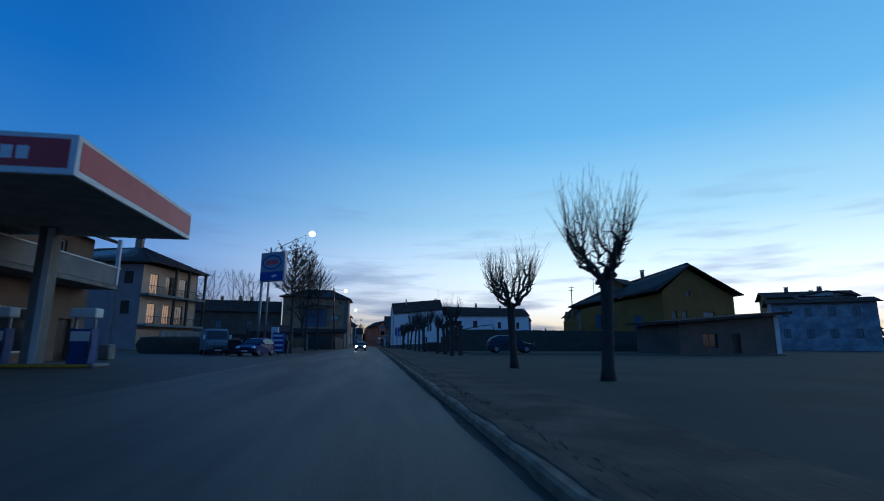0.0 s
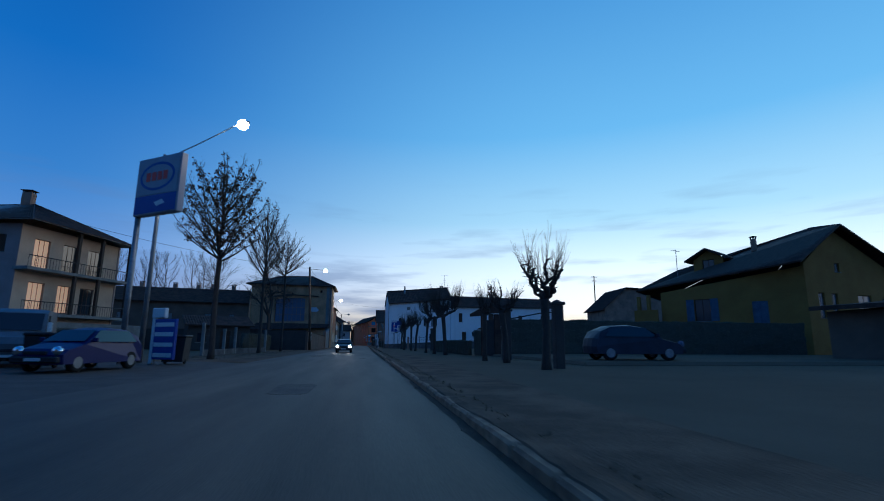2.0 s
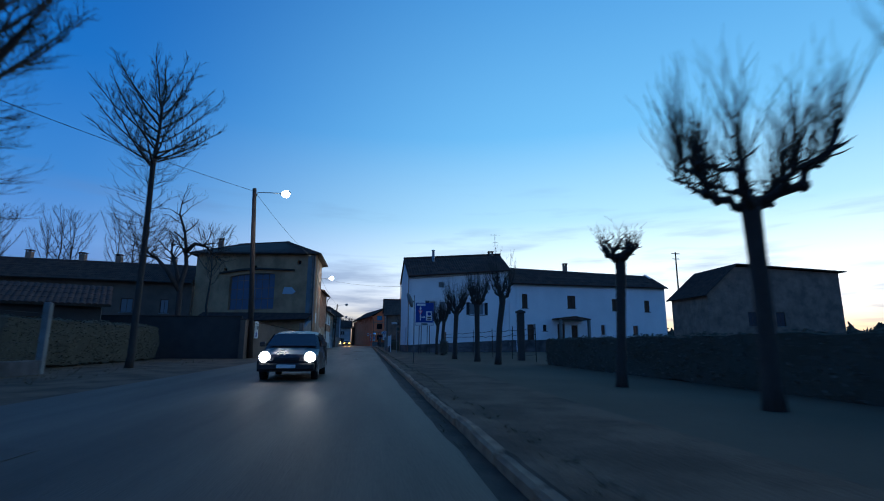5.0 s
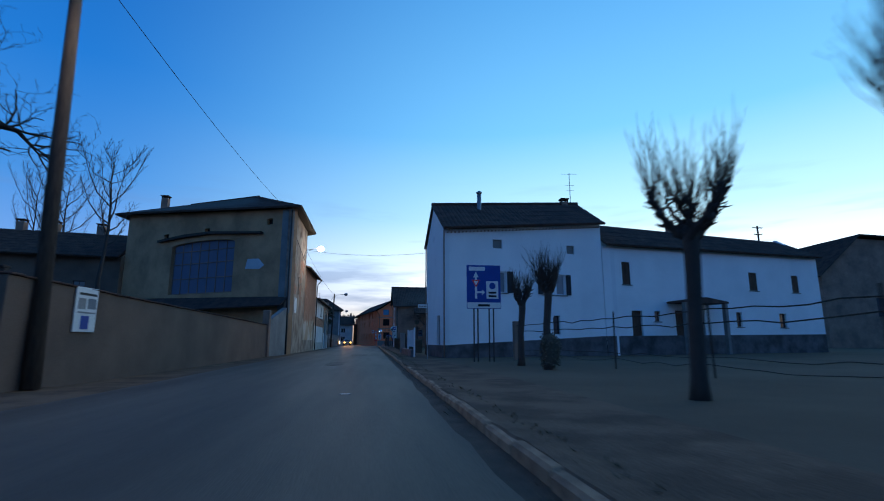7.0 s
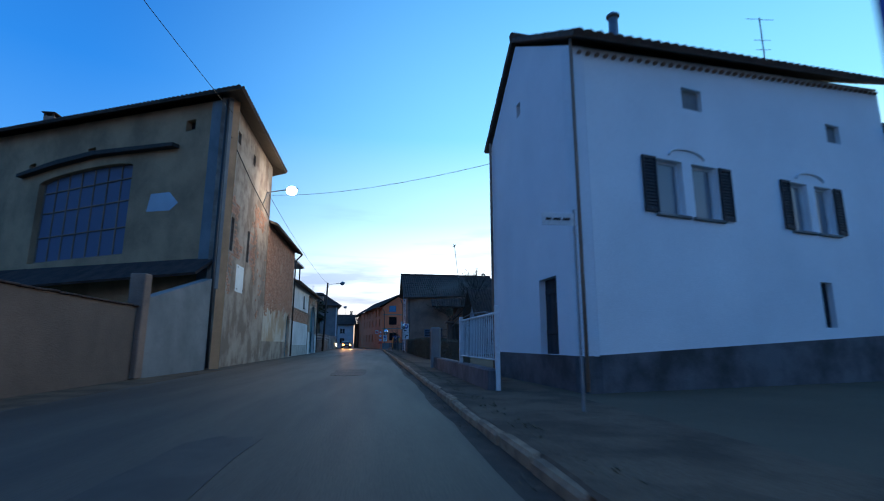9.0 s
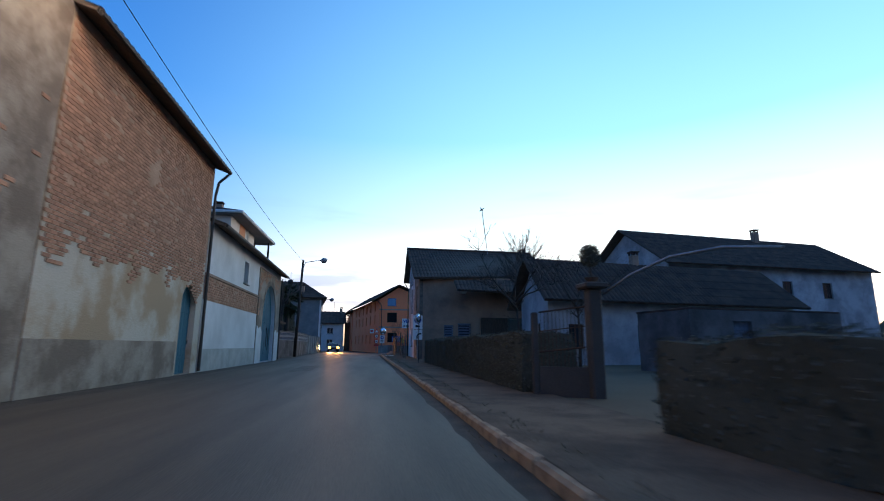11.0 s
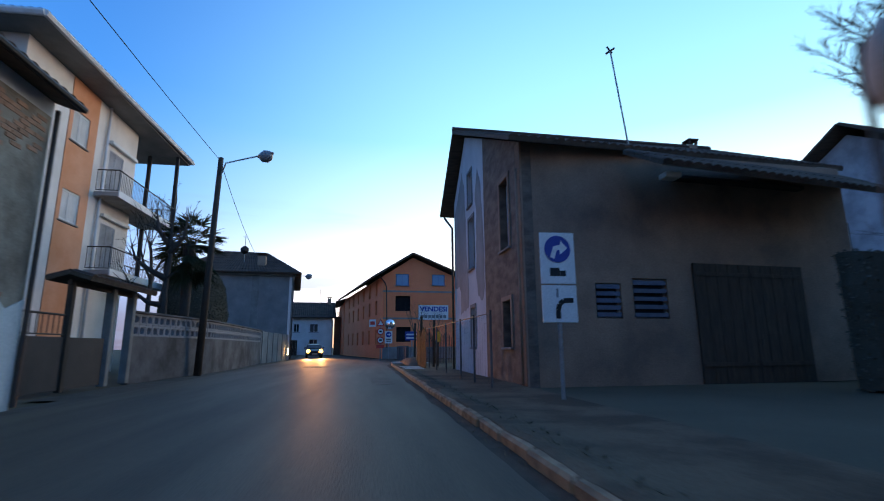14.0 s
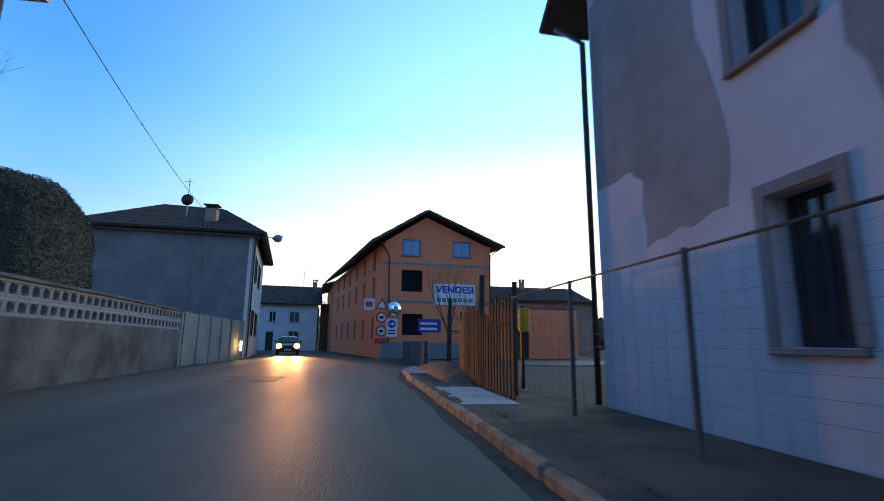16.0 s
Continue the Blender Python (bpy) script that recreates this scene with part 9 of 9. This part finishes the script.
def far_house():
    h = thing("end_house", -8.5, 214, 0, "white two-storey house at the end of the street", "house")
    m, l = side((-11.9, 214.5), (-5.2, 215.2))
    o = [(1.4, 2.2, 3.2, 4.4), (3.6, 4.8, 3.2, 4.4), (3.6, 4.8, 0.9, 2.2), (1.2, 2.0, 0, 2.1)]
    part("wall", wall(m, l, 0, 5.2, o), WHITEWALL, h)
    for q in o[:3]:
        window(h, m, *q, frame=WHITEPAINT, bars=1)
    doorway(h, m, *o[3])
    p = lambda u, v, z: tuple(m @ Vector((u, v, z)))
    k, lk = side((-5.2, 215.2), (-5.6, 223))
    part("wall", wall(k, lk, 0, 5.2), WHITEWALL, h)
    enclose(h, [p(-3.6, 0, 0), p(-0.004, 0, 0)], [5.2], WHITEWALL)
    enclose(h, [p(l - 0.4, 4.5, 0), p(-3.6, 4.5, 0), p(-3.6, 0, 0)], [7.55, [(0, 7.5), (1, 5.2)]], WHITEWALL)
    r = roof(h, [(p(-4, -0.6, 5.15), p(l + 0.5, -0.6, 5.15), p(l + 0.5, 4.5, 7.7), p(-4, 4.5, 7.7))])
    c = m @ Vector((l - 0.4, 4.0, 0))
    chimney(r, c.x, c.y, 7.3, 8.4, 0.5, 0.5)
    part("aerial", Shape().tube([(c.x - 1.4, c.y, 7.3), (c.x - 1.4, c.y, 9.8)], 0.03, 4), METAL, r)
    w = solid("rear_wing", Shape().box(-5.1, -2.9, 218, 226, 0, 5.6, 0.02), BROWNWALL, "dark rear building at the end of the street", "house")


far_house()


def orange_house():
    h = thing("orange_house", 1.1, 187.9, 0, "unfinished orange rendered house with blue-framed attic windows, sky reflection in their pane colour", "house")
    A, B, D = Vector((1.15, 187.9)), Vector((8.35, 188.3)), Vector((-3.4, 212))
    m, l = side(A, B)
    k, lk = side(D, A)
    ze, zr = 7.55, 9.35
    mid = 2.75
    o = [(1.15, 2.4, 6.68, 7.78), (4.6, 5.85, 6.75, 7.8), (1.15, 2.55, 4.3, 5.72), (1.25, 2.6, 1.5, 2.85)]
    part("wall", wall(m, l, 1.05, [(0, ze), (mid, zr), (l, ze - 0.1)], [q for q in o]), ORANGE, h)
    part("plinth", wall(m, l, 0, 1.053, (), 0.34, -0.02), GREYWALL, h)
    for q in o[:2]:
        window(h, m, *q, frame=BLUEFRAME, glass=SKYPANE, bars=1, depth=0.06)
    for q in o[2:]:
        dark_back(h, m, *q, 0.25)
    for z in (6.05, 3.55):
        part("string_course", Shape().box(0, l, -0.02, 0.0, z, z + 0.16).moved(m), GREYBAND, h)
    ok = [(lk - 3.4 - i * 3.4, lk - 2.6 - i * 3.4, z, z + 1.4) for i in range(6) for z in (1.3, 4.1, 6.0)]
    part("wall", wall(k, lk, 0, ze, ok), ORANGE, h)
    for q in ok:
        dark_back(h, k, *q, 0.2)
    rs, ls = side(B, Vector((6.0, 212)))
    part("wall", wall(rs, ls, 0, ze), ORANGE, h)
    enclose(h, [(6.0, 212), D], [[(0, ze), (0.62, zr), (1, ze)]], ORANGE)
    ax, ay = m @ Vector((mid, -0.7, 0)), m @ Vector((mid, 24, 0))
    d = Vector((-4.55, 24.1, 0))
    f = Vector((0.35, 187.1, ze - 0.2))
    g = Vector((9.2, 187.6, ze - 0.15))
    top = Vector((ax.x, ax.y, zr + 0.25))
    roof(h, [(tuple(f), tuple(f + d), tuple(top + d), tuple(top)), (tuple(g), tuple(g + d), tuple(top + d), tuple(top))])
    part("drainpipe", Shape().tube([(0.8, 187.2, 7.4), (1.3, 187.75, 6.9), (1.45, 187.8, 6.5), (1.55, 187.8, 1.0)], 0.05, 8), DARKMETAL, h)
    part("drainpipe", Shape().tube([(8.9, 187.7, 7.3), (8.3, 188.1, 6.9), (8.28, 188.2, 1.0)], 0.05, 8), DARKMETAL, h)
    # lower wing at the far end
    w = thing("orange_wing", -3.6, 214, 0, "lower orange wing of the unfinished house", "house")
    kk, kl = side(Vector((-4.6, 222)), Vector((-3.5, 212.2)))
    part("wall", wall(kk, kl, 0, 7.2, [(3, 4, 4, 5.5), (6, 7, 4, 5.5)]), ORANGE, w)
    roof(w, [((-4.5, 211.6, 7.2), (-5.4, 222.5, 7.2), (0, 222.5, 8.6), (0.5, 211.6, 8.6))])
    m2, l2 = side((-3.5, 212.2), (0, 212.4))
    part("wall", wall(m2, l2, 0, 7.2), ORANGE, w)
    enclose(w, [(0, 212.4), (0, 222), (-4.6, 222)], [8.3, [(0, 8.3), (1, 7.2)]], ORANGE)
    # low orange shed beyond the corner fence, and roofs behind
    s = thing("orange_shed", 11, 190, 0, "low orange outbuilding behind the corner fence", "shed")
    ms, lsd = side((9.5, 190), (15.5, 190.5))
    part("wall", wall(ms, lsd, 0, 3.5, [(1, 2.2, 0, 2.1)]), ORANGE, s)
    doorway(s, ms, 1, 2.2, 0, 2.1)
    enclose(s, [ms @ Vector((lsd, 0, 0)), ms @ Vector((lsd, 4.9, 0)), ms @ Vector((0, 4.9, 0)), ms @ Vector((0, 0, 0))], [3.49, 3.49, 3.49], ORANGE)
    part("flat_roof", Shape().box(0, lsd, 0.0, 5, 3.5, 3.58, 0.02).moved(ms), ROOF, s)
    b = thing("rear_house", 13, 204, 0, "dark tiled house behind the orange one", "house")
    mm, ml = side((9, 204), (24, 205))
    part("wall", wall(mm, ml, 0, 5.4), BROWNWALL, b)
    p = lambda u, v, z: tuple(mm @ Vector((u, v, z)))
    enclose(b, [p(ml, 0, 0), p(ml, 4.4, 0), p(0, 4.4, 0), p(0, 0, 0)], [[(0, 5.4), (1, 7.0)], 7.0, [(0, 7.0), (1, 5.4)]], BROWNWALL)
    r = roof(b, [(p(-0.6, -0.6, 5.3), p(ml, -0.6, 5.3), p(ml, 4.5, 7.2), p(-0.6, 4.5, 7.2))])
    for u in (4, 8.5):
        q = mm @ Vector((u, 3.5, 0))
        chimney(r, q.x, q.y, 6.3, 7.8, 0.5, 0.5)


orange_house()


def banner():
    t = thing("sale_banner", 4.6, 187.5, 3.5, "white banner with blue lettering and a faint lower line", "banner")
    m, l = side((1.15, 187.9), (8.35, 188.3))
    part("sheet", Shape().box(3.3, 6.15, -0.06, -0.03, 3.5, 4.88, 0.005).moved(m), SIGNWHITE, t)
    cu = bpy.data.curves.new("lettering", "FONT")
    cu.body, cu.size, cu.extrude, cu.offset = "VENDESI", 0.62, 0.004, 0.018
    ob = new("lettering_curve", cu)
    dg = bpy.context.evaluated_depsgraph_get()
    me = bpy.data.meshes.new_from_object(ob.evaluated_get(dg))
    bpy.data.objects.remove(ob)
    w = max(v.co.x for v in me.vertices)
    me.transform(Matrix.Diagonal((2.55 / w, 1, 1, 1)))
    me.transform(m @ Matrix.Translation((3.45, -0.07, 4.3)) @ Matrix.Rotation(radians(90), 4, "X"))
    me.transform(Matrix.Translation(-BASE[t.name]))
    me.materials.clear()
    me.materials.append(SIGNBLUE)
    tx = new("lettering", me)
    tx.parent = t
    for i in range(7):
        part("faint_line", Shape().box(3.5 + 0.36 * i, 3.78 + 0.36 * i, -0.066, -0.06, 3.68, 3.95).moved(m), LACE, t)


banner()


def bend_signs():
    t = thing("warning_signs", 0.6, 180.2, 0, "stack of red and white warning plates on one post", "road sign")
    x, y = 0.75, 180.2
    part("post", Shape().tube([(x, y + 0.05, 0), (x, y + 0.05, 3.2)], 0.035, 8), METAL, t)
    part("triangle", flat([(x - 0.32, 2.6), (x + 0.32, 2.6), (x, 3.15)], y), SIGNRED, t)
    part("triangle_face", flat([(x - 0.2, 2.67), (x + 0.2, 2.67), (x, 3.02)], y - 0.006), SIGNWHITE, t)
    for z in (2.2, 1.55):
        part("disc", Shape().lathe((x, y - 0.01, z), [(0.27, 0), (0.27, 0.012)], 24, "y"), SIGNRED, t)
        part("disc_face", Shape().lathe((x, y - 0.018, z), [(0.19, 0), (0.19, 0.006)], 24, "y"), SIGNWHITE, t)
        part("disc_mark", Shape().box(x - 0.1, x + 0.1, y - 0.026, y - 0.019, z - 0.06, z + 0.06), SIGNBLACK, t)
    part("plate", Shape().box(x - 0.3, x + 0.3, y - 0.01, y + 0.01, 0.95, 1.2, 0.004), SIGNRED, t)
    part("flag_plate", Shape().box(x - 0.85, x - 0.36, y - 0.01, y + 0.01, 2.55, 3.1, 0.004), SIGNWHITE, t)
    part("flag_mark", Shape().box(x - 0.78, x - 0.44, y - 0.018, y - 0.011, 2.7, 2.95), SIGNRED, t)
    d = thing("bend_sign", 1.6, 185.5, 0, "white plate with a blue arrow disc below a round mirror", "road sign")
    x, y = 1.6, 185.6
    part("post", Shape().tube([(x, y + 0.05, 0), (x, y + 0.05, 3.3)], 0.035, 8), METAL, d)
    part("mirror_rim", Shape().lathe((x + 0.1, y - 0.03, 3.0), [(0.42, 0.0), (0.46, 0.03), (0.4, 0.1)], 24, "y"), METAL, d, smooth=True)
    part("mirror_face", Shape().lathe((x + 0.1, y - 0.04, 3.0), [(0.01, -0.05), (0.2, -0.035), (0.41, 0.0)], 24, "y"), MIRROR, d, smooth=True)
    pl = part("plate", Shape().box(x - 0.32, x + 0.32, y - 0.02, y, 1.35, 2.4, 0.006), SIGNWHITE, d)
    part("disc", Shape().lathe((x, y - 0.03, 2.1), [(0.24, 0), (0.24, 0.008)], 24, "y"), SIGNBLUE, pl)
    part("arrow", flat([(x - 0.16, 2.07), (x + 0.03, 2.07), (x + 0.03, 1.98), (x + 0.18, 2.1), (x + 0.03, 2.22), (x + 0.03, 2.13), (x - 0.16, 2.13)], y - 0.034), SIGNWHITE, pl)
    for z in (1.5, 1.66):
        part("bar_mark", Shape().box(x - 0.2, x + 0.2, y - 0.028, y - 0.021, z, z + 0.08), SIGNBLACK, pl)
    b = thing("blue_sign", 3.3, 182, 0, "blue direction plate with two pale lines", "road sign")
    part("post", Shape().tube([(3.3, 182.05, 0), (3.3, 182.05, 2.3)], 0.035, 8), METAL, b)
    q = part("plate", Shape().box(2.75, 3.95, 181.98, 182.0, 1.55, 2.25, 0.005), SIGNBLUE, b)
    for z in (1.68, 1.95):
        part("text_bar", Shape().box(2.85, 3.75, 181.972, 181.979, z, z + 0.12), SIGNWHITE, q)
    # low walls and a barrier beside the bend
    rnd = random.Random(9)
    md = Shape()
    nx, ny = 14, 22
    for i in range(nx + 1):
        for j in range(ny + 1):
            x, y = 1.75 + 1.25 * i / nx, 167.2 + 8.0 * j / ny
            z = 0.5 * math.sin(math.pi * i / nx) ** 0.7 * math.sin(math.pi * j / ny) ** 0.6 * (0.8 + 0.3 * noise.noise(Vector((x * 2.0, y * 1.1, 0.4)))) + 0.06
            md.v.append((x, y, z))
    md.f += [(i * (ny + 1) + j, (i + 1) * (ny + 1) + j, (i + 1) * (ny + 1) + j + 1, i * (ny + 1) + j + 1) for i in range(nx) for j in range(ny)]
    solid("earth_bank", md, RUST, "low reddish earth bank along the corner fence", "bank", kind="structure", smooth=True)
    solid("bend_wall", Shape().box(2.4, 2.6, 176.8, 186.8, 0, 1.1, 0.02), STAINED, "low grey wall at the corner", "wall")


bend_signs()


# ---------------------------------------------------------------- distance
def skyline():
    rnd = random.Random(15)
    for i in range(7):
        x = -34 + i * 5.5 + rnd.uniform(-1, 1)
        bare_tree("distant_pine", x, 300 + rnd.uniform(-10, 10), 8, 13.5 + rnd.uniform(-1, 1.5), 200 + i, "distant dark tree on the rise beyond the street", 0.9, 0.2, 4, 0.3, 1400)
    for i in range(10):
        x, y = -160 + i * 34 + rnd.uniform(-6, 6), 330 + rnd.uniform(-20, 30)
        h = thing("distant_house", x, y, 0, "small distant village house with a dark roof", "house", "distant village houses")
        w, ze = rnd.uniform(10, 16), rnd.uniform(5, 7.5)
        m, l = side((x, y), (x + w, y + 1))
        o = [(1.5 + j * 3.4, 2.7 + j * 3.4, 3.2, 4.6) for j in range(int(w / 3.6))]
        part("wall", wall(m, l, 0, ze, o), (WHITEWALL, TAN, PEACH, GREYWALL)[i % 4], h)
        for q in o:
            dark_back(h, m, *q, 0.2)
        p = lambda u, v, z: tuple(m @ Vector((u, v, z)))
        roof(h, [(p(-0.6, -0.6, ze), p(l + 0.6, -0.6, ze), p(l + 0.6, 5, ze + 2.6), p(-0.6, 5, ze + 2.6))])
    for i in range(26):
        x, y = 40 + i * 9, 230 + rnd.uniform(-20, 60) - i * 3
        bare_tree("distant_tree", x, y, 3, 8.5 + rnd.uniform(-1, 2), 300 + i, "distant bare tree at the edge of the fields", 0.7, 0.7, 3, 0.25)


skyline()
